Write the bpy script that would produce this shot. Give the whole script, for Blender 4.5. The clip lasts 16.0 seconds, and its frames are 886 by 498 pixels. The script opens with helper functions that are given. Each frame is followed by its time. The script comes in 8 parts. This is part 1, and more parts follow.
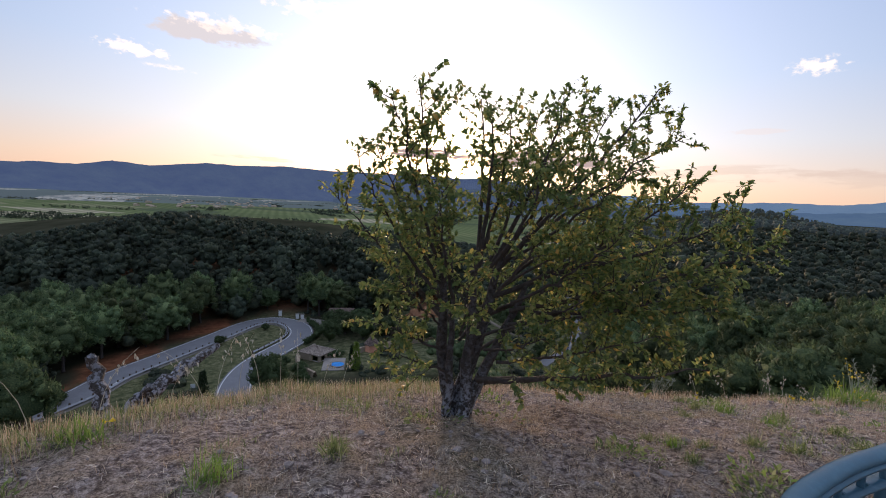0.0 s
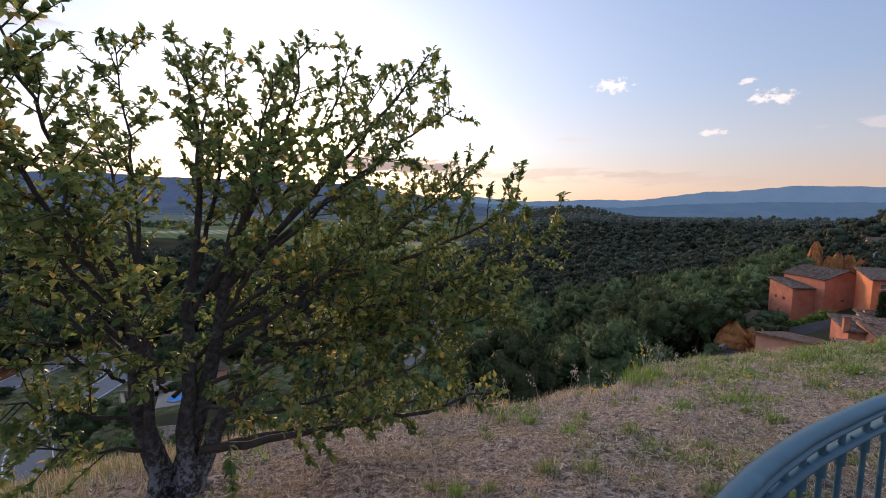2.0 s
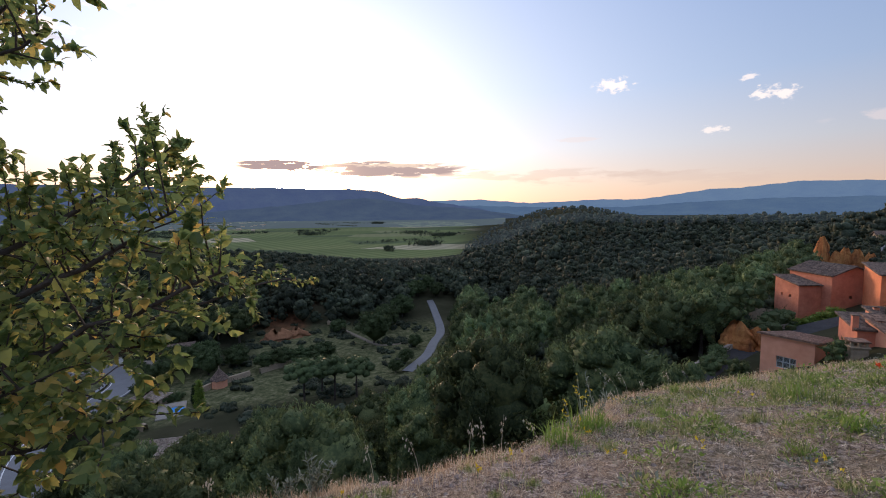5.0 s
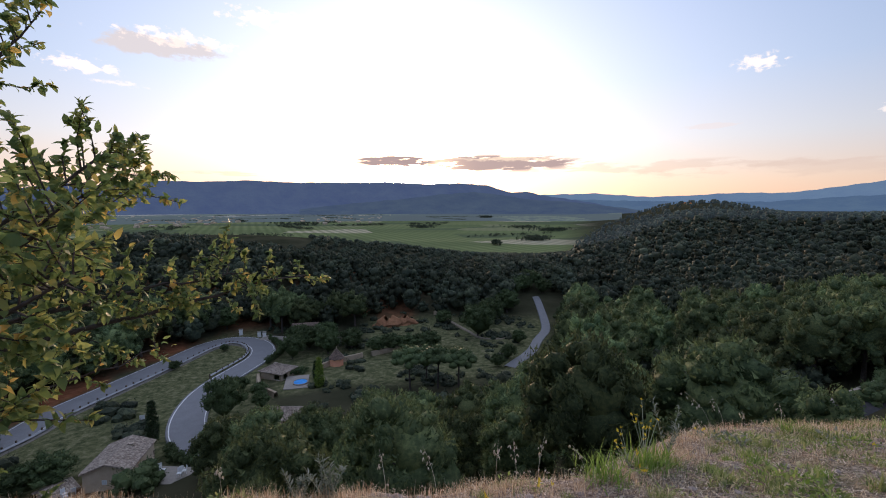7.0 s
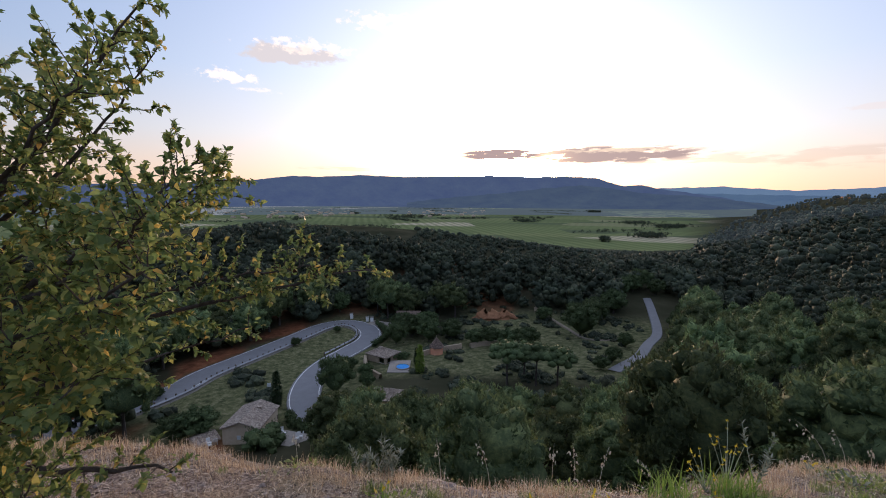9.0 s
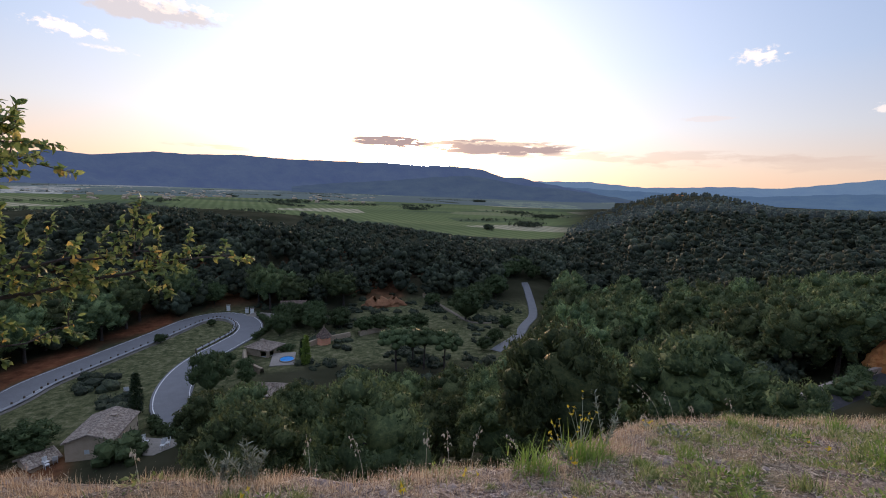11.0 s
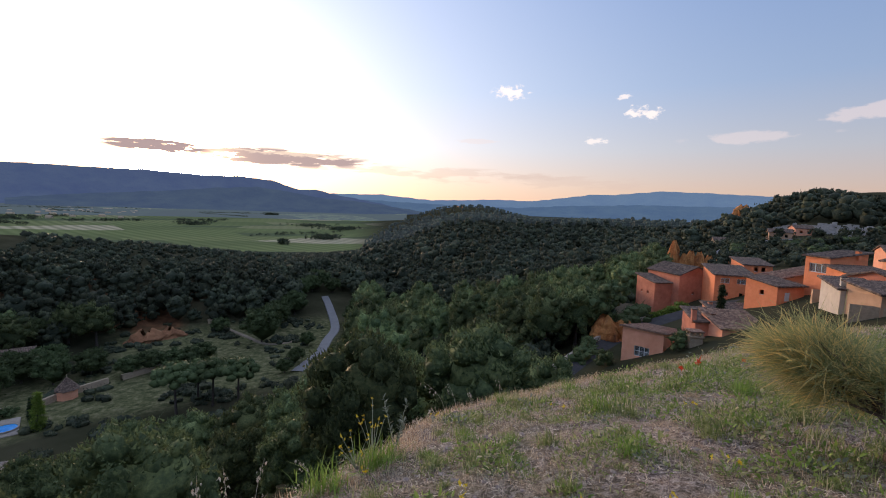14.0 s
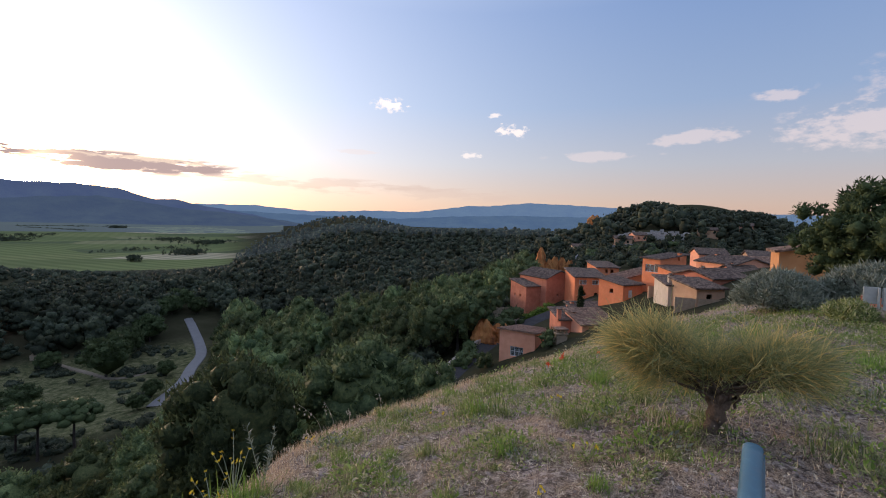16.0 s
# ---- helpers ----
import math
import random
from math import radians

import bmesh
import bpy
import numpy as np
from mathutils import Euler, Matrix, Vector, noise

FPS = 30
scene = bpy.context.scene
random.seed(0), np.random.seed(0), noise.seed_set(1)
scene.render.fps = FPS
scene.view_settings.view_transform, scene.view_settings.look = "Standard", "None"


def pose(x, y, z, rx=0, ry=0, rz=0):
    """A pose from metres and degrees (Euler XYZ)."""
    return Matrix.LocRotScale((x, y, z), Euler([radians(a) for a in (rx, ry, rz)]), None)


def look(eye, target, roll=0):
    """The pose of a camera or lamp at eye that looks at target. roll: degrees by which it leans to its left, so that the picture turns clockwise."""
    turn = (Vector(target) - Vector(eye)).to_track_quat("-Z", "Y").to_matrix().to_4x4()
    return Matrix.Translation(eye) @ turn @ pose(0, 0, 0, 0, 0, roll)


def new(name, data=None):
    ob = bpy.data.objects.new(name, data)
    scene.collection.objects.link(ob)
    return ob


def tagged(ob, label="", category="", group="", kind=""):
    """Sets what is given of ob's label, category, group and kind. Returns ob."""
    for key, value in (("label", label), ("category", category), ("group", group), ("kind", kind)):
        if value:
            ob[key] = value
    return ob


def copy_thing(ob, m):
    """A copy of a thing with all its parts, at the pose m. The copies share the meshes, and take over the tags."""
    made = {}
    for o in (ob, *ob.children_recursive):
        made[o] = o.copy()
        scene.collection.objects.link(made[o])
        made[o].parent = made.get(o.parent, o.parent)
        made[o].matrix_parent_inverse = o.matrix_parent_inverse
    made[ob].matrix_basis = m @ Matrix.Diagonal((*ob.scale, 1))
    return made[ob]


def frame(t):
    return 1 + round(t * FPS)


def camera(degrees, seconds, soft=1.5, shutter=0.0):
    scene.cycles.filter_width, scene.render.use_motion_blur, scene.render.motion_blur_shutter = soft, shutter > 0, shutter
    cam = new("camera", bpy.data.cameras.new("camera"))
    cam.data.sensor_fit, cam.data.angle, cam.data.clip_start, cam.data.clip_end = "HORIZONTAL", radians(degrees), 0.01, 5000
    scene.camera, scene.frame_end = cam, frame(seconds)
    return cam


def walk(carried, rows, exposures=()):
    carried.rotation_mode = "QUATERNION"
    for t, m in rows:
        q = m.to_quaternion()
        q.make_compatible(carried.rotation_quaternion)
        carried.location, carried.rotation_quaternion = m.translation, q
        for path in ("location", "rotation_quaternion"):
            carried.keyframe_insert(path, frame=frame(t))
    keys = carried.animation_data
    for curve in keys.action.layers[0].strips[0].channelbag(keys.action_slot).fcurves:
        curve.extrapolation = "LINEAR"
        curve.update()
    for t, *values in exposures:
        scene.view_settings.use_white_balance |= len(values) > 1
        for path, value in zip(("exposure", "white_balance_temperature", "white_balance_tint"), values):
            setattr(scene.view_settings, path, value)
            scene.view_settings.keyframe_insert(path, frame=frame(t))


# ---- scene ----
# The camera and its walk.
cam = camera(90.26, 16.0, soft=1.0)
PATH = [
    (0, pose(-0.000, -0.000, 1.600, 83.71, -2.84, 0.00)),
    (0.5, pose(0.239, 0.179, 1.583, 83.85, -2.99, -2.63)),
    (1, pose(0.462, 0.353, 1.564, 84.37, -2.71, -8.94)),
    (1.5, pose(0.659, 0.610, 1.559, 84.70, -2.27, -14.97)),
    (2, pose(0.901, 0.793, 1.549, 84.81, -0.99, -18.42)),
    (2.5, pose(1.232, 0.952, 1.566, 84.69, -0.69, -18.61)),
    (3, pose(1.537, 1.155, 1.545, 84.68, -0.29, -19.44)),
    (3.5, pose(1.837, 1.350, 1.556, 85.08, 0.13, -20.19)),
    (5.8, pose(3.134, 1.723, 1.575, 85.38, 0.90, -12.29)),
    (6, pose(3.242, 1.735, 1.579, 85.43, 0.68, -9.70)),
    (6.5, pose(3.361, 1.804, 1.579, 85.09, 0.41, -6.84)),
    (7, pose(3.422, 1.865, 1.583, 84.53, 0.05, -3.98)),
    (7.5, pose(3.569, 1.848, 1.608, 84.16, 0.31, 3.99)),
    (8, pose(3.706, 1.811, 1.625, 84.12, 0.29, 9.53)),
    (8.2, pose(3.728, 1.806, 1.632, 84.02, 0.20, 11.36)),
    (10.5, pose(3.811, 1.881, 1.633, 82.86, -1.83, -0.82)),
    (11, pose(3.875, 1.938, 1.600, 82.34, -2.18, -4.78)),
    (11.5, pose(3.894, 1.938, 1.586, 82.22, -2.99, -9.82)),
    (12, pose(3.905, 1.910, 1.608, 82.47, -3.34, -14.81)),
    (12.5, pose(3.883, 1.842, 1.650, 82.91, -3.33, -19.54)),
    (13, pose(3.958, 1.894, 1.614, 83.54, -2.90, -23.48)),
    (13.5, pose(4.004, 1.906, 1.605, 84.25, -2.36, -27.27)),
    (14, pose(4.032, 1.906, 1.603, 84.86, -2.00, -30.67)),
    (14.5, pose(4.057, 1.910, 1.608, 85.30, -1.71, -34.16)),
    (15, pose(4.097, 1.923, 1.591, 85.81, -1.48, -37.69)),
    (15.5, pose(4.135, 1.930, 1.584, 86.28, -1.42, -41.11)),
    (16, pose(4.175, 1.942, 1.577, 86.75, -1.64, -45.85)),
]
walk(cam, PATH, exposures=[(0.0, -0.05, 6550, 14), (16.0, -0.05, 6550, 14)])

# ---- world, sun, exposure ----
SUN_AZ, SUN_EL = 0.0, 3.4          # degrees: straight along +y, just over the ridge
sun_dir = Vector((-math.sin(radians(SUN_AZ)) * math.cos(radians(SUN_EL)), math.cos(radians(SUN_AZ)) * math.cos(radians(SUN_EL)), math.sin(radians(SUN_EL))))


def node(tree, kind, inputs=None, **props):
    """A shader node, with its inputs linked or set by name or number."""
    n = tree.nodes.new(kind)
    for key, value in props.items():
        setattr(n, key, value)
    for key, value in (inputs or {}).items():
        if isinstance(value, bpy.types.NodeSocket):
            tree.links.new(value, n.inputs[key])
        else:
            n.inputs[key].default_value = value
    return n


def ramp(tree, fac, stops, interpolation="LINEAR"):
    n = node(tree, "ShaderNodeValToRGB", {0: fac})
    n.color_ramp.interpolation = interpolation
    while len(n.color_ramp.elements) < len(stops):
        n.color_ramp.elements.new(0.5)
    for e, (p, c) in zip(n.color_ramp.elements, stops):
        e.position, e.color = p, (*c, 1) if len(c) == 3 else c
    return n.outputs[0]


def mth(tree, op, a, b=0.0, c=0.0):
    return node(tree, "ShaderNodeMath", {0: a, 1: b, 2: c}, operation=op).outputs[0]


def mixc(tree, fac, a, b, blend="MIX"):
    n = node(tree, "ShaderNodeMix", {0: fac, 6: a, 7: b}, data_type="RGBA", blend_type=blend)
    return n.outputs[2]


def col(r, g, b):
    return (r, g, b, 1.0)


# clouds: azimuth and height in degrees, half width, half height, how broken, how thick, kind
CLOUDS = [(-38.8, 14.5, 2.9, 1.15, 0.42, 0.95, "white"), (-54.4, 11.9, 3.4, 1.5, 0.50, 0.8, "white"), (-52.0, 13.7, 1.6, 0.7, 0.48, 0.7, "white"), (-48.9, 8.75, 2.2, 0.9, 0.48, 0.6, "white"), (-35.2, 8.7, 5.0, 0.40, 0.42, 0.5, "pale"),
          (28.0, 16.6, 8.0, 1.7, 0.40, 0.85, "grey"), (26.0, 17.5, 8.5, 1.5, 0.47, 0.9, "white"), (34.6, 13.7, 4.6, 1.1, 0.44, 0.95, "white"), (17.5, 20.7, 6.5, 1.9, 0.47, 0.85, "white"), (31.5, 12.4, 3.0, 0.5, 0.46, 0.6, "white"),
          (2.2, 5.75, 6.6, 1.0, 0.31, 1.0, "dusk"), (-9.5, 5.5, 14.5, 1.35, 0.335, 0.97, "dusk"), (-11.0, 6.0, 11.0, 0.5, 0.42, 0.8, "gilt"), (-30.0, 4.6, 22.0, 0.9, 0.42, 0.5, "streak"), (-45.0, 3.9, 22.0, 1.2, 0.44, 0.4, "streak"), (21.0, 3.9, 8.0, 0.40, 0.42, 0.5, "streak"),
          (-75.0, 10.4, 8.0, 1.6, 0.44, 0.6, "pale"), (-83.3, 13.9, 4.0, 1.1, 0.44, 0.6, "pale"), (-90.0, 10.4, 11.0, 3.0, 0.42, 0.65, "pale"), (-66.0, 8.6, 9.0, 0.9, 0.42, 0.5, "pale"), (-100.0, 14.0, 14.0, 5.0, 0.45, 0.5, "pale")]


def noise_tex_world(t, vector, scale, detail):
    return node(t, "ShaderNodeTexNoise", {"Vector": vector, "Scale": scale, "Detail": detail, "Roughness": 0.62}).outputs["Fac"]


def make_world():
    world = bpy.data.worlds.new("evening_sky")
    scene.world = world
    world.use_nodes = True
    t = world.node_tree
    t.nodes.clear()
    coord = node(t, "ShaderNodeTexCoord").outputs["Generated"]
    direction = node(t, "ShaderNodeVectorMath", {0: coord}, operation="NORMALIZE").outputs[0]
    sky = node(t, "ShaderNodeTexSky", sky_type="NISHITA", sun_disc=False, sun_elevation=radians(SUN_EL), sun_rotation=radians(-SUN_AZ), altitude=300, air_density=1.0, dust_density=1.2, ozone_density=1.6)
    # the bright evening air round the sun
    cosine = node(t, "ShaderNodeVectorMath", {0: direction, 1: sun_dir}, operation="DOT_PRODUCT").outputs["Value"]
    c = mth(t, "MAXIMUM", cosine, 0.0)
    wide, half, mid, core = mth(t, "POWER", c, 2.6), mth(t, "POWER", c, 9.0), mth(t, "POWER", c, 30.0), mth(t, "POWER", c, 480.0)
    height = node(t, "ShaderNodeSeparateXYZ", {0: direction}).outputs["Z"]
    # the zenith, out of view, is raised above the lower sky as fill light
    base = ramp(t, height, [(0.0, (0.88, 0.56, 0.43)), (0.05, (0.86, 0.62, 0.51)), (0.13, (0.66, 0.66, 0.70)), (0.25, (0.42, 0.56, 0.78)), (0.42, (0.30, 0.46, 0.76)), (0.6, (0.62, 0.74, 0.96)), (1.0, (0.88, 0.98, 1.16))])
    glow = node(t, "ShaderNodeVectorMath", {0: base, 1: (0.66, 0.68, 0.74)}, operation="MULTIPLY").outputs[0]
    low = ramp(t, height, [(0.0, (1.0, 0.66, 0.42)), (0.06, (1.0, 0.80, 0.62)), (0.14, (1.0, 0.96, 0.92)), (0.24, (1.0, 1.0, 1.0))])
    for power, tint in ((wide, (0.44, 0.45, 0.48)), (half, (0.40, 0.37, 0.33)), (mid, (1.0, 0.9, 0.75)), (core, (130.0, 95.0, 58.0))):
        warm = node(t, "ShaderNodeVectorMath", {0: low, 1: tint}, operation="MULTIPLY").outputs[0]
        part_ = node(t, "ShaderNodeVectorMath", {0: warm}, operation="SCALE")
        t.links.new(power, part_.inputs["Scale"])
        glow = node(t, "ShaderNodeVectorMath", {0: glow, 1: part_.outputs[0]}, operation="ADD").outputs[0]
    # thin evening clouds: each an oval of the sky, broken up by noise
    small, broad = noise_tex_world(t, node(t, "ShaderNodeMapping", {"Vector": direction, "Scale": (1.0, 1.0, 1.7)}).outputs[0], 44.0, 8.0), noise_tex_world(t, node(t, "ShaderNodeMapping", {"Vector": direction, "Scale": (1.0, 1.0, 2.2)}).outputs[0], 17.0, 7.0)
    streaks = noise_tex_world(t, node(t, "ShaderNodeMapping", {"Vector": direction, "Scale": (1.0, 1.0, 6.0)}).outputs[0], 12.0, 7.0)
    ragged = noise_tex_world(t, node(t, "ShaderNodeMapping", {"Vector": direction, "Scale": (1.0, 1.0, 4.5)}).outputs[0], 26.0, 8.0)
    streaky = noise_tex_world(t, node(t, "ShaderNodeMapping", {"Vector": direction, "Scale": (1.0, 1.0, 7.0)}).outputs[0], 18.0, 9.0)
    veil = 1.0
    for az, el, wide_, high, cut, thick, kind in CLOUDS:
        ca, sa, ce, se = math.cos(radians(az)), math.sin(radians(az)), math.cos(radians(el)), math.sin(radians(el))
        centre, right, up = (-sa * ce, ca * ce, se), (ca, sa, 0.0), (sa * se, -ca * se, ce)
        dots = [node(t, "ShaderNodeVectorMath", {0: direction, 1: q}, operation="DOT_PRODUCT").outputs["Value"] for q in (right, up, centre)]
        u = mth(t, "DIVIDE", dots[0], math.tan(radians(wide_)))
        v = mth(t, "DIVIDE", dots[1], math.tan(radians(high)))
        r = mth(t, "SQRT", mth(t, "ADD", mth(t, "MULTIPLY", u, u), mth(t, "MULTIPLY", v, v)))
        edge = mth(t, "SUBTRACT", 1.0, r)
        body = mth(t, "ADD", mth(t, "MULTIPLY", edge, 0.34), mth(t, "SUBTRACT", {"white": small, "pale": broad, "streak": streaks, "dusk": streaky, "grey": broad, "gilt": ragged}[kind], cut + 0.17))
        soft = node(t, "ShaderNodeMapRange", {"Value": body, "From Min": 0.0, "From Max": 0.16, "To Max": thick}, interpolation_type="SMOOTHSTEP").outputs[0]
        front = node(t, "ShaderNodeMapRange", {"Value": dots[2], "From Min": 0.0, "From Max": 0.3}).outputs[0]
        inside = node(t, "ShaderNodeMapRange", {"Value": edge, "From Min": 0.0, "From Max": 0.35}).outputs[0]
        fac = mth(t, "MULTIPLY", mth(t, "MULTIPLY", soft, front), inside)
        tint = {"white": col(1.15, 1.0, 0.92), "dusk": col(0.50, 0.38, 0.37), "grey": col(0.80, 0.73, 0.72), "gilt": col(1.05, 0.84, 0.66), "streak": col(0.62, 0.47, 0.45), "pale": col(0.80, 0.68, 0.68)}[kind]
        glow = mixc(t, fac, glow, tint)
        if kind in ("dusk", "grey"):
            veil = mth(t, "MULTIPLY", veil, mth(t, "SUBTRACT", 1.0, fac))
    first = node(t, "ShaderNodeBackground", {0: sky.outputs[0], 1: mth(t, "MULTIPLY", veil, 0.05)}).outputs[0]
    second = node(t, "ShaderNodeBackground", {0: glow, 1: 1.0}).outputs[0]
    both = node(t, "ShaderNodeAddShader", {0: first, 1: second}).outputs[0]
    node(t, "ShaderNodeOutputWorld", {0: both})


make_world()
lamp = bpy.data.lights.new("sun", "SUN")
lamp.energy, lamp.angle, lamp.color = 3.2, radians(12), (1.0, 0.70, 0.46)
sun = new("sun", lamp)
sun.matrix_world = look(sun_dir * 100, (0, 0, 0))

# ---- the lie of the land ----
EDGE_X = [-60, -20, -8, -3, -2.3, -1.5, 0, 3.4, 5, 6, 7.2, 9.2, 11, 14, 20, 24, 40, 70, 120]
EDGE_Y = [-45, -10, 0.6, 2.35, 3.0, 4.25, 5.0, 5.0, 5.25, 5.9, 7.05, 6.9, 6.6, 6.0, 4.5, 2.5, -10, -40, -90]


def gauss(x, y, cx, cy, sx, sy=None, turn=0.0):
    c, s = math.cos(radians(turn)), math.sin(radians(turn))
    u, v = (x - cx) * c + (y - cy) * s, -(x - cx) * s + (y - cy) * c
    return np.exp(-0.5 * ((u / sx) ** 2 + (v / (sy or sx)) ** 2))


def smooth(a, b, v):
    u = np.clip((v - a) / (b - a), 0, 1)
    return u * u * (3 - 2 * u)


def waves(x, y, size, seed):
    """Cheap soft noise, about -1 to 1."""
    r = np.random.RandomState(seed)
    out = 0
    for k in range(6):
        a, ph = r.uniform(0, 6.28), r.uniform(0, 6.28)
        f = 6.28 / size * r.uniform(0.6, 1.7)
        out = out + np.sin((x * math.cos(a) + y * math.sin(a)) * f + ph + 0.8 * np.sin((x * math.sin(a) - y * math.cos(a)) * f * 0.7 + k))
    return out / 3.2


def valley(x, y):
    """Height of the land away from the hilltop."""
    dx, dy = x - 4, y - 2
    d, az = np.hypot(dx, dy), np.degrees(np.arctan2(-dx, dy))
    z = -33 - 25 * smooth(260, 620, d)
    right = smooth(-20, -34, az)
    rise = -35 + 24 * smooth(130, 560, d) - 22 * smooth(700, 1500, d)
    z = z * (1 - right) + rise * right
    z = z + (17 * gauss(x, y, -150, 225, 120, 62, -22) + 9 * gauss(x, y, -40, 245, 70, 45)) * smooth(122, 165, d)
    z = z + 29 * gauss(x, y, 560, 862, 105, 80, -30)
    # the village spur, the cliff terrace and the wooded hill behind
    z = z + 25.1 * gauss(x, y, 95, 0, 45) + 11.0 * gauss(x, y, 50, -5, 28) + 6.2 * gauss(x, y, 140, 60, 35)
    z = z + 41 * gauss(x, y, 350, 96, 120, 55, 14) + 2.8 * gauss(x, y, 235, 70, 60) + 7.4 * gauss(x, y, 180, 75, 40)
    z = z + waves(x, y, 160, 3) * 2.0 * smooth(150, 400, d) * smooth(3000, 700, d) * right
    return z


def land(x, y):
    x, y = np.asarray(x, float), np.asarray(y, float)
    edge = np.interp(x, EDGE_X, EDGE_Y) + 0.12 * waves(x, y, 1.7, 5)
    over = np.maximum(y - edge, 0)
    top = -0.18 * np.maximum(np.minimum(y, edge) - 2.5, 0) ** 1.3
    top = top + (0.03 * waves(x, y, 1.3, 7) + 0.012 * waves(x, y, 0.4, 8)) * smooth(-3, 1, y)
    out = valley(x, y)
    k = np.exp(-(over / 22) ** 1.15)
    k = np.where(over > 0, k, 1.0)
    return out + (top - out) * k


def ground_at(x, y):
    return float(land(np.array([x]), np.array([y]))[0])


# valley and plain are scaled up about this camera point, keeping its view unchanged
CAMERA_SPOT = np.array([3.95, 1.92, 1.6])


def camera_stretch(p):
    """Scale factor away from the camera point, fitted to its view: 1 on the hilltop and in the village, 1.5 in the
    valley.
    """
    dx, dy = p[:, 0] - CAMERA_SPOT[0], p[:, 1] - CAMERA_SPOT[1]
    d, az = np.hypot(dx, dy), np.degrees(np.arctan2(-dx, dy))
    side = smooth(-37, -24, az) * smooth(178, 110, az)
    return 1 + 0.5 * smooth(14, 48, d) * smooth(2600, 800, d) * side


# ---- materials ----
def material(name):
    m = bpy.data.materials.new(name)
    m.use_nodes = True
    t = m.node_tree
    t.nodes.clear()
    return m, t


def finish(t, shader, displacement=None):
    node(t, "ShaderNodeOutputMaterial", {0: shader})


def noise_tex(t, scale, detail=4.0, rough=0.55, vector=None, distortion=0.0):
    ins = {"Scale": scale, "Detail": detail, "Roughness": rough, "Distortion": distortion}
    if vector is not None:
        ins["Vector"] = vector
    return node(t, "ShaderNodeTexNoise", ins).outputs["Fac"]


def position(t):
    return node(t, "ShaderNodeNewGeometry").outputs["Position"]


def island(t):
    return node(t, "ShaderNodeNewGeometry").outputs["Random Per Island"]


def bump(t, height, strength=0.4, distance=0.02):
    return node(t, "ShaderNodeBump", {"Height": height, "Strength": strength, "Distance": distance}).outputs[0]


def principled(t, base, rough=0.8, metal=0.0, normal=None, spec=0.3):
    ins = {"Base Color": base, "Roughness": rough, "Metallic": metal, "Specular IOR Level": spec}
    if normal is not None:
        ins["Normal"] = normal
    return node(t, "ShaderNodeBsdfPrincipled", ins).outputs[0]


def plain(name, a, b, scale=8.0, rough=0.8, metal=0.0, bumps=0.2, distance=0.01, spec=0.3):
    """A surface whose colour drifts between a and b at two scales, with a fine relief."""
    m, t = material(name)
    p = position(t)
    fine = noise_tex(t, scale, 6, 0.65, p)
    wide = noise_tex(t, scale * 0.13, 3, 0.5, p)
    fac = mth(t, "ADD", mth(t, "MULTIPLY", fine, 0.6), mth(t, "MULTIPLY", wide, 0.4))
    c = ramp(t, fac, [(0.3, a), (0.7, b)])
    finish(t, principled(t, c, rough, metal, bump(t, fine, bumps, distance), spec))
    return m


def leafy(name, stops, translucent=0.35, per_object=0.5, rough=0.55, mottle=0.0, tone=False, air=None):
    """Leaves: colour varies leaf by leaf and plant by plant; light comes through. air: haze painted in as an even glow.
    """
    m, t = material(name)
    v = island(t)
    if mottle:
        n = noise_tex(t, mottle, 5, 0.7, position(t))
        v = mth(t, "ADD", mth(t, "MULTIPLY", v, 0.42), mth(t, "MULTIPLY_ADD", n, 1.7, -0.56))
    c = ramp(t, v, stops)
    ob = node(t, "ShaderNodeAttribute", attribute_name="tone").outputs["Fac"] if tone else node(t, "ShaderNodeObjectInfo").outputs["Random"]
    c = node(t, "ShaderNodeHueSaturation", {"Hue": mth(t, "MULTIPLY_ADD", ob, 0.03 * per_object, 0.5 - 0.015 * per_object), "Value": mth(t, "MULTIPLY_ADD", ob, 0.7 * per_object, 1 - 0.35 * per_object), "Color": c}).outputs[0]
    a = principled(t, c, rough, 0.0, bump(t, n, 0.8, 0.3 / mottle) if mottle else None, 0.06 if mottle else 0.25)
    b = node(t, "ShaderNodeBsdfTranslucent", {0: c}).outputs[0]
    both = node(t, "ShaderNodeMixShader", {0: translucent, 1: a, 2: b}).outputs[0]
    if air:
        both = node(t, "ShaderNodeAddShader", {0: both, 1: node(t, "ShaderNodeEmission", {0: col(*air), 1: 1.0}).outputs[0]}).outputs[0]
    finish(t, both)
    return m


PINE = leafy("pine_needles", [(0.0, (0.032, 0.054, 0.030)), (0.5, (0.110, 0.150, 0.070)), (1.0, (0.26, 0.305, 0.125))], 0.25, 1.2, 0.6, 4.0)
OAK = leafy("oak_leaves", [(0.0, (0.045, 0.068, 0.036)), (0.5, (0.075, 0.105, 0.048)), (1.0, (0.115, 0.145, 0.062))], 0.15, 0.6, 0.6, 3.5)
# greens shifted towards blue in the base colour, standing in for haze
HAZE_TINT_LEAF = leafy("haze_tint_leaves", [(0.0, (0.026, 0.036, 0.028)), (0.5, (0.056, 0.070, 0.048)), (1.0, (0.122, 0.134, 0.076))], 0.15, 1.0, 0.6, 1.0, True)
# the same leaves with distance haze painted in as a faint bluish glow
HAZE_GLOW_LEAF = leafy("haze_glow_knoll_leaves", [(0.0, (0.026, 0.036, 0.028)), (0.5, (0.056, 0.070, 0.048)), (1.0, (0.122, 0.134, 0.076))], 0.15, 1.0, 0.6, 1.0, True, (0.013, 0.018, 0.024))
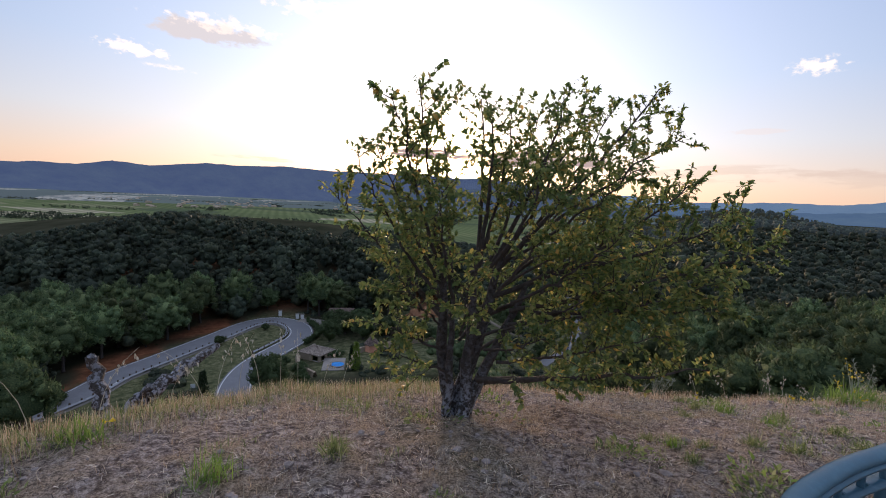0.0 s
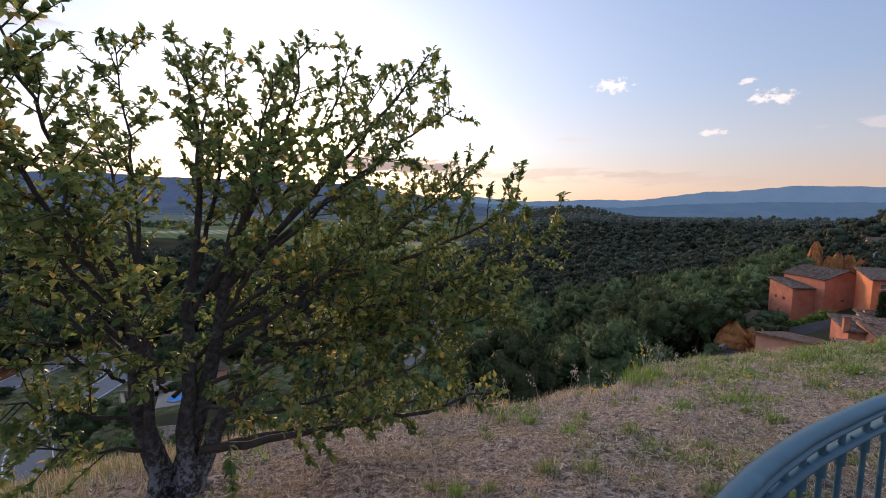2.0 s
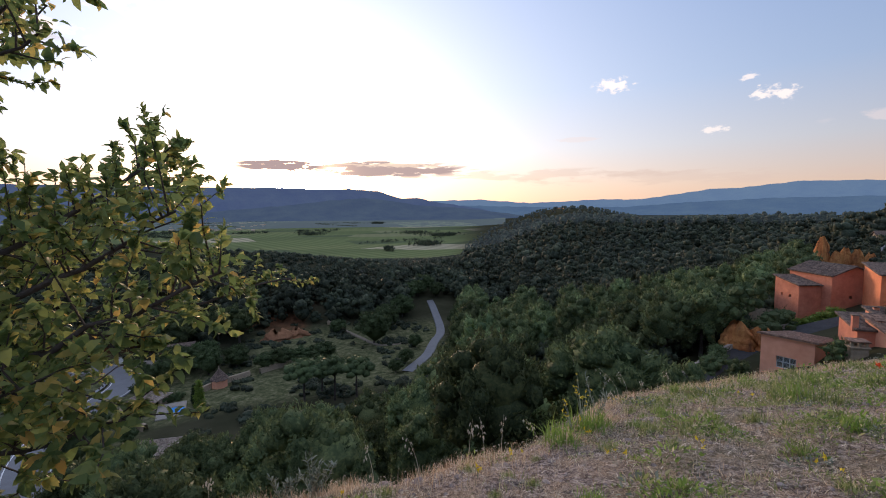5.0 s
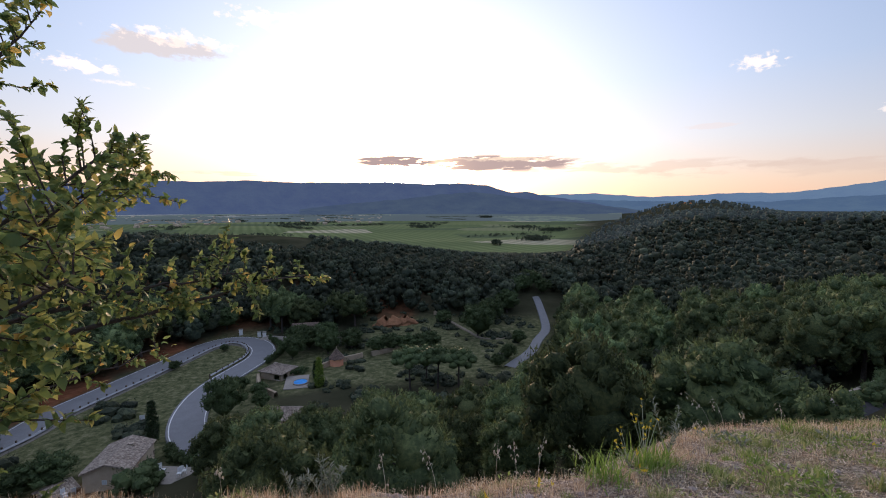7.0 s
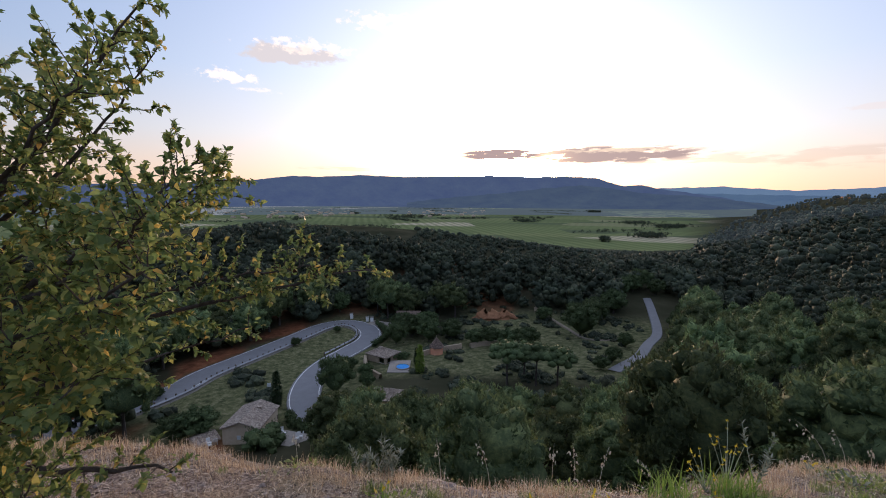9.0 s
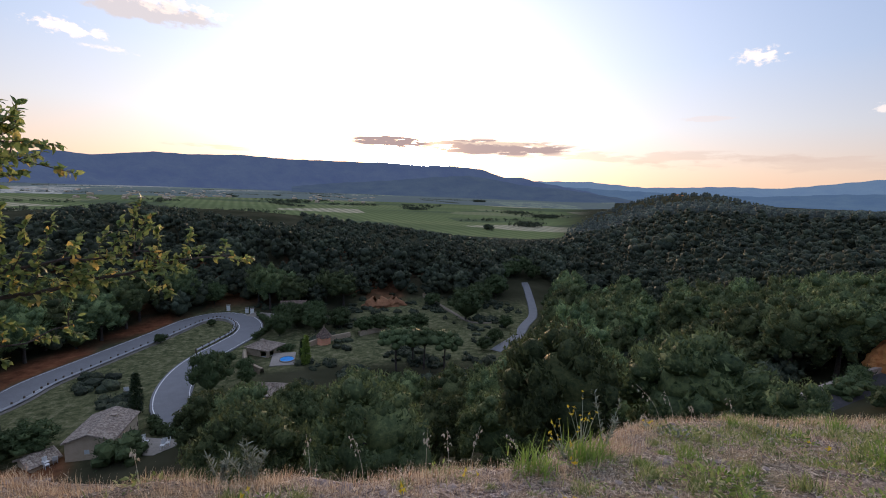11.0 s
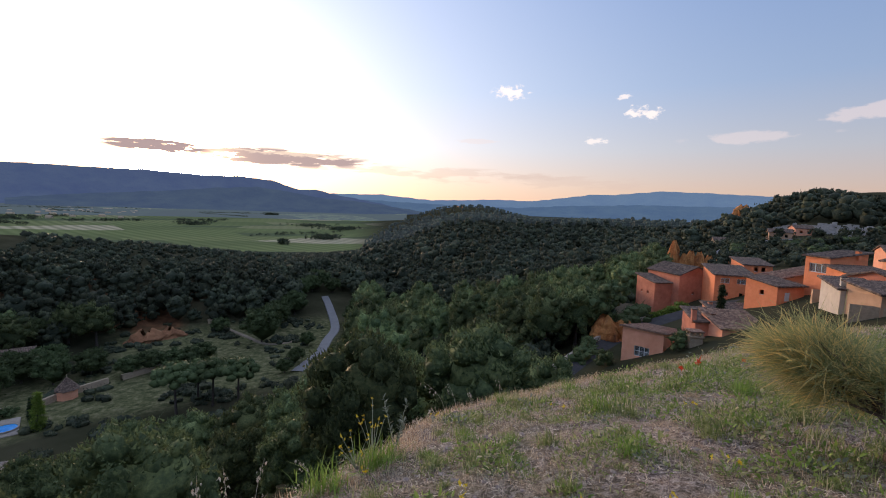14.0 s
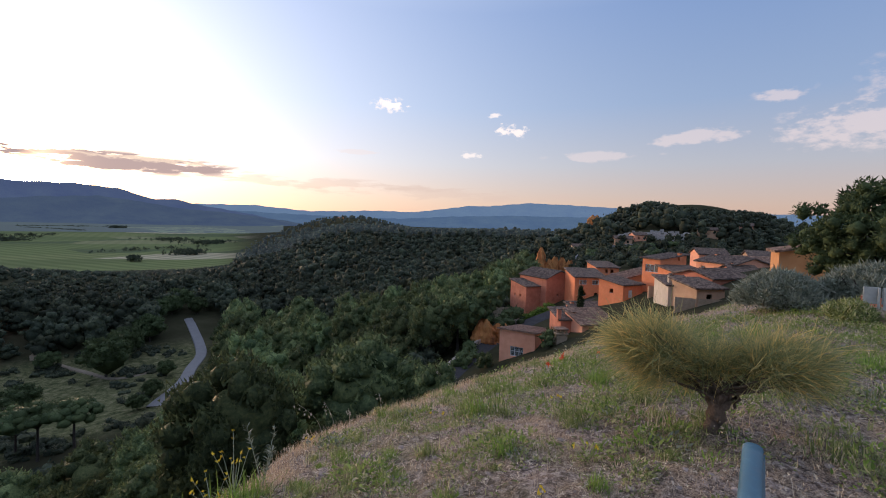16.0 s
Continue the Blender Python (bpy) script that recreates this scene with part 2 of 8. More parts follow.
LEAF = leafy("tree_leaves", [(0.0, (0.105, 0.165, 0.06)), (0.45, (0.19, 0.255, 0.09)), (0.84, (0.33, 0.36, 0.12)), (0.96, (0.52, 0.42, 0.13)), (1.0, (0.56, 0.36, 0.11))], 0.64, 0.0, 0.42)
BARK = plain("bark", (0.035, 0.028, 0.024), (0.11, 0.09, 0.08), 30, 0.9, bumps=0.8, distance=0.02)


def lichened():
    """Dark bark with pale lichen, thick near the foot."""
    m, t = material("lichened_bark")
    p = position(t)
    n = noise_tex(t, 26, 7, 0.7, p)
    z = node(t, "ShaderNodeSeparateXYZ", {0: p}).outputs["Z"]
    low = ramp(t, mth(t, "MULTIPLY_ADD", z, 0.8, 0.4), [(0.25, (1, 1, 1)), (0.6, (0.12, 0.12, 0.12))])
    dark = ramp(t, noise_tex(t, 40, 6, 0.7, p), [(0.3, (0.03, 0.025, 0.022)), (0.7, (0.10, 0.085, 0.075))])
    patch = mth(t, "MULTIPLY", ramp(t, n, [(0.47, (0, 0, 0)), (0.56, (1, 1, 1))]), low)
    c = mixc(t, patch, dark, col(0.40, 0.41, 0.46))
    finish(t, principled(t, c, 0.9, 0, bump(t, n, 0.9, 0.02), 0.2))
    return m


PALE_BARK = lichened()


def make_ground_material():
    m, t = material("ground_cover")
    p = position(t)

    def mask(name):
        return node(t, "ShaderNodeAttribute", attribute_name=name).outputs["Fac"]

    fine = noise_tex(t, 70, 10, 0.8, p)
    clod = noise_tex(t, 19, 6, 0.7, p)
    mid = noise_tex(t, 3.2, 6, 0.65, p)
    wide = noise_tex(t, 0.55, 4, 0.6, p)
    far = noise_tex(t, 0.05, 5, 0.6, p)
    soil = ramp(t, mth(t, "ADD", mth(t, "MULTIPLY", fine, 0.5), mth(t, "MULTIPLY", clod, 0.5)), [(0.40, (0.05, 0.04, 0.038)), (0.49, (0.25, 0.20, 0.185)), (0.58, (0.68, 0.59, 0.54))])
    straw = ramp(t, fine, [(0.40, (0.11, 0.076, 0.055)), (0.60, (0.76, 0.58, 0.43))])
    moss = ramp(t, fine, [(0.3, (0.05, 0.065, 0.022)), (0.7, (0.20, 0.21, 0.085))])
    top = mixc(t, ramp(t, mid, [(0.42, (0, 0, 0)), (0.62, (1, 1, 1))]), soil, straw)
    top = mixc(t, ramp(t, clod, [(0.36, (0.6, 0.6, 0.6)), (0.46, (0, 0, 0))]), top, col(0.10, 0.075, 0.065))
    top = mixc(t, ramp(t, wide, [(0.48, (0, 0, 0)), (0.7, (0.5, 0.5, 0.5))]), top, moss)
    forest = ramp(t, far, [(0.3, (0.030, 0.034, 0.020)), (0.7, (0.07, 0.066, 0.042))])
    meadow = ramp(t, noise_tex(t, 0.5, 9, 0.75, p), [(0.36, (0.040, 0.050, 0.026)), (0.5, (0.105, 0.112, 0.056)), (0.66, (0.22, 0.20, 0.125))])
    red = ramp(t, noise_tex(t, 0.3, 8, 0.65, p), [(0.3, (0.09, 0.038, 0.022)), (0.55, (0.22, 0.085, 0.045)), (0.75, (0.34, 0.16, 0.08))])
    # fields of the plain: patches of vines, stubble and hedge
    cells = node(t, "ShaderNodeTexVoronoi", {"Vector": node(t, "ShaderNodeMapping", {"Vector": p, "Rotation": (0, 0, -0.12), "Scale": (0.0030, 0.0070, 0.001)}).outputs[0], "Scale": 1.0, "Randomness": 0.85}).outputs["Color"]
    pick = node(t, "ShaderNodeSeparateColor", {0: cells}).outputs[0]
    field = ramp(t, pick, [(0.0, (0.15, 0.18, 0.085)), (0.25, (0.175, 0.21, 0.095)), (0.5, (0.20, 0.225, 0.105)), (0.66, (0.11, 0.135, 0.08)), (0.82, (0.25, 0.25, 0.14)), (0.94, (0.45, 0.40, 0.28))], "CONSTANT")
    rows = node(t, "ShaderNodeTexWave", {"Vector": node(t, "ShaderNodeMapping", {"Vector": p, "Rotation": (0, 0, -0.35)}).outputs[0], "Scale": 0.011, "Distortion": 1.2, "Detail": 2.0}, bands_direction="X").outputs["Fac"]
    field = mixc(t, mth(t, "MULTIPLY", rows, 0.55), field, col(0.095, 0.12, 0.055))
    c = mixc(t, mask("meadow"), forest, meadow)
    c = mixc(t, mask("field"), c, field)
    c = mixc(t, mask("red"), c, red)
    c = mixc(t, mask("top"), c, top)
    rel = mth(t, "ADD", mth(t, "ADD", fine, mth(t, "MULTIPLY", clod, 1.6)), mth(t, "MULTIPLY", mid, 2.0))
    finish(t, principled(t, c, 1.0, 0, bump(t, rel, 0.9, 0.035), 0.0))
    return m


# ---- mesh helpers ----
def mesh_of(name, verts, faces, mats, smooth_shade=False, slots=None):
    """A mesh from arrays; faces all have the same number of corners."""
    verts, faces = np.asarray(verts, np.float32), np.asarray(faces, np.int32)
    me = bpy.data.meshes.new(name)
    n = faces.shape[1]
    me.vertices.add(len(verts))
    me.vertices.foreach_set("co", verts.ravel())
    me.loops.add(faces.size)
    me.loops.foreach_set("vertex_index", faces.ravel())
    me.polygons.add(len(faces))
    me.polygons.foreach_set("loop_start", np.arange(0, faces.size, n, dtype=np.int32))
    if slots is not None:
        me.polygons.foreach_set("material_index", np.asarray(slots, np.int32))
    me.polygons.foreach_set("use_smooth", np.full(len(faces), smooth_shade))
    for m in (mats if isinstance(mats, (list, tuple)) else [mats]):
        me.materials.append(m)
    me.update(calc_edges=True)
    return me


def set_mask(me, name, values):
    a = me.attributes.new(name, "FLOAT", "POINT")
    a.data.foreach_set("value", np.asarray(values, np.float32))


def part(name, mesh, parent, label="", m=None):
    """One mesh object under a thing or a part."""
    ob = new(name, mesh)
    ob.parent = parent
    if m is not None:
        ob.matrix_basis = m
    return tagged(ob, label)


def thing(name, m, label, category, group="", kind=""):
    ob = new(name)
    ob.empty_display_size = 0.2
    ob.matrix_basis = m
    return tagged(ob, label, category, group, kind)


# ---- ground ----
CENTRE = (4.0, 2.0)


def make_ground():
    front = np.radians(np.arange(-110, 70, 0.6))
    back = np.radians(np.arange(70, 250, 3.0))
    az = np.concatenate([front, back])
    r = np.concatenate([[0.002, 0.25], np.geomspace(0.5, 4850, 290)])
    A, R = np.meshgrid(az, r)
    x, y = CENTRE[0] - R * np.sin(A), CENTRE[1] + R * np.cos(A)
    z = land(x, y)
    na, nr = len(az), len(r)
    verts = np.stack([x, y, z], -1).reshape(-1, 3)
    i, j = np.meshgrid(np.arange(nr - 1), np.arange(na), indexing="ij")
    jn = (j + 1) % na
    quads = np.stack([i * na + j, i * na + jn, (i + 1) * na + jn, (i + 1) * na + j], -1).reshape(-1, 4)
    quads = quads[:, ::-1]
    me = mesh_of("ground", verts, quads, GROUND, True)
    X, Y = verts[:, 0], verts[:, 1]
    edge = np.interp(X, EDGE_X, EDGE_Y)
    d = np.hypot(X - 4, Y - 2)
    azd = np.degrees(np.arctan2(-(X - 4), Y - 2))
    set_mask(me, "top", smooth(2.5, 0.3, Y - edge) * smooth(60, 40, d))
    set_mask(me, "meadow", meadow_mask(X, Y))
    set_mask(me, "field", smooth(340, 400, d) * smooth(-24, -18, azd))
    set_mask(me, "red", red_mask(X, Y))
    ob = new("ground", me)
    tagged(ob, "dry hilltop soil falling to a wooded valley and a farmed plain", "ground", kind="structure")


def outside_bend(x, y):
    """Metres to the outer side of the long upper leg of the hairpin road."""
    return np.interp(y, [-20, 30, 46, 60, 69, 77, 87, 100, 112, 122, 140], [-86, -75, -66, -59, -56.3, -56.1, -53.6, -50.3, -47.5, -44, -30]) - x


def meadow_mask(x, y):
    d, az = np.hypot(x - 4, y - 2), np.degrees(np.arctan2(-(x - 4), y - 2))
    a = smooth(78, 84, d) * smooth(138, 128, d) * smooth(-19, -16, az) * smooth(8, 5, az)
    b = smooth(60, 70, d) * smooth(135, 125, d) * smooth(17, 20, az) * smooth(48, 44, az)
    c = smooth(80, 85, d) * smooth(110, 104, d) * smooth(4, 6, az) * smooth(19, 17, az)
    return np.maximum(np.maximum(a, b), c) * smooth(5, 2, outside_bend(x, y))


def red_mask(x, y):
    d, az = np.hypot(x - 4, y - 2), np.degrees(np.arctan2(-(x - 4), y - 2))
    n = waves(x, y, 26, 11)
    a = 0.55 * smooth(128, 134, d) * smooth(176, 165, d) * smooth(40, 36, az) * smooth(-4, 0, az) * smooth(-0.1, 0.25, n)
    b = 0.8 * smooth(60, 64, d) * smooth(80, 76, d) * smooth(36, 38, az) * smooth(-0.1, 0.3, n)
    out = outside_bend(x, y)
    bank = smooth(2.5, 4.5, out) * smooth(13, 8, out) * smooth(48, 56, y) * smooth(124, 116, y) * smooth(-0.5, 0.1, n + 0.3)
    return np.maximum(np.maximum(a, b), 0.9 * bank)


GROUND = make_ground_material()
make_ground()


# ---- far ranges ----
def make_range(name, azel, dist, label, haze):
    """A mountain range: a broad folded flank from the plain up to its crest line. haze: air haze painted in as a glow.
    """
    m, t = material(name)
    p = position(t)
    n = noise_tex(t, 0.006, 8, 0.6, p)
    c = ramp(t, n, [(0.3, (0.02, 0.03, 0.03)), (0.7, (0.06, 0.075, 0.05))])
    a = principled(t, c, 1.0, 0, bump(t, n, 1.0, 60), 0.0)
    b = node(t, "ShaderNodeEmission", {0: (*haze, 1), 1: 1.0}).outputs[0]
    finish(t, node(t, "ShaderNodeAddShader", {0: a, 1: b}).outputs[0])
    azs = np.arange(azel[0][0], azel[-1][0] - 0.01, -0.2)
    el = np.interp(-azs, [-q[0] for q in azel], [q[1] for q in azel])
    el = el + 0.035 * waves(azs, 0 * azs, 2.5, 21) + 0.015 * waves(azs, 0 * azs, 0.7, 22)
    rows_ = 14
    verts, quads = [], []
    for k in range(rows_ + 1):
        u = k / rows_
        fold = 1 + 0.02 * (1 - u) * waves(azs, u * 3 + 0 * azs, 7, 23) + 0.01 * (1 - u) * waves(azs, u * 2 + 0 * azs, 2.0, 24)
        d = dist * (0.86 + 0.14 * u) * fold
        top = 1.6 + dist * np.tan(np.radians(el))
        z = -60 + (top + 60) * (u ** 1.5)
        verts.append(np.stack([4 - d * np.sin(np.radians(azs)), 2 + d * np.cos(np.radians(azs)), z], -1))
    n_ = len(azs)
    for k in range(rows_):
        for j in range(n_ - 1):
            quads.append((k * n_ + j, k * n_ + j + 1, (k + 1) * n_ + j + 1, (k + 1) * n_ + j))
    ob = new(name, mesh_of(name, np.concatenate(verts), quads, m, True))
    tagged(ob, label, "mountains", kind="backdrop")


def make_far_plain():
    """The far half of the plain, with evening haze painted in as a bluish glow."""
    m, t = material("far_plain")
    p = position(t)
    cells = node(t, "ShaderNodeTexVoronoi", {"Vector": node(t, "ShaderNodeMapping", {"Vector": p, "Rotation": (0, 0, 0.5), "Scale": (0.0030, 0.0011, 0.001)}).outputs[0], "Scale": 1.0, "Randomness": 0.9}).outputs["Color"]
    pick = node(t, "ShaderNodeSeparateColor", {0: cells}).outputs[0]
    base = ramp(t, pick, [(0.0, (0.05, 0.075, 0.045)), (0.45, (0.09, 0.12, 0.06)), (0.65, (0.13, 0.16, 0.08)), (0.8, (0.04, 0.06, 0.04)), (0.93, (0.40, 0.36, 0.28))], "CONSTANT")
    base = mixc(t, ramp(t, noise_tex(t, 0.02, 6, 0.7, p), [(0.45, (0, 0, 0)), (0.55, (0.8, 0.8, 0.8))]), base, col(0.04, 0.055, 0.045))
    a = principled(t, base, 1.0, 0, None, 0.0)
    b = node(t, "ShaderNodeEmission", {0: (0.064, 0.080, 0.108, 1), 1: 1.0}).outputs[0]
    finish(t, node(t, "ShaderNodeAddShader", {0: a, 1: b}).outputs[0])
    azs = np.radians(np.arange(80, -27, -1.0))
    rs = np.array([1750, 2100, 2600, 3200, 4300])
    A, R = np.meshgrid(azs, rs)
    x, y = 4 - R * np.sin(A), 2 + R * np.cos(A)
    z = land(x, y) + np.where(R < 1800, -3, 5)
    n = len(azs)
    quads = [(i * n + j, i * n + j + 1, (i + 1) * n + j + 1, (i + 1) * n + j) for i in range(4) for j in range(n - 1)]
    tagged(new("far_plain", mesh_of("far_plain", np.stack([x, y, z], -1).reshape(-1, 3), quads, m, True)), "far fields of the plain below the ridge, hazed by a painted glow", "plain", kind="backdrop")


make_far_plain()
make_range("far_range", [(20, 1.2), (-5, 1.3), (-16, 1.5), (-23, 1.6), (-29, 1.1), (-37, 1.45), (-42, 1.4), (-46, 1.95), (-49, 2.4), (-52, 2.45), (-57, 2.95), (-61, 2.8), (-65, 2.6), (-75, 2.2), (-90, 1.8), (-120, 1.4)], 4820, "far mountain range along the evening horizon, blue from a painted haze glow", (0.11, 0.18, 0.31))
make_range("middle_range", [(-8, 0.6), (-20, 0.9), (-30, 0.6), (-40, 0.5), (-47, 1.0), (-55, 1.3), (-64, 1.3), (-75, 0.9), (-95, 0.5)], 4500, "lower hills before the far range, blue from a painted haze glow", (0.065, 0.115, 0.215))
make_range("long_ridge", [(75, 1.2), (45, 1.55), (42, 1.8), (39.5, 1.8), (36.6, 2.4), (33.5, 2.15), (28.2, 2.85), (24.5, 2.85), (19.5, 3.1), (15, 2.95), (9.6, 3.0), (2.6, 3.1), (-2.4, 2.92), (-6, 3.0), (-9.6, 2.75), (-11.5, 2.1), (-12.8, 1.75), (-14.5, 1.9), (-16.5, 1.45), (-20, 0.9), (-24, 0.2)], 4300, "long wooded ridge with a rounded end, dark blue from a painted haze glow", (0.050, 0.074, 0.165))
make_range("low_hills", [(14, -0.3), (8, 0.4), (2, 0.9), (-3, 1.5), (-8, 1.9), (-11, 1.55), (-15, 0.9), (-20, 0.6), (-25, 0.0), (-28, -0.4)], 3700, "dark low hills rising out of the plain, haze glow painted in", (0.042, 0.064, 0.125))


# ---- trees ----
def tufts(rng, centres, radii, per, length, width, up=0.35):
    """Small pointed leaf sprays lying over round clumps; each an island of its own."""
    n = len(centres) * per
    c = np.repeat(np.asarray(centres), per, 0)
    r = np.repeat(np.asarray(radii), per)[:, None]
    d = rng.normal(size=(n, 3))
    d[:, 2] = d[:, 2] * 0.8 + up
    d /= np.linalg.norm(d, axis=1, keepdims=True)
    base = c + d * r * rng.uniform(0.55, 1.0, (n, 1))
    out = d * 0.5 + rng.normal(size=(n, 3)) * 0.45
    out[:, 2] += 0.2
    side = np.cross(out, d + rng.normal(size=(n, 3)) * 0.3)
    side /= np.linalg.norm(side, axis=1, keepdims=True) + 1e-9
    w = width * rng.uniform(0.6, 1.3, (n, 1))
    l = length * rng.uniform(0.6, 1.3, (n, 1))
    v = np.stack([base - side * w, base + side * w, base + out * l], 1).reshape(-1, 3)
    return v, np.arange(n * 3).reshape(-1, 3)


def tube(path, radii, sides=6):
    """A tapered limb along a path."""
    path = [Vector(p) for p in path]
    verts, faces = [], []
    for i, p in enumerate(path):
        d = (path[min(i + 1, len(path) - 1)] - path[max(i - 1, 0)]).normalized()
        a = d.orthogonal().normalized()
        b = d.cross(a)
        for k in range(sides):
            ang = 2 * math.pi * k / sides
            verts.append(p + (a * math.cos(ang) + b * math.sin(ang)) * radii[i])
    for i in range(len(path) - 1):
        for k in range(sides):
            k2 = (k + 1) % sides
            faces.append((i * sides + k, i * sides + k2, (i + 1) * sides + k2, (i + 1) * sides + k))
    return [tuple(v) for v in verts], faces


def joined(pieces):
    verts, faces = [], []
    for v, f in pieces:
        o = len(verts)
        verts.extend(v)
        faces.extend([tuple(i + o for i in q) for q in f])
    return verts, faces


def crown_clumps(rng, height, spread, count):
    """Clump centres and sizes of a round, uneven crown: a dense heart with lobes all over it."""
    cs, rs = [], []
    for k in range(2):
        cs.append((rng.normal(0, 0.08) * spread, rng.normal(0, 0.08) * spread, height * (0.36 + 0.24 * k)))
        rs.append(spread * (0.78 - 0.16 * k))
    turn = rng.uniform(0, 6.28)
    for k in range(count - 2):
        th = math.acos(1 - 1.5 * (k + 0.5) / (count - 2))
        a = turn + k * 2.39996 + rng.normal(0, 0.3)
        q = rng.uniform(0.58, 0.86)
        cs.append((spread * q * math.sin(th) * math.cos(a), spread * q * math.sin(th) * math.sin(a), height * (0.48 + 0.40 * q * math.cos(th))))
        rs.append(spread * rng.uniform(0.22, 0.38))
    return np.array(cs), np.array(rs)


def ico(level):
    bm = bmesh.new()
    bmesh.ops.create_icosphere(bm, subdivisions=level, radius=1.0)
    v = np.array([q.co[:] for q in bm.verts])
    f = np.array([[q.index for q in p.verts] for p in bm.faces])
    bm.free()
    return v, f


ICO_FINE, ICO_ROUGH = ico(2), ico(1)      # 80 and 20 faces


def puffs(rng, centres, radii, shape, tall=0.9):
    """Lumpy bodies of foliage, one island each."""
    tv, tf = shape
    n, k = len(centres), len(tv)
    a = rng.uniform(0, 6.28, n)
    c, s = np.cos(a)[:, None], np.sin(a)[:, None]
    x, y = tv[None, :, 0] * c - tv[None, :, 1] * s, tv[None, :, 0] * s + tv[None, :, 1] * c
    v = np.stack([x, y, np.repeat(tv[None, :, 2] * tall, n, 0)], -1)
    v = v * (1 + rng.normal(0, 0.13, (n, k, 1))) * np.asarray(radii)[:, None, None] + np.asarray(centres)[:, None, :]
    f = tf[None] + (np.arange(n) * k)[:, None, None]
    return v.reshape(-1, 3), f.reshape(-1, 3)


def both_kinds(a, b):
    return np.concatenate([a[0], b[0]]), np.concatenate([a[1], b[1] + len(a[0])])


def pine_lobes(rng, height, spread, count):
    """Centres, sizes and ways up of the billowing lobes that make a pine's broad dome."""
    k = np.arange(count)
    u = (k + 0.5) / count
    th = np.arccos(1 - 1.42 * u)
    a = k * 2.39996 + rng.normal(0, 0.35, count)
    r = rng.uniform(0.76, 1.04, count)
    dome = np.stack([np.sin(th) * np.cos(a), np.sin(th) * np.sin(a), np.cos(th)], 1)
    cs = dome * r[:, None] * np.array([spread * 0.80, spread * 0.80, height * 0.45]) + np.array([0, 0, height * 0.47])
    skew = rng.normal(0, 0.12, 2) * spread
    cs[:, :2] += skew * (cs[:, 2:] / height)
    axis = dome * np.array([0.5, 0.5, 0.0]) + np.array([0, 0, 1.0]) + rng.normal(0, 0.15, (count, 3))
    axis /= np.linalg.norm(axis, axis=1, keepdims=True)
    return cs, spread * rng.uniform(0.17, 0.30, count), axis


def lobe_bodies(rng, cs, rs, axis, shape, per, blade):
    """Soft upright masses of needles with a fine fringe of shoots."""
    tv, tf = shape
    n, k = len(cs), len(tv)
    x = np.cross(axis, np.array([0.3, 0.9, 0.1]))
    x /= np.linalg.norm(x, axis=1, keepdims=True)
    y = np.cross(axis, x)
    wob = 1 + rng.normal(0, 0.2, (n, k))
    taper = np.where(tv[:, 2] > 0, 1 - 0.3 * tv[:, 2] ** 2, 1.0)
    v = (tv[None, :, 0, None] * taper[None, :, None] * x[:, None] + tv[None, :, 1, None] * taper[None, :, None] * y[:, None] + 1.2 * tv[None, :, 2, None] * axis[:, None]) * (rs[:, None, None] * 0.70 * wob[:, :, None]) + cs[:, None]
    f = (tf[None] + (np.arange(n) * k)[:, None, None]).reshape(-1, 3)
    m = n * per
    i = np.repeat(np.arange(n), per)
    d = rng.normal(size=(m, 3))
    d[:, 2] = d[:, 2] + 0.35
    d /= np.linalg.norm(d, axis=1, keepdims=True)
    base = cs[i] + (d[:, :1] * x[i] + d[:, 1:2] * y[i] + 1.2 * d[:, 2:] * axis[i]) * (rs[i] * rng.uniform(0.5, 1.0, m))[:, None]
    way = d * 0.35 + axis[i] * 0.6 + rng.normal(0, 0.35, (m, 3))
    side = np.cross(way, d + rng.normal(0, 0.3, (m, 3)))
    side /= np.linalg.norm(side, axis=1, keepdims=True) + 1e-9
    l = blade * rng.uniform(0.55, 1.25, (m, 1))
    b = np.stack([base - side * l * 0.30, base + side * l * 0.30, base + way * l], 1).reshape(-1, 3)
    return both_kinds((v.reshape(-1, 3), f), (b, np.arange(m * 3).reshape(-1, 3)))


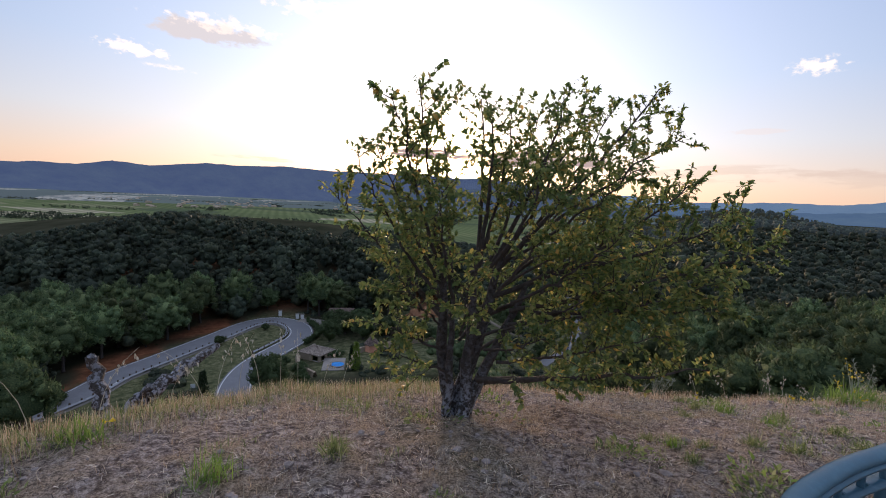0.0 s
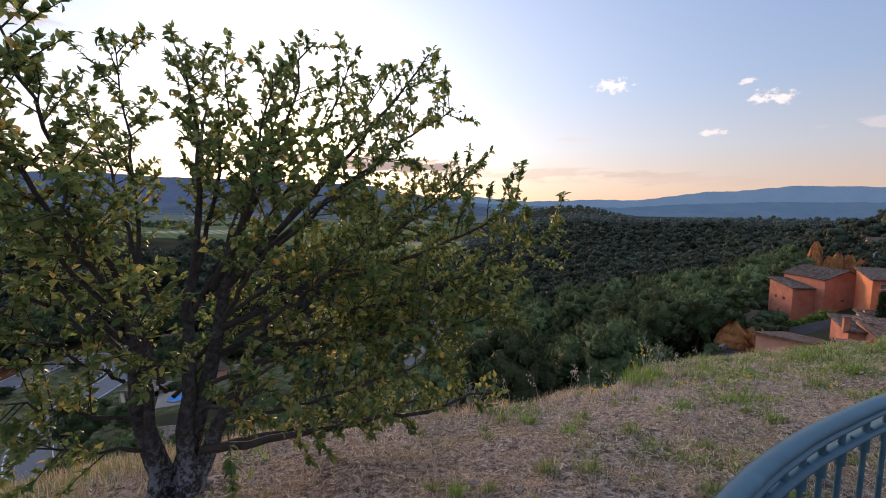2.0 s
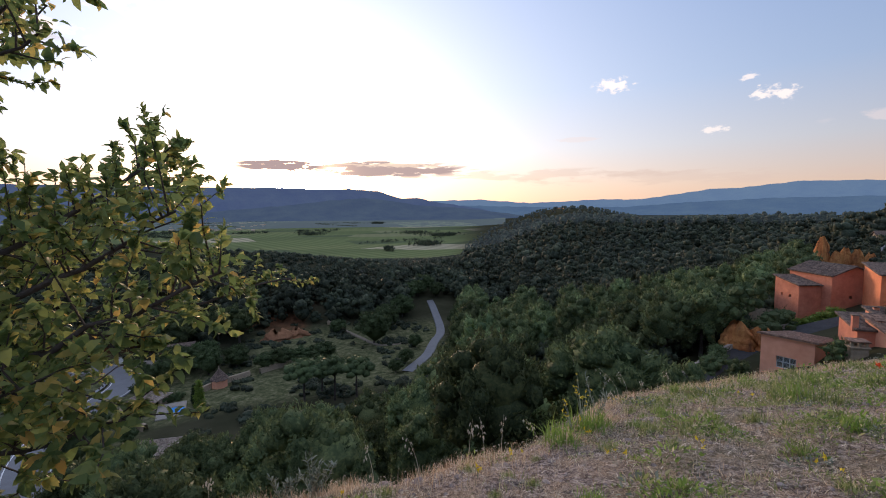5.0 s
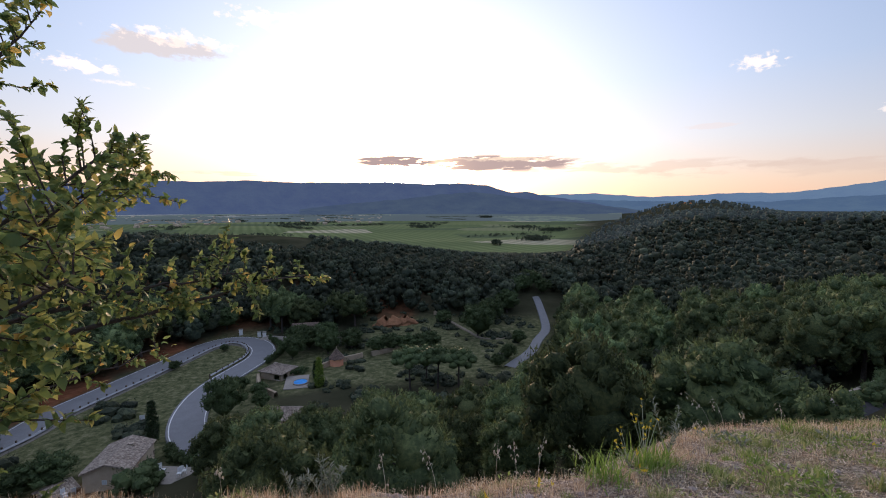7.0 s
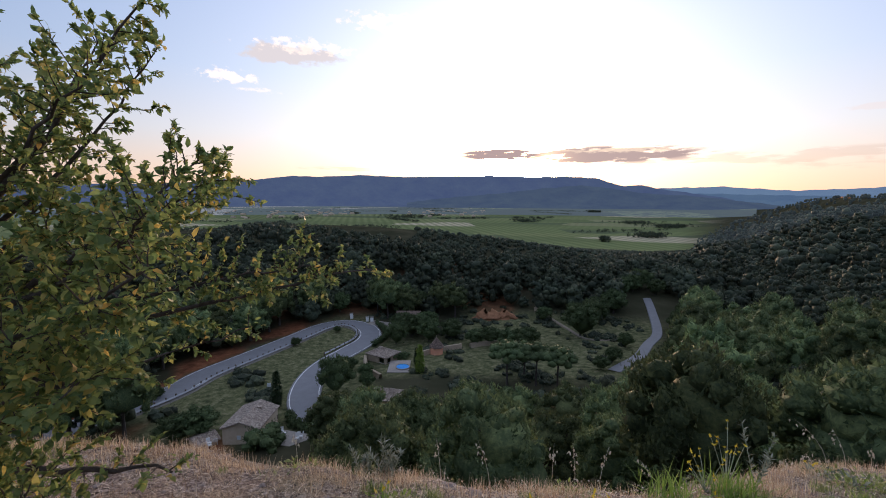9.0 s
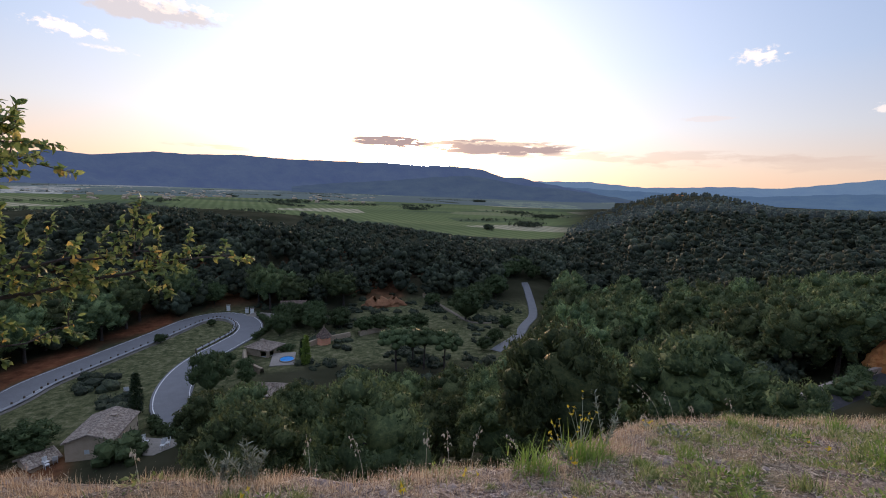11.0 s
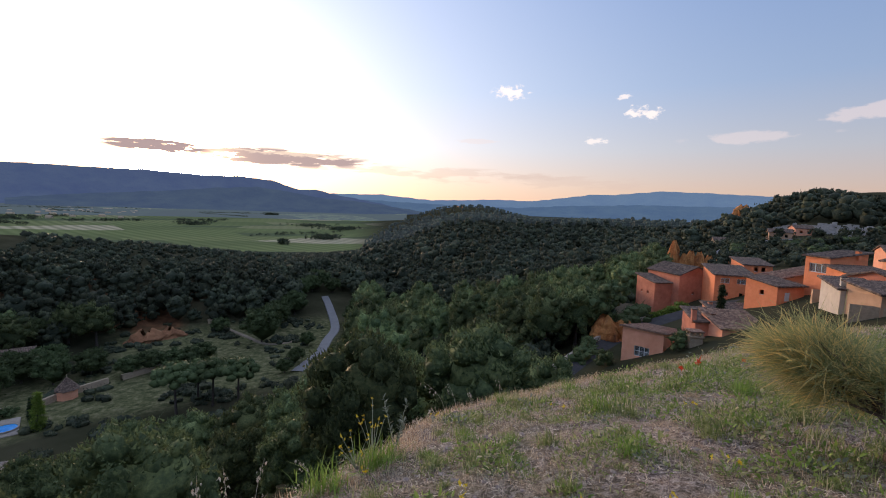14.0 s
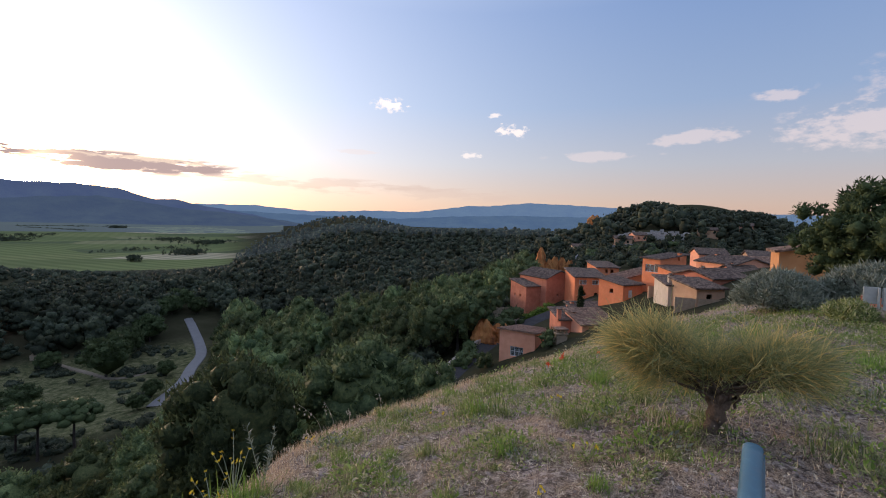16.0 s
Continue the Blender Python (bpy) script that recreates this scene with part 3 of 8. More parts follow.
def make_tree(name, seed, height, spread, shape, mat, label, clumps=30, per=95, blade=0.36):
    rng = np.random.RandomState(seed)
    ob = thing(name, Matrix(), label, "tree", group="trees of the valley wood")
    ob["tall"] = height
    bend = rng.uniform(-0.05, 0.05, 2) * height
    path = [(bend[0] * u * u, bend[1] * u * u, height * 0.9 * u - 0.6) for u in (0, 0.12, 0.35, 0.6, 0.8, 1.0)]
    r0 = 0.022 * height
    pieces = [tube(path, [r0 * 1.35, r0, r0 * 0.8, r0 * 0.55, r0 * 0.35, 0.03], 7)]
    if shape == "pine":
        cs, rs, axis = pine_lobes(rng, height, spread, clumps)
        heart = puffs(rng, np.array([[0, 0, height * 0.52], [0, 0, height * 0.68]]), np.array([spread * 0.62, spread * 0.5]), ICO_FINE, height * 0.3 / spread)
        crown = both_kinds(heart, lobe_bodies(rng, cs, rs, axis, ICO_ROUGH, per, blade))
    else:
        cs, rs = crown_clumps(rng, height, spread, clumps)
        crown = both_kinds(puffs(rng, cs, rs * 0.7, ICO_ROUGH, 0.95), tufts(rng, cs, rs * 1.0, per, blade, blade * 0.32, 0.55))
    for k in range(0, clumps, 4):
        e = Vector(cs[k])
        s = Vector((bend[0] * 0.3, bend[1] * 0.3, max(height * 0.3, e.z - spread * 0.5)))
        s.z = min(s.z, height * 0.8)
        pieces.append(tube([s, s.lerp(e, 0.5) + Vector((0, 0, -0.1)), e], [r0 * 0.4, r0 * 0.25, 0.02], 4))
    v, f = joined(pieces)
    part("trunk", mesh_of("trunk", v, f, BARK, True), ob)
    part("crown", mesh_of("crown", *crown, mat, True), ob)
    return ob


ROAD_UP = [(-75, 30), (-66, 46), (-59, 60), (-56.3, 68.8), (-56.1, 76.8), (-53.6, 87), (-50.3, 100.4), (-47.5, 112), (-43.0, 116.8), (-37.1, 114.9), (-33.0, 109.5), (-31.6, 102.7), (-32.8, 95.7), (-34.4, 88.3), (-34.7, 81.9), (-33.5, 75.2), (-31.3, 69.5), (-28.3, 65.2), (-22, 60)]
ROAD_VALLEY = [(23.2, 88.2), (24.8, 90.5), (30.3, 98.2), (35, 108.3), (39.5, 117), (42.2, 126.5), (44.6, 140), (46, 150)]
ROAD_VILLAGE = [(30, 36), (40, 40), (49, 43), (56, 45.3), (63, 47), (71, 47), (78, 43), (84, 36)]


def near_lines(x, y, line):
    best = np.full(np.shape(x), 1e9)
    for (ax, ay), (bx, by) in zip(line, line[1:]):
        ux, uy = bx - ax, by - ay
        k = np.clip(((x - ax) * ux + (y - ay) * uy) / (ux * ux + uy * uy), 0, 1)
        best = np.minimum(best, np.hypot(x - ax - k * ux, y - ay - k * uy))
    return best


VILLAGE_SPOTS = [(60, 36, 12), (75, 40, 16), (90, 48, 14), (78, 22, 22), (100, 26, 26), (70, 8, 22), (131, 76, 9), (110, 50, 16), (66, 50, 5), (118, 34, 14), (184, 70, 14), (224, 78, 17), (150, 4, 10)]


def wooded(x, y):
    """Where wood trees may stand."""
    d, az = np.hypot(x - 4, y - 2), np.degrees(np.arctan2(-(x - 4), y - 2))
    ok = (y - np.interp(x, EDGE_X, EDGE_Y) > 9) & (d > 14) & (az > -100) & (az < 64)
    for line, gap in ((ROAD_UP, 5.0), (ROAD_VALLEY, 8.5), (ROAD_VILLAGE, 7.5)):
        ok &= near_lines(x, y, line) > gap
    ok &= ~((meadow_mask(x, y) > 0.3) & (d < 160))
    ok &= ~((az > 6.5) & (az < 44) & (d > 48) & (d < 126) & (near_lines(x, y, [(-15, 60), (-22, 66)]) > 6) & (outside_bend(x, y) < 8.5))
    ok &= ~((az > -20.5) & (d > 430))
    ok &= ~((az < -53) & (d > 40) & (d < 100) & (y < 46))
    ok &= ~((red_mask(x, y) > 0.55) & (waves(x, y, 10, 77) > 0.75))
    ok &= ~((az < -56.5) & (az > -62.5) & (d > 88) & (d < 152))
    for a, b, r in VILLAGE_SPOTS:
        ok &= np.hypot(x - a, y - b) > r
    return ok


CAP_NEAR = [(-95, 4), (-60, -14), (-53, -21), (-47, -21), (-45, -11), (-44, -10), (-39, -14), (-34, -15.5), (-28, -15), (-24, -15.4), (-19, -16), (-16, -19.5), (-14.5, -20.8), (-12, -21.5), (-8, -22.2), (-2, -23), (4, -23.2), (8, -23.8), (12, -25.5), (17, -26.5), (21, -23.8), (23.5, -25), (27, -31), (34, -34), (64, -34)]
CAP_FAR = [(-100, 1.8), (-90, 2.2), (-88.3, 2.01), (-84.0, 2.26), (-81.7, 2.48), (-79.2, 2.59), (-76.5, 2.76), (-73.7, 3.07), (-71.7, 3.71), (-67.7, 3.70), (-65.8, 3.28), (-64.0, 2.57), (-62.4, 1.6), (-61.6, 0.8), (-57, 0.7), (-52, -0.2), (-48.7, -0.2), (-42.5, -0.5), (-40, 0.05), (-37, 0.75), (-34.6, 1.15), (-30, 0.4), (-25, -1.25), (-20, -5.2), (-9, -6.8), (8, -5.7), (17, -4.05), (25, -2.85), (32, -2.4), (36, -2.9), (44, -4.7), (64, -6)]


def cap_height(x, y, near):
    """The height that a tree may reach, fitted to the camera's view, without standing over what lies behind it there.
    """
    d, az = np.hypot(x - 4, y - 2), np.degrees(np.arctan2(-(x - 4), y - 2))
    table = CAP_NEAR if near else CAP_FAR
    el = np.interp(az, [q[0] for q in table], [q[1] for q in table])
    top = 1.6 + d * np.tan(np.radians(el)) - land(x, y)
    return np.where((az < -57) & (d > 90) & (d < 236), np.minimum(top, 4.2 + 2.2 * waves(x, y, 17, 91)), top)


KINDS = [make_tree("pine_tree", 11 + k, h, s, "pine", PINE, "yellow-green Aleppo pine with rounded upright boughs", 48, 140, 0.30) for k, (h, s) in enumerate([(12, 4.0), (10, 3.6), (13.5, 4.3), (9, 3.5)])]
OAKS = [make_tree("oak_tree", 31 + k, h, s, "oak", OAK, "dark round-crowned oak in the valley wood", 24, 100, 0.36) for k, (h, s) in enumerate([(7.5, 3.3), (6.2, 2.9)])]


def place(src, used, x, y, turn, s, sz):
    m = Matrix.Translation((x, y, ground_at(x, y) - 0.1)) @ Matrix.Rotation(turn, 4, "Z") @ Matrix.Diagonal((s, s, sz, 1))
    if src not in used:
        used.add(src)
        src.matrix_basis = m
    else:
        copy_thing(src, Matrix()).matrix_basis = m


def make_stone_pine():
    """A dark pine with a bare trunk and a broad, low crown."""
    rng = np.random.RandomState(47)
    h = 8.0
    ob = thing("stone_pine", Matrix(), "dark pine with a bare trunk and spreading crown in the meadow", "tree", group="trees of the valley wood")
    ob["tall"] = h
    n = 40
    a, r = np.arange(n) * 2.39996, np.sqrt((np.arange(n) + 0.5) / n) * 2.5
    cs = np.stack([r * np.cos(a), r * np.sin(a), h * 0.80 - 0.22 * r ** 1.4 + rng.normal(0, 0.35, n)], 1)
    pieces = [tube([(0, 0, -0.5), (0.1, 0, h * 0.3), (0.05, 0.1, h * 0.6), (0, 0, h * 0.8)], [0.2, 0.15, 0.12, 0.05], 7)]
    for k in range(4, n, 4):
        pieces.append(tube([(0.05, 0.05, h * 0.5), tuple(cs[k] * 0.6 + np.array([0, 0, h * 0.24])), tuple(cs[k])], [0.07, 0.045, 0.02], 4))
    v, f = joined(pieces)
    part("trunk", mesh_of("trunk", v, f, BARK, True), ob)
    crown = both_kinds(puffs(rng, cs, rng.uniform(0.5, 0.85, n), ICO_FINE, 0.75), tufts(rng, cs, np.full(n, 0.75), 60, 0.26, 0.06, 0.5))
    part("crown", mesh_of("crown", *crown, OAK, True), ob)
    return ob


STONE_PINE = make_stone_pine()

THIN = [make_tree("pine_tree", 51 + k, h, s, "pine", PINE, "yellow-green Aleppo pine with rounded upright boughs", 32, 56, 0.44) for k, (h, s) in enumerate([(11, 3.7), (9.5, 3.5), (12, 4.2)])]


def plant_wood():
    rng = np.random.RandomState(5)
    n = 9000
    d = 13 + 120 * rng.random_sample(n) ** 0.75
    az = rng.uniform(-60, 52, n)
    X, Y = 4 - d * np.sin(np.radians(az)), 2 + d * np.cos(np.radians(az))
    ok = wooded(X, Y)
    cap = np.where(d < np.where((az > -21) & (az < 45), 90, 75), cap_height(X, Y, True), cap_height(X, Y, False))
    spots, used = [], set()
    for x, y, good, top, dist in zip(X, Y, ok, cap, d):
        if not good or top < 4.5 or len(spots) >= 290:
            continue
        gap = 6.0 if dist < 70 else 5.2
        if any((x - a) ** 2 + (y - b) ** 2 < gap * gap for a, b in spots):
            continue
        spots.append((x, y))
        pine = rng.random_sample() < 0.8 or dist < 66
        src = (KINDS[rng.randint(4)] if dist < 46 else THIN[rng.randint(3)]) if pine else OAKS[rng.randint(2)]
        want = min(top * (1.0 if rng.random_sample() < 0.5 else rng.uniform(0.42, 0.8)), (rng.uniform(9.5, 13.5) if pine else rng.uniform(5.5, 8)))
        s = want / src["tall"]
        place(src, used, x, y, rng.uniform(0, 6.28), max(0.55, min(1.35, s * rng.uniform(1.05, 1.35))), s)
    # oaks and pines that stand alone round the meadow, the garden and the bends
    for x, y, h, wide in ((-23.8, 101.5, 6.5, 1.15), (-21.5, 108, 7, 1.15), (-16.4, 104.5, 6.5, 1.15), (-11.3, 107, 6, 1.15), (-25, 112, 6, 1.15), (-18.5, 112, 6.5, 1.2),
                          (-5.2, 103.6, 4.6, 1.3), (-1.5, 104.6, 5.2, 1.3), (2.6, 103.4, 5.0, 1.4), (7.0, 103.0, 5.6, 1.3), (20.6, 114.5, 10.2, 1.15), (12.3, 128, 5.0, 1.2), (26, 127, 9.0, 1.1), (33, 136, 8.5, 1.1),
                          (43, 155, 7, 1.1), (49.5, 153, 6.5, 1.1), (46.5, 160, 8, 1.1), (38, 150, 7.5, 1.1), (24.3, 94.3, 4.0, 1.1), (29.5, 106, 4.2, 1.1), (45.5, 120, 6.8, 1.0), (50, 128, 7, 1.1), (21.0, 89.0, 3.2, 1.2),
                          (-26.4, 71.6, 8.6, 0.95), (-28.5, 83, 3.6, 1.1), (-47, 96.5, 2.4, 1.2), (-40.4, 55.6, 5.0, 1.5), (-43.0, 54.0, 4.4, 1.4), (-57, 66, 2.6, 1.2), (-24, 80, 3.5, 1.1), (-22, 75.5, 3.4, 1.1), (-41.6, 108.5, 2.0, 1.2)):
        src = OAKS[int(x * 7) % 2]
        s = h / src["tall"]
        place(src, used, x, y, x, s * wide, s)
        spots.append((x, y))
    for k, (x, y, h, wide) in enumerate(((-18.2, 51.5, 9.2, 1.25), (-13.6, 50.0, 9.6, 1.3), (-9.6, 51.5, 8.6, 1.2), (-5.5, 50.0, 8.4, 1.2), (-1.2, 52.0, 9.0, 1.2), (-21.5, 55.5, 6.0, 1.1))):
        src = KINDS[k % 4]
        s = h / src["tall"]
        place(src, used, x, y, 2.1 * k, s * wide, s)
        spots.append((x, y))
    for x, y, h in ((3.0, 78.4, 9.2), (8.0, 78.8, 8.8), (11.6, 76.6, 8.6), (6.0, 82.5, 8.0)):
        s = h / STONE_PINE["tall"]
        place(STONE_PINE, used, x, y, x * 3, s, s)
        spots.append((x, y))
    for src in KINDS + OAKS + THIN:
        if src not in used:
            place(src, used, -60 - 3 * len(used), 150, 0, 0.8, 0.8)
    return spots


SPOTS = plant_wood()


def far_wood():
    """The rest of the wood: thousands of small crowns."""
    rng = np.random.RandomState(9)
    n = 80000
    az = rng.uniform(-92, 62, n)
    d = 62 * np.exp(rng.random_sample(n) * math.log(1250 / 62))
    X, Y = 4 - d * np.sin(np.radians(az)), 2 + d * np.cos(np.radians(az))
    ok = wooded(X, Y)
    cap, G = np.where(d < np.where((az > -21) & (az < 45), 90, 75), cap_height(X, Y, True), cap_height(X, Y, False)), land(X, Y)
    grid = {}
    stores = {False: ([], [], []), True: ([], [], [])}
    for a, b in SPOTS:
        grid.setdefault((int(a // 8), int(b // 8)), []).append((a, b))
    made, off = 0, {False: 0, True: 0}
    for x, y, dist, good, top, g in zip(X, Y, d, ok, cap, G):
        inner = -23 < math.degrees(math.atan2(-(x - 4), y - 2)) < 13 and dist > 190
        if not good or made >= 9000 or (top < 3.5 and not (inner and top > -5)):
            continue
        key = (int(x // 8), int(y // 8))
        big = rng.random_sample() < 0.4
        gap = (3.6 if dist < 200 else 4.4 if dist < 450 else 4.9) * (1.3 if big else 0.9)
        if any((x - a) ** 2 + (y - b) ** 2 < gap * gap for i in (-1, 0, 1) for j in (-1, 0, 1) for a, b in grid.get((key[0] + i, key[1] + j), ())):
            continue
        grid.setdefault(key, []).append((x, y))
        h = max(min(top, rng.uniform(8.5, 13.0) if big else rng.uniform(5, 9.5)), 2.4 if inner else 0)
        s = max(2.2, h * rng.uniform(0.32, 0.46)) * (1.0 if dist < 450 else 0.85)
        near = dist < 220
        cs, rs = crown_clumps(rng, h, s, 11 if near else 6 if dist < 450 else 4)
        rs = rs * (1.0 if near else 1.15 if dist < 450 else 1.35)
        cs = cs + np.array([x, y, g - 0.5])
        v, f = both_kinds(puffs(rng, cs, rs * 0.78, ICO_ROUGH, 0.95), tufts(rng, cs, rs * 0.98, 14 if near else 8 if dist < 450 else 4, 0.16 * s, 0.070 * s, 0.55))
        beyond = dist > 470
        v = CAMERA_SPOT + (v - CAMERA_SPOT) * camera_stretch(np.array([[x, y]]))[0]
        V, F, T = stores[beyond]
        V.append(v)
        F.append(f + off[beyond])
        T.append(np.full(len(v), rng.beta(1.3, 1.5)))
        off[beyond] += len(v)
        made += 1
    for beyond, name, label, kind in ((False, "distant_wood", "dense dark green pine and oak wood over the hills", "stuff"), (True, "far_knoll_wood", "blue-green pine wood of the far knoll, haze painted in as a glow", "backdrop")):
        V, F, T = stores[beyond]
        me = mesh_of(name, np.concatenate(V), np.concatenate(F), HAZE_GLOW_LEAF if beyond else HAZE_TINT_LEAF, True)
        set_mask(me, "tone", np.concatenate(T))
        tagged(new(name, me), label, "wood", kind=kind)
    print("far wood", made, off)


far_wood()


def meadow_scrub():
    """Low bushes and brambles dotted over the meadow, the bends and the garden."""
    rng = np.random.RandomState(19)
    n = 4200
    az, d = rng.uniform(-19, 50, n), rng.uniform(56, 140, n)
    X, Y = 4 - d * np.sin(np.radians(az)), 2 + d * np.cos(np.radians(az))
    ok = np.ones(n, bool)
    for line, gap in ((ROAD_UP, 5.2), (ROAD_VALLEY, 3.6)):
        ok &= near_lines(X, Y, line) > gap
    for a, b, r in ((-30, 57, 8), (-19, 88, 6), (-20, 92, 4), (-18, 72.5, 5), (-13, 96, 3), (-30, 117, 7), (-24, 115, 5), (-37, 53, 4)):
        ok &= np.hypot(X - a, Y - b) > r
    thick = waves(X, Y, 16, 51) + 0.5 * waves(X, Y, 6, 52) + rng.normal(0, 0.3, n)
    ok &= outside_bend(X, Y) < 2
    ok &= thick > np.where((az > 18) & (d < 118), 1.35, 0.45)
    X, Y, thick = X[ok], Y[ok], thick[ok]
    r = rng.uniform(0.35, 0.95, len(X)) * np.clip(0.6 + 0.7 * thick, 0.7, 1.7)
    k = 3
    cs = np.repeat(np.stack([X, Y, land(X, Y)], 1), k, 0)
    rr = np.repeat(r, k)
    cs = cs + rng.normal(0, 0.55, cs.shape) * rr[:, None] * np.array([1, 1, 0.2])
    cs[:, 2] += rr * 0.3
    a = puffs(rng, cs, rr * 0.75, ICO_ROUGH, 0.8)
    b = tufts(rng, cs, rr, 15, 0.3, 0.075, 0.6)
    tone = np.repeat(np.repeat(rng.random_sample(len(X)) * 0.8, k), len(ICO_ROUGH[0]))
    tone = np.concatenate([tone, np.repeat(np.repeat(rng.random_sample(len(X)) * 0.8, k), 45)])
    me = mesh_of("scrub", *both_kinds(a, b), HAZE_TINT_LEAF)
    set_mask(me, "tone", tone)
    tagged(new("scrub", me), "dark bushes and brambles dotted over the meadow", "scrub", kind="stuff")


meadow_scrub()


# ---- the tree on the hilltop ----
def curve3(a, b, c, n=9):
    """A bent path from a over b to c."""
    a, b, c = Vector(a), Vector(b), Vector(c)
    return [a * (1 - u) ** 2 + b * 2 * u * (1 - u) + c * u * u for u in (k / (n - 1) for k in range(n))]


def leaf_blades(rng, spots, dirs, length, width):
    """Folded pointed leaves, four triangles each."""
    n = len(spots)
    p, d = np.asarray(spots), np.asarray(dirs)
    d = d / (np.linalg.norm(d, axis=1, keepdims=True) + 1e-9)
    up = np.array([0, 0, 1.0]) + rng.normal(size=(n, 3)) * 0.55
    side = np.cross(d, up)
    side /= np.linalg.norm(side, axis=1, keepdims=True) + 1e-9
    nor = np.cross(side, d)
    l = length * rng.uniform(0.55, 1.25, (n, 1))
    w = width * rng.uniform(0.7, 1.25, (n, 1)) * l / length
    droop = rng.uniform(0.05, 0.4, (n, 1))
    fold = nor * w * 0.4
    tip = p + d * l - nor * l * droop
    low, high = p + d * l * 0.30, p + d * l * 0.68 - nor * l * droop * 0.4
    v = np.stack([p, low - side * w + fold, high - side * w * 0.8 + fold, tip, high + side * w * 0.8 + fold, low + side * w + fold], 1).reshape(-1, 3)
    o = (np.arange(n) * 6)[:, None]
    f = np.concatenate([o + np.array([[0, 1, 5]]), o + np.array([[1, 2, 4]]), o + np.array([[1, 4, 5]]), o + np.array([[2, 3, 4]])], 0)
    return v, f


STEM_FOOT = (0.22, 3.66, -0.32)
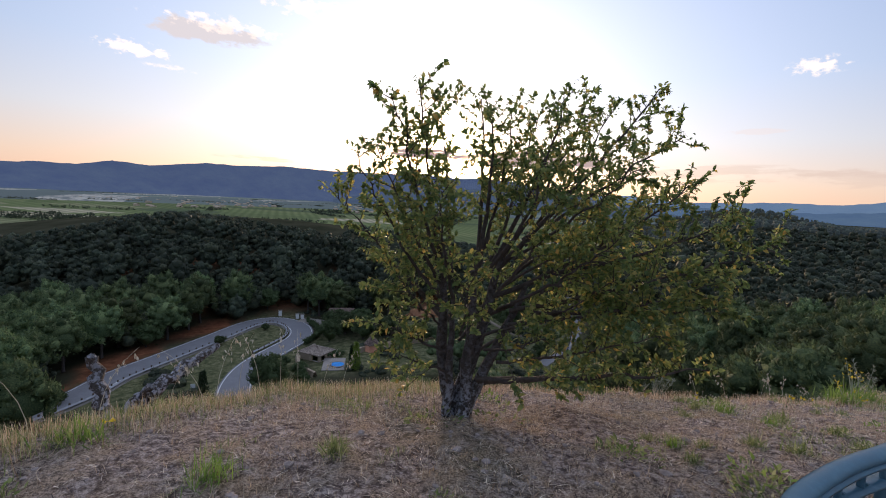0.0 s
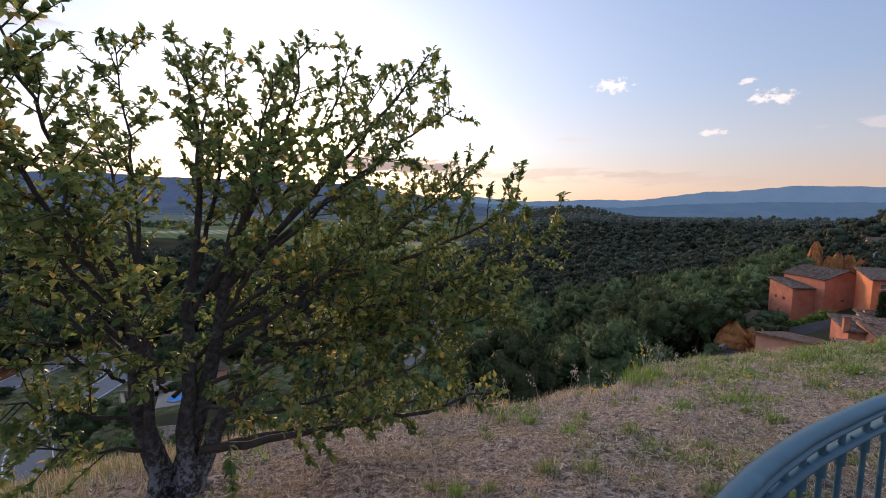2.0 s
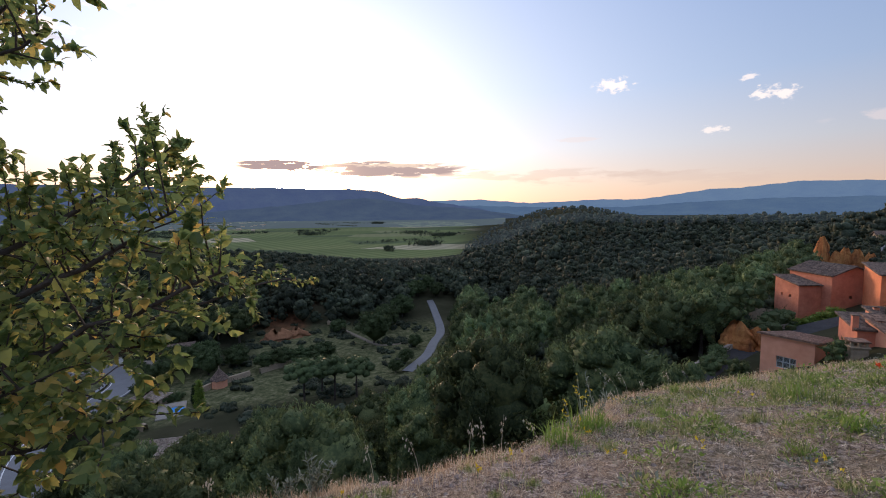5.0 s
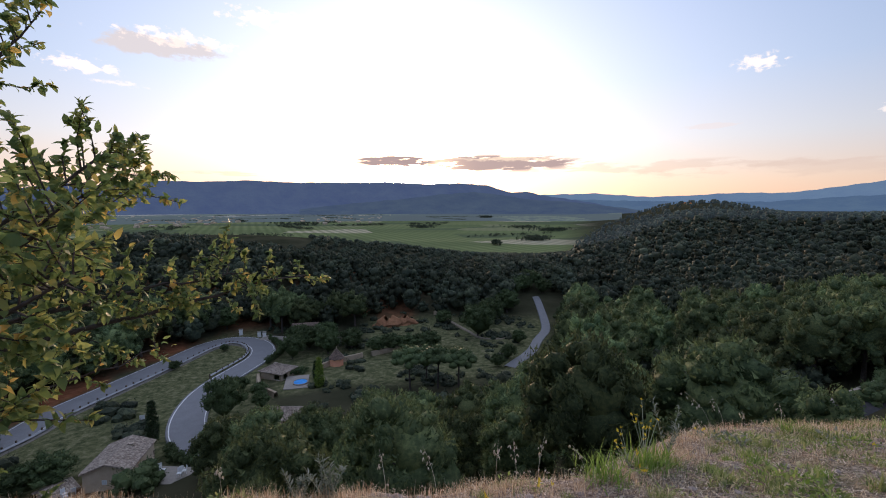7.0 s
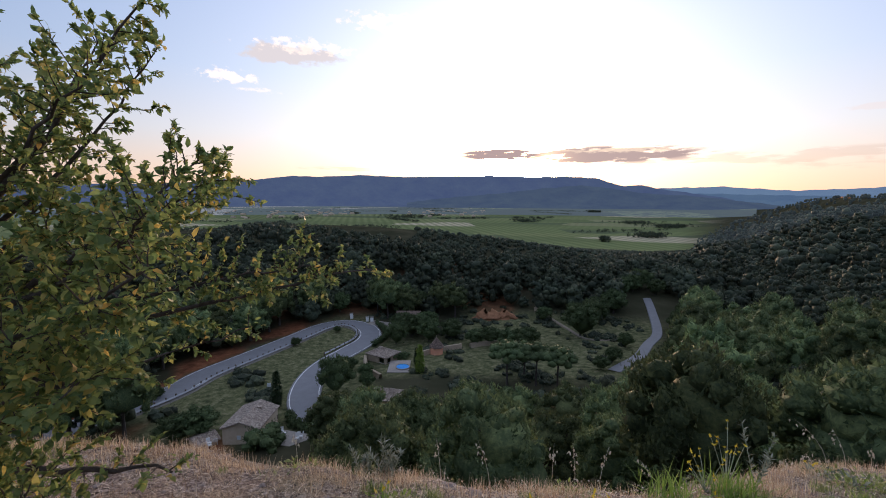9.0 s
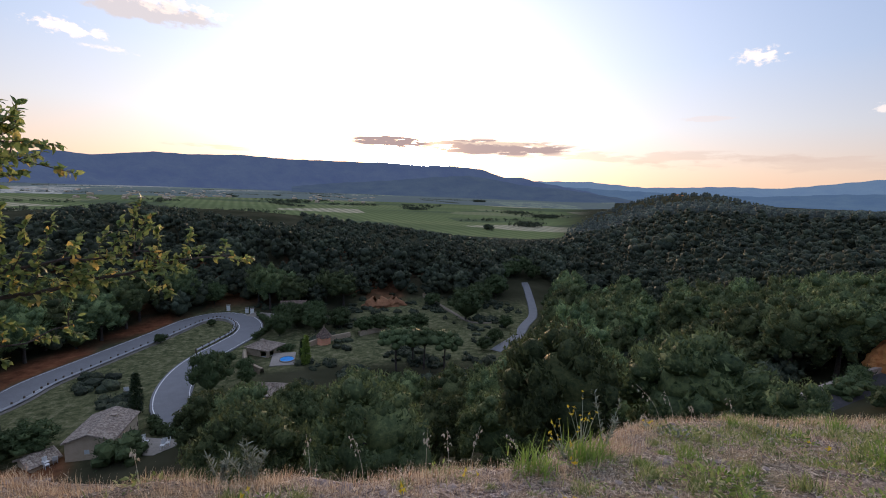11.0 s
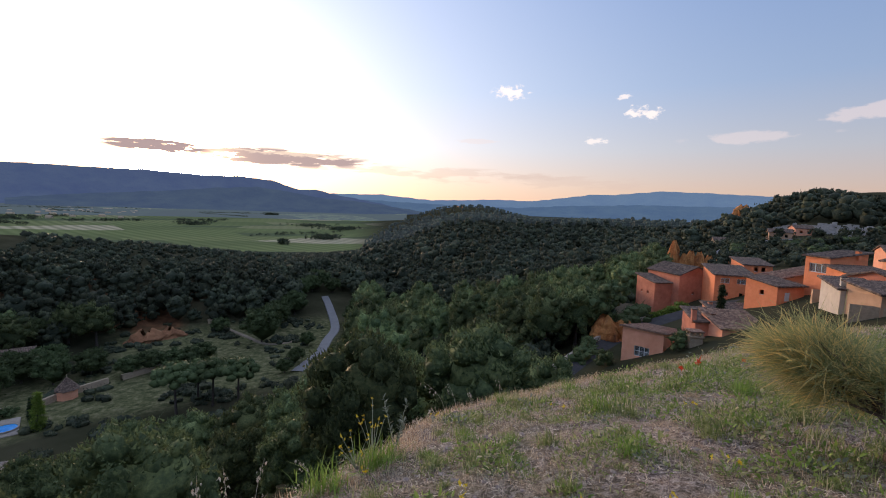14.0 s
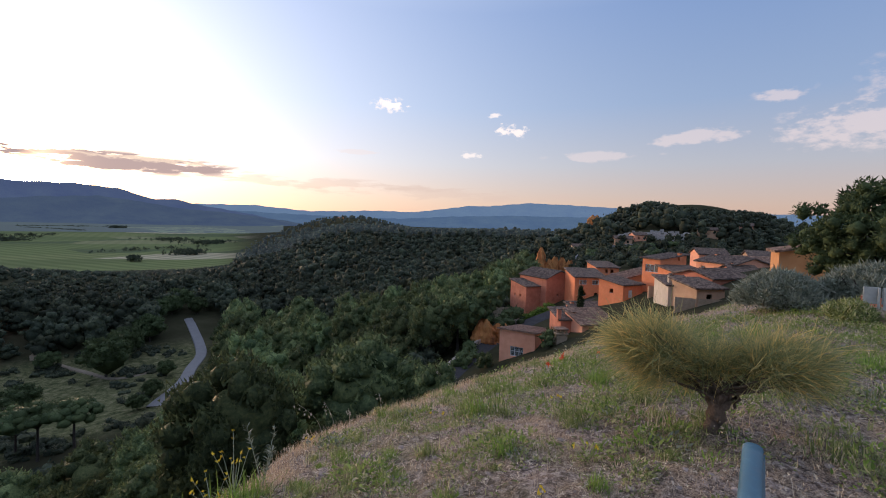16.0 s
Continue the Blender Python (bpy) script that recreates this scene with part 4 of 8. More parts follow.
# each limb: where it leaves the stems, its bend, its tip, its thickness, how leafy
BOUGHS = [
    ((0.05, 3.6, 0.9), (-0.15, 3.2, 1.5), (-0.37, 2.87, 2.25), 0.016, 1.0), ((0.05, 3.6, 0.9), (-0.1, 3.4, 1.6), (-0.18, 2.95, 2.31), 0.016, 1.0),
    ((0.02, 3.55, 0.9), (-0.25, 3.3, 1.4), (-0.50, 3.2, 1.98), 0.013, 1.0), ((0.02, 3.55, 0.8), (-0.35, 3.45, 1.2), (-0.66, 3.4, 1.92), 0.014, 1.0),
    ((0.1, 3.65, 1.0), (-0.1, 3.95, 1.6), (-0.36, 4.2, 2.20), 0.013, 1.1), ((0.1, 3.6, 1.0), (0.05, 3.7, 1.6), (-0.05, 3.85, 2.43), 0.013, 1.0),
    ((0.28, 3.65, 0.9), (0.38, 3.9, 1.7), (0.31, 4.3, 2.60), 0.018, 0.9), ((0.3, 3.7, 1.0), (0.45, 3.7, 1.8), (0.33, 3.5, 2.36), 0.018, 0.9),
    ((0.3, 3.7, 1.0), (0.52, 3.7, 1.7), (0.55, 3.7, 2.37), 0.014, 0.9), ((0.42, 3.75, 1.1), (0.7, 4.0, 1.7), (0.85, 4.3, 2.46), 0.015, 1.1),
    ((0.42, 3.7, 1.05), (0.78, 3.7, 1.7), (0.99, 3.7, 2.53), 0.018, 1.0), ((0.45, 3.6, 1.1), (0.75, 3.3, 1.6), (0.77, 3.2, 2.22), 0.014, 1.0),
    ((0.5, 3.75, 1.1), (0.95, 3.9, 1.7), (1.29, 4.2, 2.58), 0.016, 1.0), ((0.45, 3.7, 1.0), (1.15, 3.75, 1.75), (1.82, 3.93, 2.64), 0.021, 1.0),
    ((0.7, 3.75, 1.3), (1.2, 4.1, 1.8), (1.57, 4.3, 2.54), 0.014, 1.0), ((0.7, 3.7, 1.25), (1.3, 3.6, 1.8), (1.88, 3.57, 2.20), 0.016, 1.0),
    ((0.6, 3.6, 1.15), (1.1, 3.35, 1.55), (1.47, 3.3, 1.93), 0.013, 1.0), ((0.45, 3.7, 0.8), (1.4, 3.7, 1.2), (2.15, 3.89, 1.83), 0.020, 1.25),
    ((0.9, 3.75, 1.0), (1.6, 3.95, 1.3), (2.11, 4.1, 1.83), 0.013, 1.2), ((0.9, 3.7, 1.0), (1.8, 3.6, 1.25), (2.29, 3.4, 1.58), 0.016, 1.25),
    ((0.6, 3.65, 0.7), (1.6, 3.4, 1.0), (2.45, 3.2, 1.39), 0.018, 1.25), ((0.6, 3.6, 0.6), (1.5, 3.4, 0.75), (2.0, 3.05, 1.12), 0.014, 1.3),
    ((0.35, 3.6, 0.1), (1.2, 3.4, 0.2), (1.99, 3.1, 0.49), 0.022, 1.0), ((0.5, 3.5, 0.3), (1.1, 3.3, 0.45), (1.72, 3.2, 0.68), 0.012, 1.3),
    ((0.8, 3.6, 0.7), (1.5, 3.5, 0.75), (2.13, 3.2, 0.93), 0.014, 1.3), ((0.1, 3.55, 0.35), (-0.15, 3.35, 0.5), (-0.45, 3.2, 0.68), 0.011, 1.2),
    ((0.1, 3.5, 0.2), (-0.1, 3.3, 0.35), (-0.30, 3.2, 0.44), 0.010, 1.3), ((0.02, 3.55, 0.7), (-0.4, 3.5, 1.1), (-0.87, 3.5, 1.64), 0.013, 0.8),
    ((0.02, 3.5, 0.6), (-0.2, 3.3, 0.85), (-0.37, 3.23, 1.10), 0.010, 1.2), ((0.05, 3.65, 0.6), (-0.3, 3.9, 0.9), (-0.62, 4.1, 1.23), 0.013, 1.1),
    ((0.2, 3.55, 0.5), (0.22, 3.25, 0.7), (0.21, 3.1, 1.03), 0.010, 1.3), ((0.4, 3.5, 0.4), (0.6, 3.2, 0.5), (0.74, 3.0, 0.68), 0.010, 1.3),
    ((0.35, 3.7, 0.05), (1.1, 3.8, 0.05), (1.85, 3.9, 0.10), 0.028, 0.5), ((0.5, 3.55, 0.9), (0.75, 3.2, 1.3), (0.82, 3.0, 1.73), 0.012, 1.2),
    ((0.6, 3.5, 0.8), (1.0, 3.2, 1.1), (1.27, 3.1, 1.40), 0.012, 1.3), ((0.12, 3.5, 0.8), (0.0, 3.2, 1.2), (-0.02, 3.0, 1.68), 0.012, 1.2),
    ((0.3, 3.8, 0.9), (0.5, 4.3, 1.4), (0.60, 4.6, 1.94), 0.014, 1.1),
    ((0.4, 3.8, 0.6), (1.5, 4.6, 0.9), (2.62, 5.22, 1.09), 0.020, 0.6), ((0.7, 4.0, 0.8), (1.6, 4.7, 1.1), (2.3, 4.9, 1.15), 0.014, 1.2),
    ((0.4, 3.8, 0.3), (1.0, 4.6, 0.4), (1.58, 5.15, 0.57), 0.014, 0.5), ((0.7, 3.9, 1.0), (1.3, 4.3, 1.4), (1.8, 4.6, 1.7), 0.013, 1.2),
    ((0.5, 3.6, 0.9), (1.0, 3.6, 1.2), (1.5, 3.8, 1.5), 0.012, 1.3), ((0.3, 3.7, 0.6), (0.6, 3.9, 0.9), (0.95, 4.1, 1.25), 0.012, 1.3),
    ((0.5, 3.7, 0.5), (1.0, 3.8, 0.6), (1.45, 3.8, 0.85), 0.012, 1.3), ((0.15, 3.7, 0.5), (-0.05, 3.9, 0.8), (-0.15, 4.2, 1.3), 0.012, 1.2),
    ((0.4, 3.6, 0.5), (0.9, 3.4, 0.7), (1.35, 3.3, 1.05), 0.012, 1.3), ((0.2, 3.7, 0.4), (0.4, 4.1, 0.6), (0.7, 4.5, 0.9), 0.012, 1.2),
]


def make_hilltop_tree():
    rng = np.random.RandomState(42)
    fx, fy, fz = STEM_FOOT
    ob = thing("fruit_tree", pose(fx, fy, fz), "bushy many-stemmed fruit tree with green and yellowing leaves", "tree")
    base = Vector(STEM_FOOT)
    # lichen-covered stems that fan out of one stool
    for tip, bend, r in (((0.04, 3.58, 0.95), (0.02, 3.6, 0.3), 0.052), ((0.30, 3.68, 1.05), (0.3, 3.66, 0.3), 0.045), ((0.5, 3.72, 1.15), (0.38, 3.66, 0.35), 0.05), ((0.12, 3.5, 0.85), (0.12, 3.52, 0.3), 0.03), ((0.75, 3.7, 0.9), (0.45, 3.66, 0.2), 0.042), ((0.42, 3.82, 0.7), (0.3, 3.78, 0.2), 0.035), ((0.40, 3.62, 0.12), (0.3, 3.64, -0.1), 0.04)):
        foot = base + Vector((rng.uniform(-0.1, 0.1), rng.uniform(-0.08, 0.08), 0))
        path = curve3(foot, bend, tip, 8)
        path = [p + Vector(rng.normal(0, 0.008, 3)) for p in path]
        v, f = tube(path, [1.05 * r * (1.45 - 0.95 * k / 7) for k in range(8)], 9)
        v = [tuple(Vector(q) - base) for q in v]
        part("stem", mesh_of("stem", v, f, PALE_BARK, True), ob, "grey lichened stem")
    spots, dirs = [], []
    for a, b, c, r, leafy_ in BOUGHS:
        path = curve3(a, b, c, 14)
        path = [p + Vector(rng.normal(0, 0.012, 3)) * (0.3 + k / 14) for k, p in enumerate(path)]
        pieces = [tube(path, [1.3 * r * (1 - 0.82 * k / 13) for k in range(14)], 6)]
        length = sum((p - q).length for p, q in zip(path, path[1:]))
        count = int(length / 0.052 * leafy_)
        for k in range(count):
            u = 0.30 + 0.70 * (k + rng.uniform()) / count
            i = min(12, int(u * 13))
            p = path[i].lerp(path[i + 1], u * 13 - i)
            along = (path[i + 1] - path[i]).normalized()
            d = Vector(rng.normal(0, 1, 3))
            d = (d - along * d.dot(along)).normalized() * 0.95 + along * 0.5 + Vector((0, 0, 0.25))
            d.normalize()
            tl = rng.uniform(0.08, 0.38) * (1.2 - 0.5 * u) * (1.2 if leafy_ > 1.1 else 1.0)
            mid = p + d * tl * 0.5 + Vector(rng.normal(0, 0.012, 3))
            end = p + d * tl + Vector((0, 0, rng.uniform(-0.02, 0.03)))
            pieces.append(tube([p, mid, end], [0.0045, 0.003, 0.0015], 3))
            for q in range(int(9 + tl * 86)):
                w = rng.uniform(0.0, 1.0) ** 0.55 * 1.04
                s = p.lerp(mid, w * 2) if w < 0.5 else mid.lerp(end, w * 2 - 1)
                ld = Vector(rng.normal(0, 1, 3)) * 0.8 + d * 0.7 + Vector((0, 0, 0.1))
                spots.append(tuple(s - base))
                dirs.append(tuple(ld))
        for q in range(14):
            spots.append(tuple(path[-1] - base + Vector(rng.normal(0, 0.03, 3))))
            dirs.append(tuple(Vector(rng.normal(0, 1, 3)) + (path[-1] - path[-2]).normalized()))
        v, f = joined(pieces)
        v = [tuple(Vector(q) - base) for q in v]
        part("branch", mesh_of("branch", v, f, BARK, True), ob)
    v, f = leaf_blades(rng, spots, dirs, 0.046, 0.0125)
    part("foliage", mesh_of("foliage", v, f, LEAF), ob)
    print("tree leaves", len(spots))


make_hilltop_tree()


# ---- roads ----
ASPHALT = plain("asphalt", (0.13, 0.135, 0.15), (0.20, 0.205, 0.225), 3.0, 0.7, bumps=0.15, spec=0.35)
CHALK = plain("white_road_paint", (0.55, 0.56, 0.58), (0.78, 0.78, 0.78), 4.0, 0.7)
GRAVEL = plain("pale_gravel", (0.20, 0.18, 0.165), (0.36, 0.325, 0.29), 2.0, 0.9, bumps=0.4)
WOOD = plain("weathered_wood", (0.06, 0.045, 0.035), (0.16, 0.12, 0.09), 12, 0.85, bumps=0.4)


def spline(points, step=1.6):
    """A smooth line through the points (Catmull-Rom), with even steps."""
    p = [Vector((*q, 0)) for q in points]
    p = [p[0] * 2 - p[1]] + p + [p[-1] * 2 - p[-2]]
    out = []
    for a, b, c, d in zip(p, p[1:], p[2:], p[3:]):
        n = max(2, int((c - b).length / step))
        for k in range(n):
            u = k / n
            out.append(0.5 * ((b * 2) + (c - a) * u + (a * 2 - b * 5 + c * 4 - d) * u * u + (b * 3 - a - c * 3 + d) * u ** 3))
    out.append(p[-2])
    return out


def road_profile(line):
    """Line points with a smooth height, and the way to the right at each."""
    xs, ys = np.array([p.x for p in line]), np.array([p.y for p in line])
    z = land(xs, ys)
    k = np.ones(9) / 9
    z = np.convolve(np.pad(z, 4, mode="edge"), k, "valid") + 0.22
    rows = []
    for i, p in enumerate(line):
        d = line[min(i + 1, len(line) - 1)] - line[max(i - 1, 0)]
        r = Vector((d.y, -d.x, 0)).normalized()
        rows.append((Vector((p.x, p.y, z[i])), r))
    return rows


def ribbon(name, rows, a, b, lift, mat, skirt=0.0):
    """A strip from a to b metres right of the line, with sides going down."""
    cross = [(a, lift), (b, lift)] if not skirt else [(a - 0.3, lift - skirt), (a, lift), (b, lift), (b + 0.3, lift - skirt)]
    verts, faces, n = [], [], len(cross)
    for p, r in rows:
        for s, h in cross:
            verts.append(tuple(p + r * s + Vector((0, 0, h))))
    for i in range(len(rows) - 1):
        for k in range(n - 1):
            faces.append((i * n + k, (i + 1) * n + k, (i + 1) * n + k + 1, i * n + k + 1))
    return mesh_of(name, verts, faces, mat, False)


def box_mesh(name, sx, sy, sz, mat, bevel=0.0, base=True):
    """A bevelled block that stands on z = 0."""
    bm = bmesh.new()
    bmesh.ops.create_cube(bm, size=1.0)
    for v in bm.verts:
        v.co = Vector((v.co.x * sx, v.co.y * sy, (v.co.z + (0.5 if base else 0)) * sz))
    if bevel:
        bmesh.ops.bevel(bm, geom=bm.edges[:], offset=bevel, segments=1, affect="EDGES")
    me = bpy.data.meshes.new(name)
    bm.to_mesh(me)
    bm.free()
    me.materials.append(mat)
    return me


def make_roads():
    up = road_profile(spline(ROAD_UP))
    road = new("road", ribbon("road", up, -2.8, 2.8, 0, ASPHALT, 1.2))
    tagged(road, "grey asphalt hairpin road winding up the valley", "road", kind="structure")
    tagged(new("road_line", ribbon("road_line", up, 2.35, 2.5, 0.012, CHALK)), "white painted line along the hairpin road", "road line", kind="structure")
    tagged(new("road_line", ribbon("road_line", up, -2.5, -2.38, 0.012, CHALK)), "thin white edge line along the outer bend", "road line", kind="structure")
    tagged(new("kerb", ribbon("kerb", up[:62], 2.8, 3.7, 0.10, GRAVEL, 1.2)), "pale gravel verge on the inner side of the road", "verge", kind="structure")
    low = road_profile(spline(ROAD_VALLEY))
    tagged(new("valley_road", ribbon("valley_road", low, -1.15, 1.15, 0, ASPHALT, 0.9)), "narrow pale grey lane through the valley meadow", "road", kind="structure")
    vil = road_profile(spline(ROAD_VILLAGE))
    tagged(new("village_road", ribbon("village_road", vil, -1.9, 1.9, 0.1, plain("dark_lane_asphalt", (0.035, 0.035, 0.04), (0.07, 0.07, 0.075), 3.0, 0.95, spec=0.08), 1.5)), "dark asphalt lane climbing to the village", "road", kind="structure")
    # low wall along the village lane
    stone = plain("lane_wall_stone", (0.20, 0.17, 0.15), (0.42, 0.37, 0.33), 3.0, 0.9, bumps=0.5)
    tagged(new("lane_wall", ribbon("lane_wall", vil[:26], -2.4, -2.0, 0.75, stone, 2.2)), "low grey stone wall beside the village lane", "wall", kind="structure")
    # guard rail of dark posts and a pale beam on the inner side
    rail = thing("guard_rail", pose(0, 0, 0), "low guard rail of dark posts and a pale beam", "guard rail")
    post = box_mesh("post", 0.22, 0.22, 1.0, WOOD, 0.03)
    for p, r in up[6:74:1]:
        part("post", post, rail, m=Matrix.Translation(p + r * 3.2 + Vector((0, 0, -0.2))))
    part("beam", ribbon("beam", up[6:74], 3.28, 3.36, 0.5, plain("galvanised_beam", (0.20, 0.21, 0.23), (0.34, 0.35, 0.37), 3.0, 0.6), 0.16), rail)
    # gate pillars and a mailbox at the head of the bend
    white = plain("white_plaster", (0.62, 0.62, 0.62), (0.8, 0.8, 0.79), 2.0, 0.8)
    for x, y, h in ((-42.5, 121.0, 1.5), (-37.3, 119.8, 1.3), (-35.8, 119.3, 1.4)):
        g = thing("gate_pillar", pose(x, y, ground_at(x, y), 0, 0, 20), "white rendered gate pillar beside the road bend", "gate pillar", "gate pillars")
        part("shaft", box_mesh("shaft", 0.9, 0.7, h, white, 0.03), g)
        part("cap", box_mesh("cap", 1.05, 0.85, 0.14, GRAVEL, 0.03), g, m=pose(0, 0, h))
    s = thing("road_sign", pose(-38.6, 70.9, ground_at(-38.6, 70.9)), "small white road sign on a post by the bend", "sign")
    part("pole", box_mesh("pole", 0.07, 0.07, 1.9, WOOD), s)
    part("plate", box_mesh("plate", 0.7, 0.05, 0.7, CHALK, 0.02), s, m=pose(0, -0.06, 1.3, 0, 0, 20))
    drive = new("driveway", ribbon("driveway", road_profile(spline([(-36, 118.5), (-30, 117), (-24, 118)])), -2.0, 2.0, 0.05, GRAVEL, 0.6))
    tagged(drive, "pale gravel driveway off the road bend", "driveway", kind="structure")
    track = new("track", ribbon("track", road_profile(spline([(14, 132), (18, 122), (22, 112), (30, 112)])), -0.45, 0.45, -0.05, plain("earth_track", (0.14, 0.115, 0.085), (0.26, 0.22, 0.17), 1.5, 0.95), 0.4))
    tagged(track, "pale earth track across the meadow", "track", kind="structure")


make_roads()

# ---- buildings ----
ORANGE = plain("orange_ochre_plaster", (0.66, 0.20, 0.09), (0.86, 0.33, 0.165), 1.3, 0.9, bumps=0.15)
SALMON = plain("salmon_ochre_plaster", (0.74, 0.31, 0.19), (0.92, 0.46, 0.30), 1.1, 0.9, bumps=0.15)
RED = plain("red_ochre_plaster", (0.40, 0.13, 0.08), (0.74, 0.30, 0.19), 0.7, 0.9, bumps=0.2)
YELLOW = plain("yellow_ochre_plaster", (0.52, 0.24, 0.10), (0.68, 0.36, 0.17), 1.1, 0.9, bumps=0.2)
CREAM = plain("cream_plaster", (0.40, 0.25, 0.16), (0.56, 0.38, 0.26), 1.1, 0.9, bumps=0.2)
BEIGE = plain("beige_render", (0.42, 0.33, 0.24), (0.56, 0.46, 0.35), 1.1, 0.9, bumps=0.2)
PALE_WALL = plain("old_whitewash", (0.46, 0.40, 0.33), (0.66, 0.59, 0.50), 1.1, 0.9, bumps=0.2)
STONE = plain("rubble_stone", (0.22, 0.17, 0.12), (0.46, 0.37, 0.27), 3.2, 0.95, bumps=0.8, distance=0.05)
FRAME = plain("pale_window_frame", (0.50, 0.52, 0.53), (0.66, 0.67, 0.67), 6, 0.6)
SHUTTER = plain("grey_shutter_paint", (0.50, 0.55, 0.58), (0.64, 0.68, 0.70), 6, 0.6)


def make_tiles(name, a, b, c):
    m, t = material(name)
    p = position(t)
    n = noise_tex(t, 1.6, 8, 0.7, p)
    v = node(t, "ShaderNodeTexVoronoi", {"Vector": p, "Scale": 3.6}).outputs["Color"]
    pick = node(t, "ShaderNodeSeparateColor", {0: v}).outputs[0]
    base = ramp(t, pick, [(0.1, a), (0.5, b), (0.9, c)])
    base = mixc(t, ramp(t, n, [(0.5, (0, 0, 0)), (0.75, (0.75, 0.75, 0.75))]), base, col(0.11, 0.10, 0.085))
    finish(t, principled(t, base, 0.9, 0, bump(t, pick, 0.4, 0.03)))
    return m


TILES = make_tiles("canal_tiles", (0.13, 0.075, 0.055), (0.21, 0.125, 0.09), (0.33, 0.21, 0.15))
PALE_TILES = make_tiles("sun_bleached_tiles", (0.22, 0.17, 0.14), (0.32, 0.26, 0.22), (0.44, 0.37, 0.31))
OLD_TILES = make_tiles("old_grey_tiles", (0.075, 0.052, 0.044), (0.13, 0.092, 0.076), (0.21, 0.15, 0.12))


def make_glass():
    m, t = material("window_glass")
    finish(t, node(t, "ShaderNodeBsdfPrincipled", {"Base Color": col(0.8, 0.85, 0.88), "Roughness": 0.05, "Transmission Weight": 0.85, "IOR": 1.45}).outputs[0])
    return m


GLASS = make_glass()


def wall_shell(w, l, h, holes, mat, lift=(0, 0, 0, 0)):
    """Four walls round a w x l footprint with the near corner at 0, 0. holes: (face, u, z, w, h), face 0 is y = 0, face 1 is x = 0.
    lift: extra height at the four corners (0,0), (w,0), (w,l), (0,l)."""
    verts, faces = [], []

    def quad(*q):
        o = len(verts)
        verts.extend(q)
        faces.append((o, o + 1, o + 2, o + 3))

    def face(size, place, inward, own, la, lb):
        us = sorted({0.0, size, *[v for _, u, z, a, b in own for v in (u, u + a)]})
        zs = sorted({0.0, h, *[v for _, u, z, a, b in own for v in (z, z + b)]})
        for u0, u1 in zip(us, us[1:]):
            for z0, z1 in zip(zs, zs[1:]):
                cu, cz = (u0 + u1) / 2, (z0 + z1) / 2
                if any(u < cu < u + a and z < cz < z + b for _, u, z, a, b in own):
                    continue
                quad(place(u0, z0), place(u1, z0), place(u1, z1), place(u0, z1))
        if la or lb:
            quad(place(0, h), place(size, h), place(size, h + lb + 0.001), place(0, h + la + 0.001))
        for _, u, z, a, b in own:
            c = [place(u, z), place(u + a, z), place(u + a, z + b), place(u, z + b)]
            d = [tuple(Vector(q) + Vector(inward) * 0.25) for q in c]
            for i in range(4):
                quad(c[i], c[(i + 1) % 4], d[(i + 1) % 4], d[i])

    l0, l1, l2, l3 = lift
    face(w, lambda u, z: (u, 0, z), (0, 1, 0), [q for q in holes if q[0] == 0], l0, l1)
    face(l, lambda u, z: (0, u, z), (1, 0, 0), [q for q in holes if q[0] == 1], l0, l3)
    face(w, lambda u, z: (u, l, z), (0, -1, 0), [], l3, l2)
    face(l, lambda u, z: (w, u, z), (-1, 0, 0), [], l1, l2)
    return mesh_of("wall", verts, faces, mat)


def corrugated(quad_pts, period=0.24, thick=0.16, mat=None, depth=0.07):
    """A roof slope between four corners (eave a, eave b, ridge b, ridge a), with rows of round tiles running up it."""
    a, b, c, d = [Vector(q) for q in quad_pts]
    n = max(4, int((b - a).length / period) * 4)
    nor = (b - a).cross(d - a).normalized()
    if nor.z < 0:
        nor = -nor
    verts, faces = [], []
    for k in range(n + 1):
        u = k / n
        w = (0.0, 0.7, 1.0, 0.7)[k % 4] * depth
        lo, hi = a.lerp(b, u), d.lerp(c, u)
        verts += [tuple(lo + nor * w), tuple(hi + nor * w), tuple(lo - nor * thick), tuple(hi - nor * thick)]
    for k in range(n):
        o, p = k * 4, k * 4 + 4
        faces += [(o, p, p + 1, o + 1), (o + 2, o + 3, p + 3, p + 2), (o, o + 2, p + 2, p), (o + 1, p + 1, p + 3, o + 3)]
    e = n * 4
    faces += [(0, 1, 3, 2), (e, e + 2, e + 3, e + 1)]
    return mesh_of("roof", verts, faces, mat or TILES)


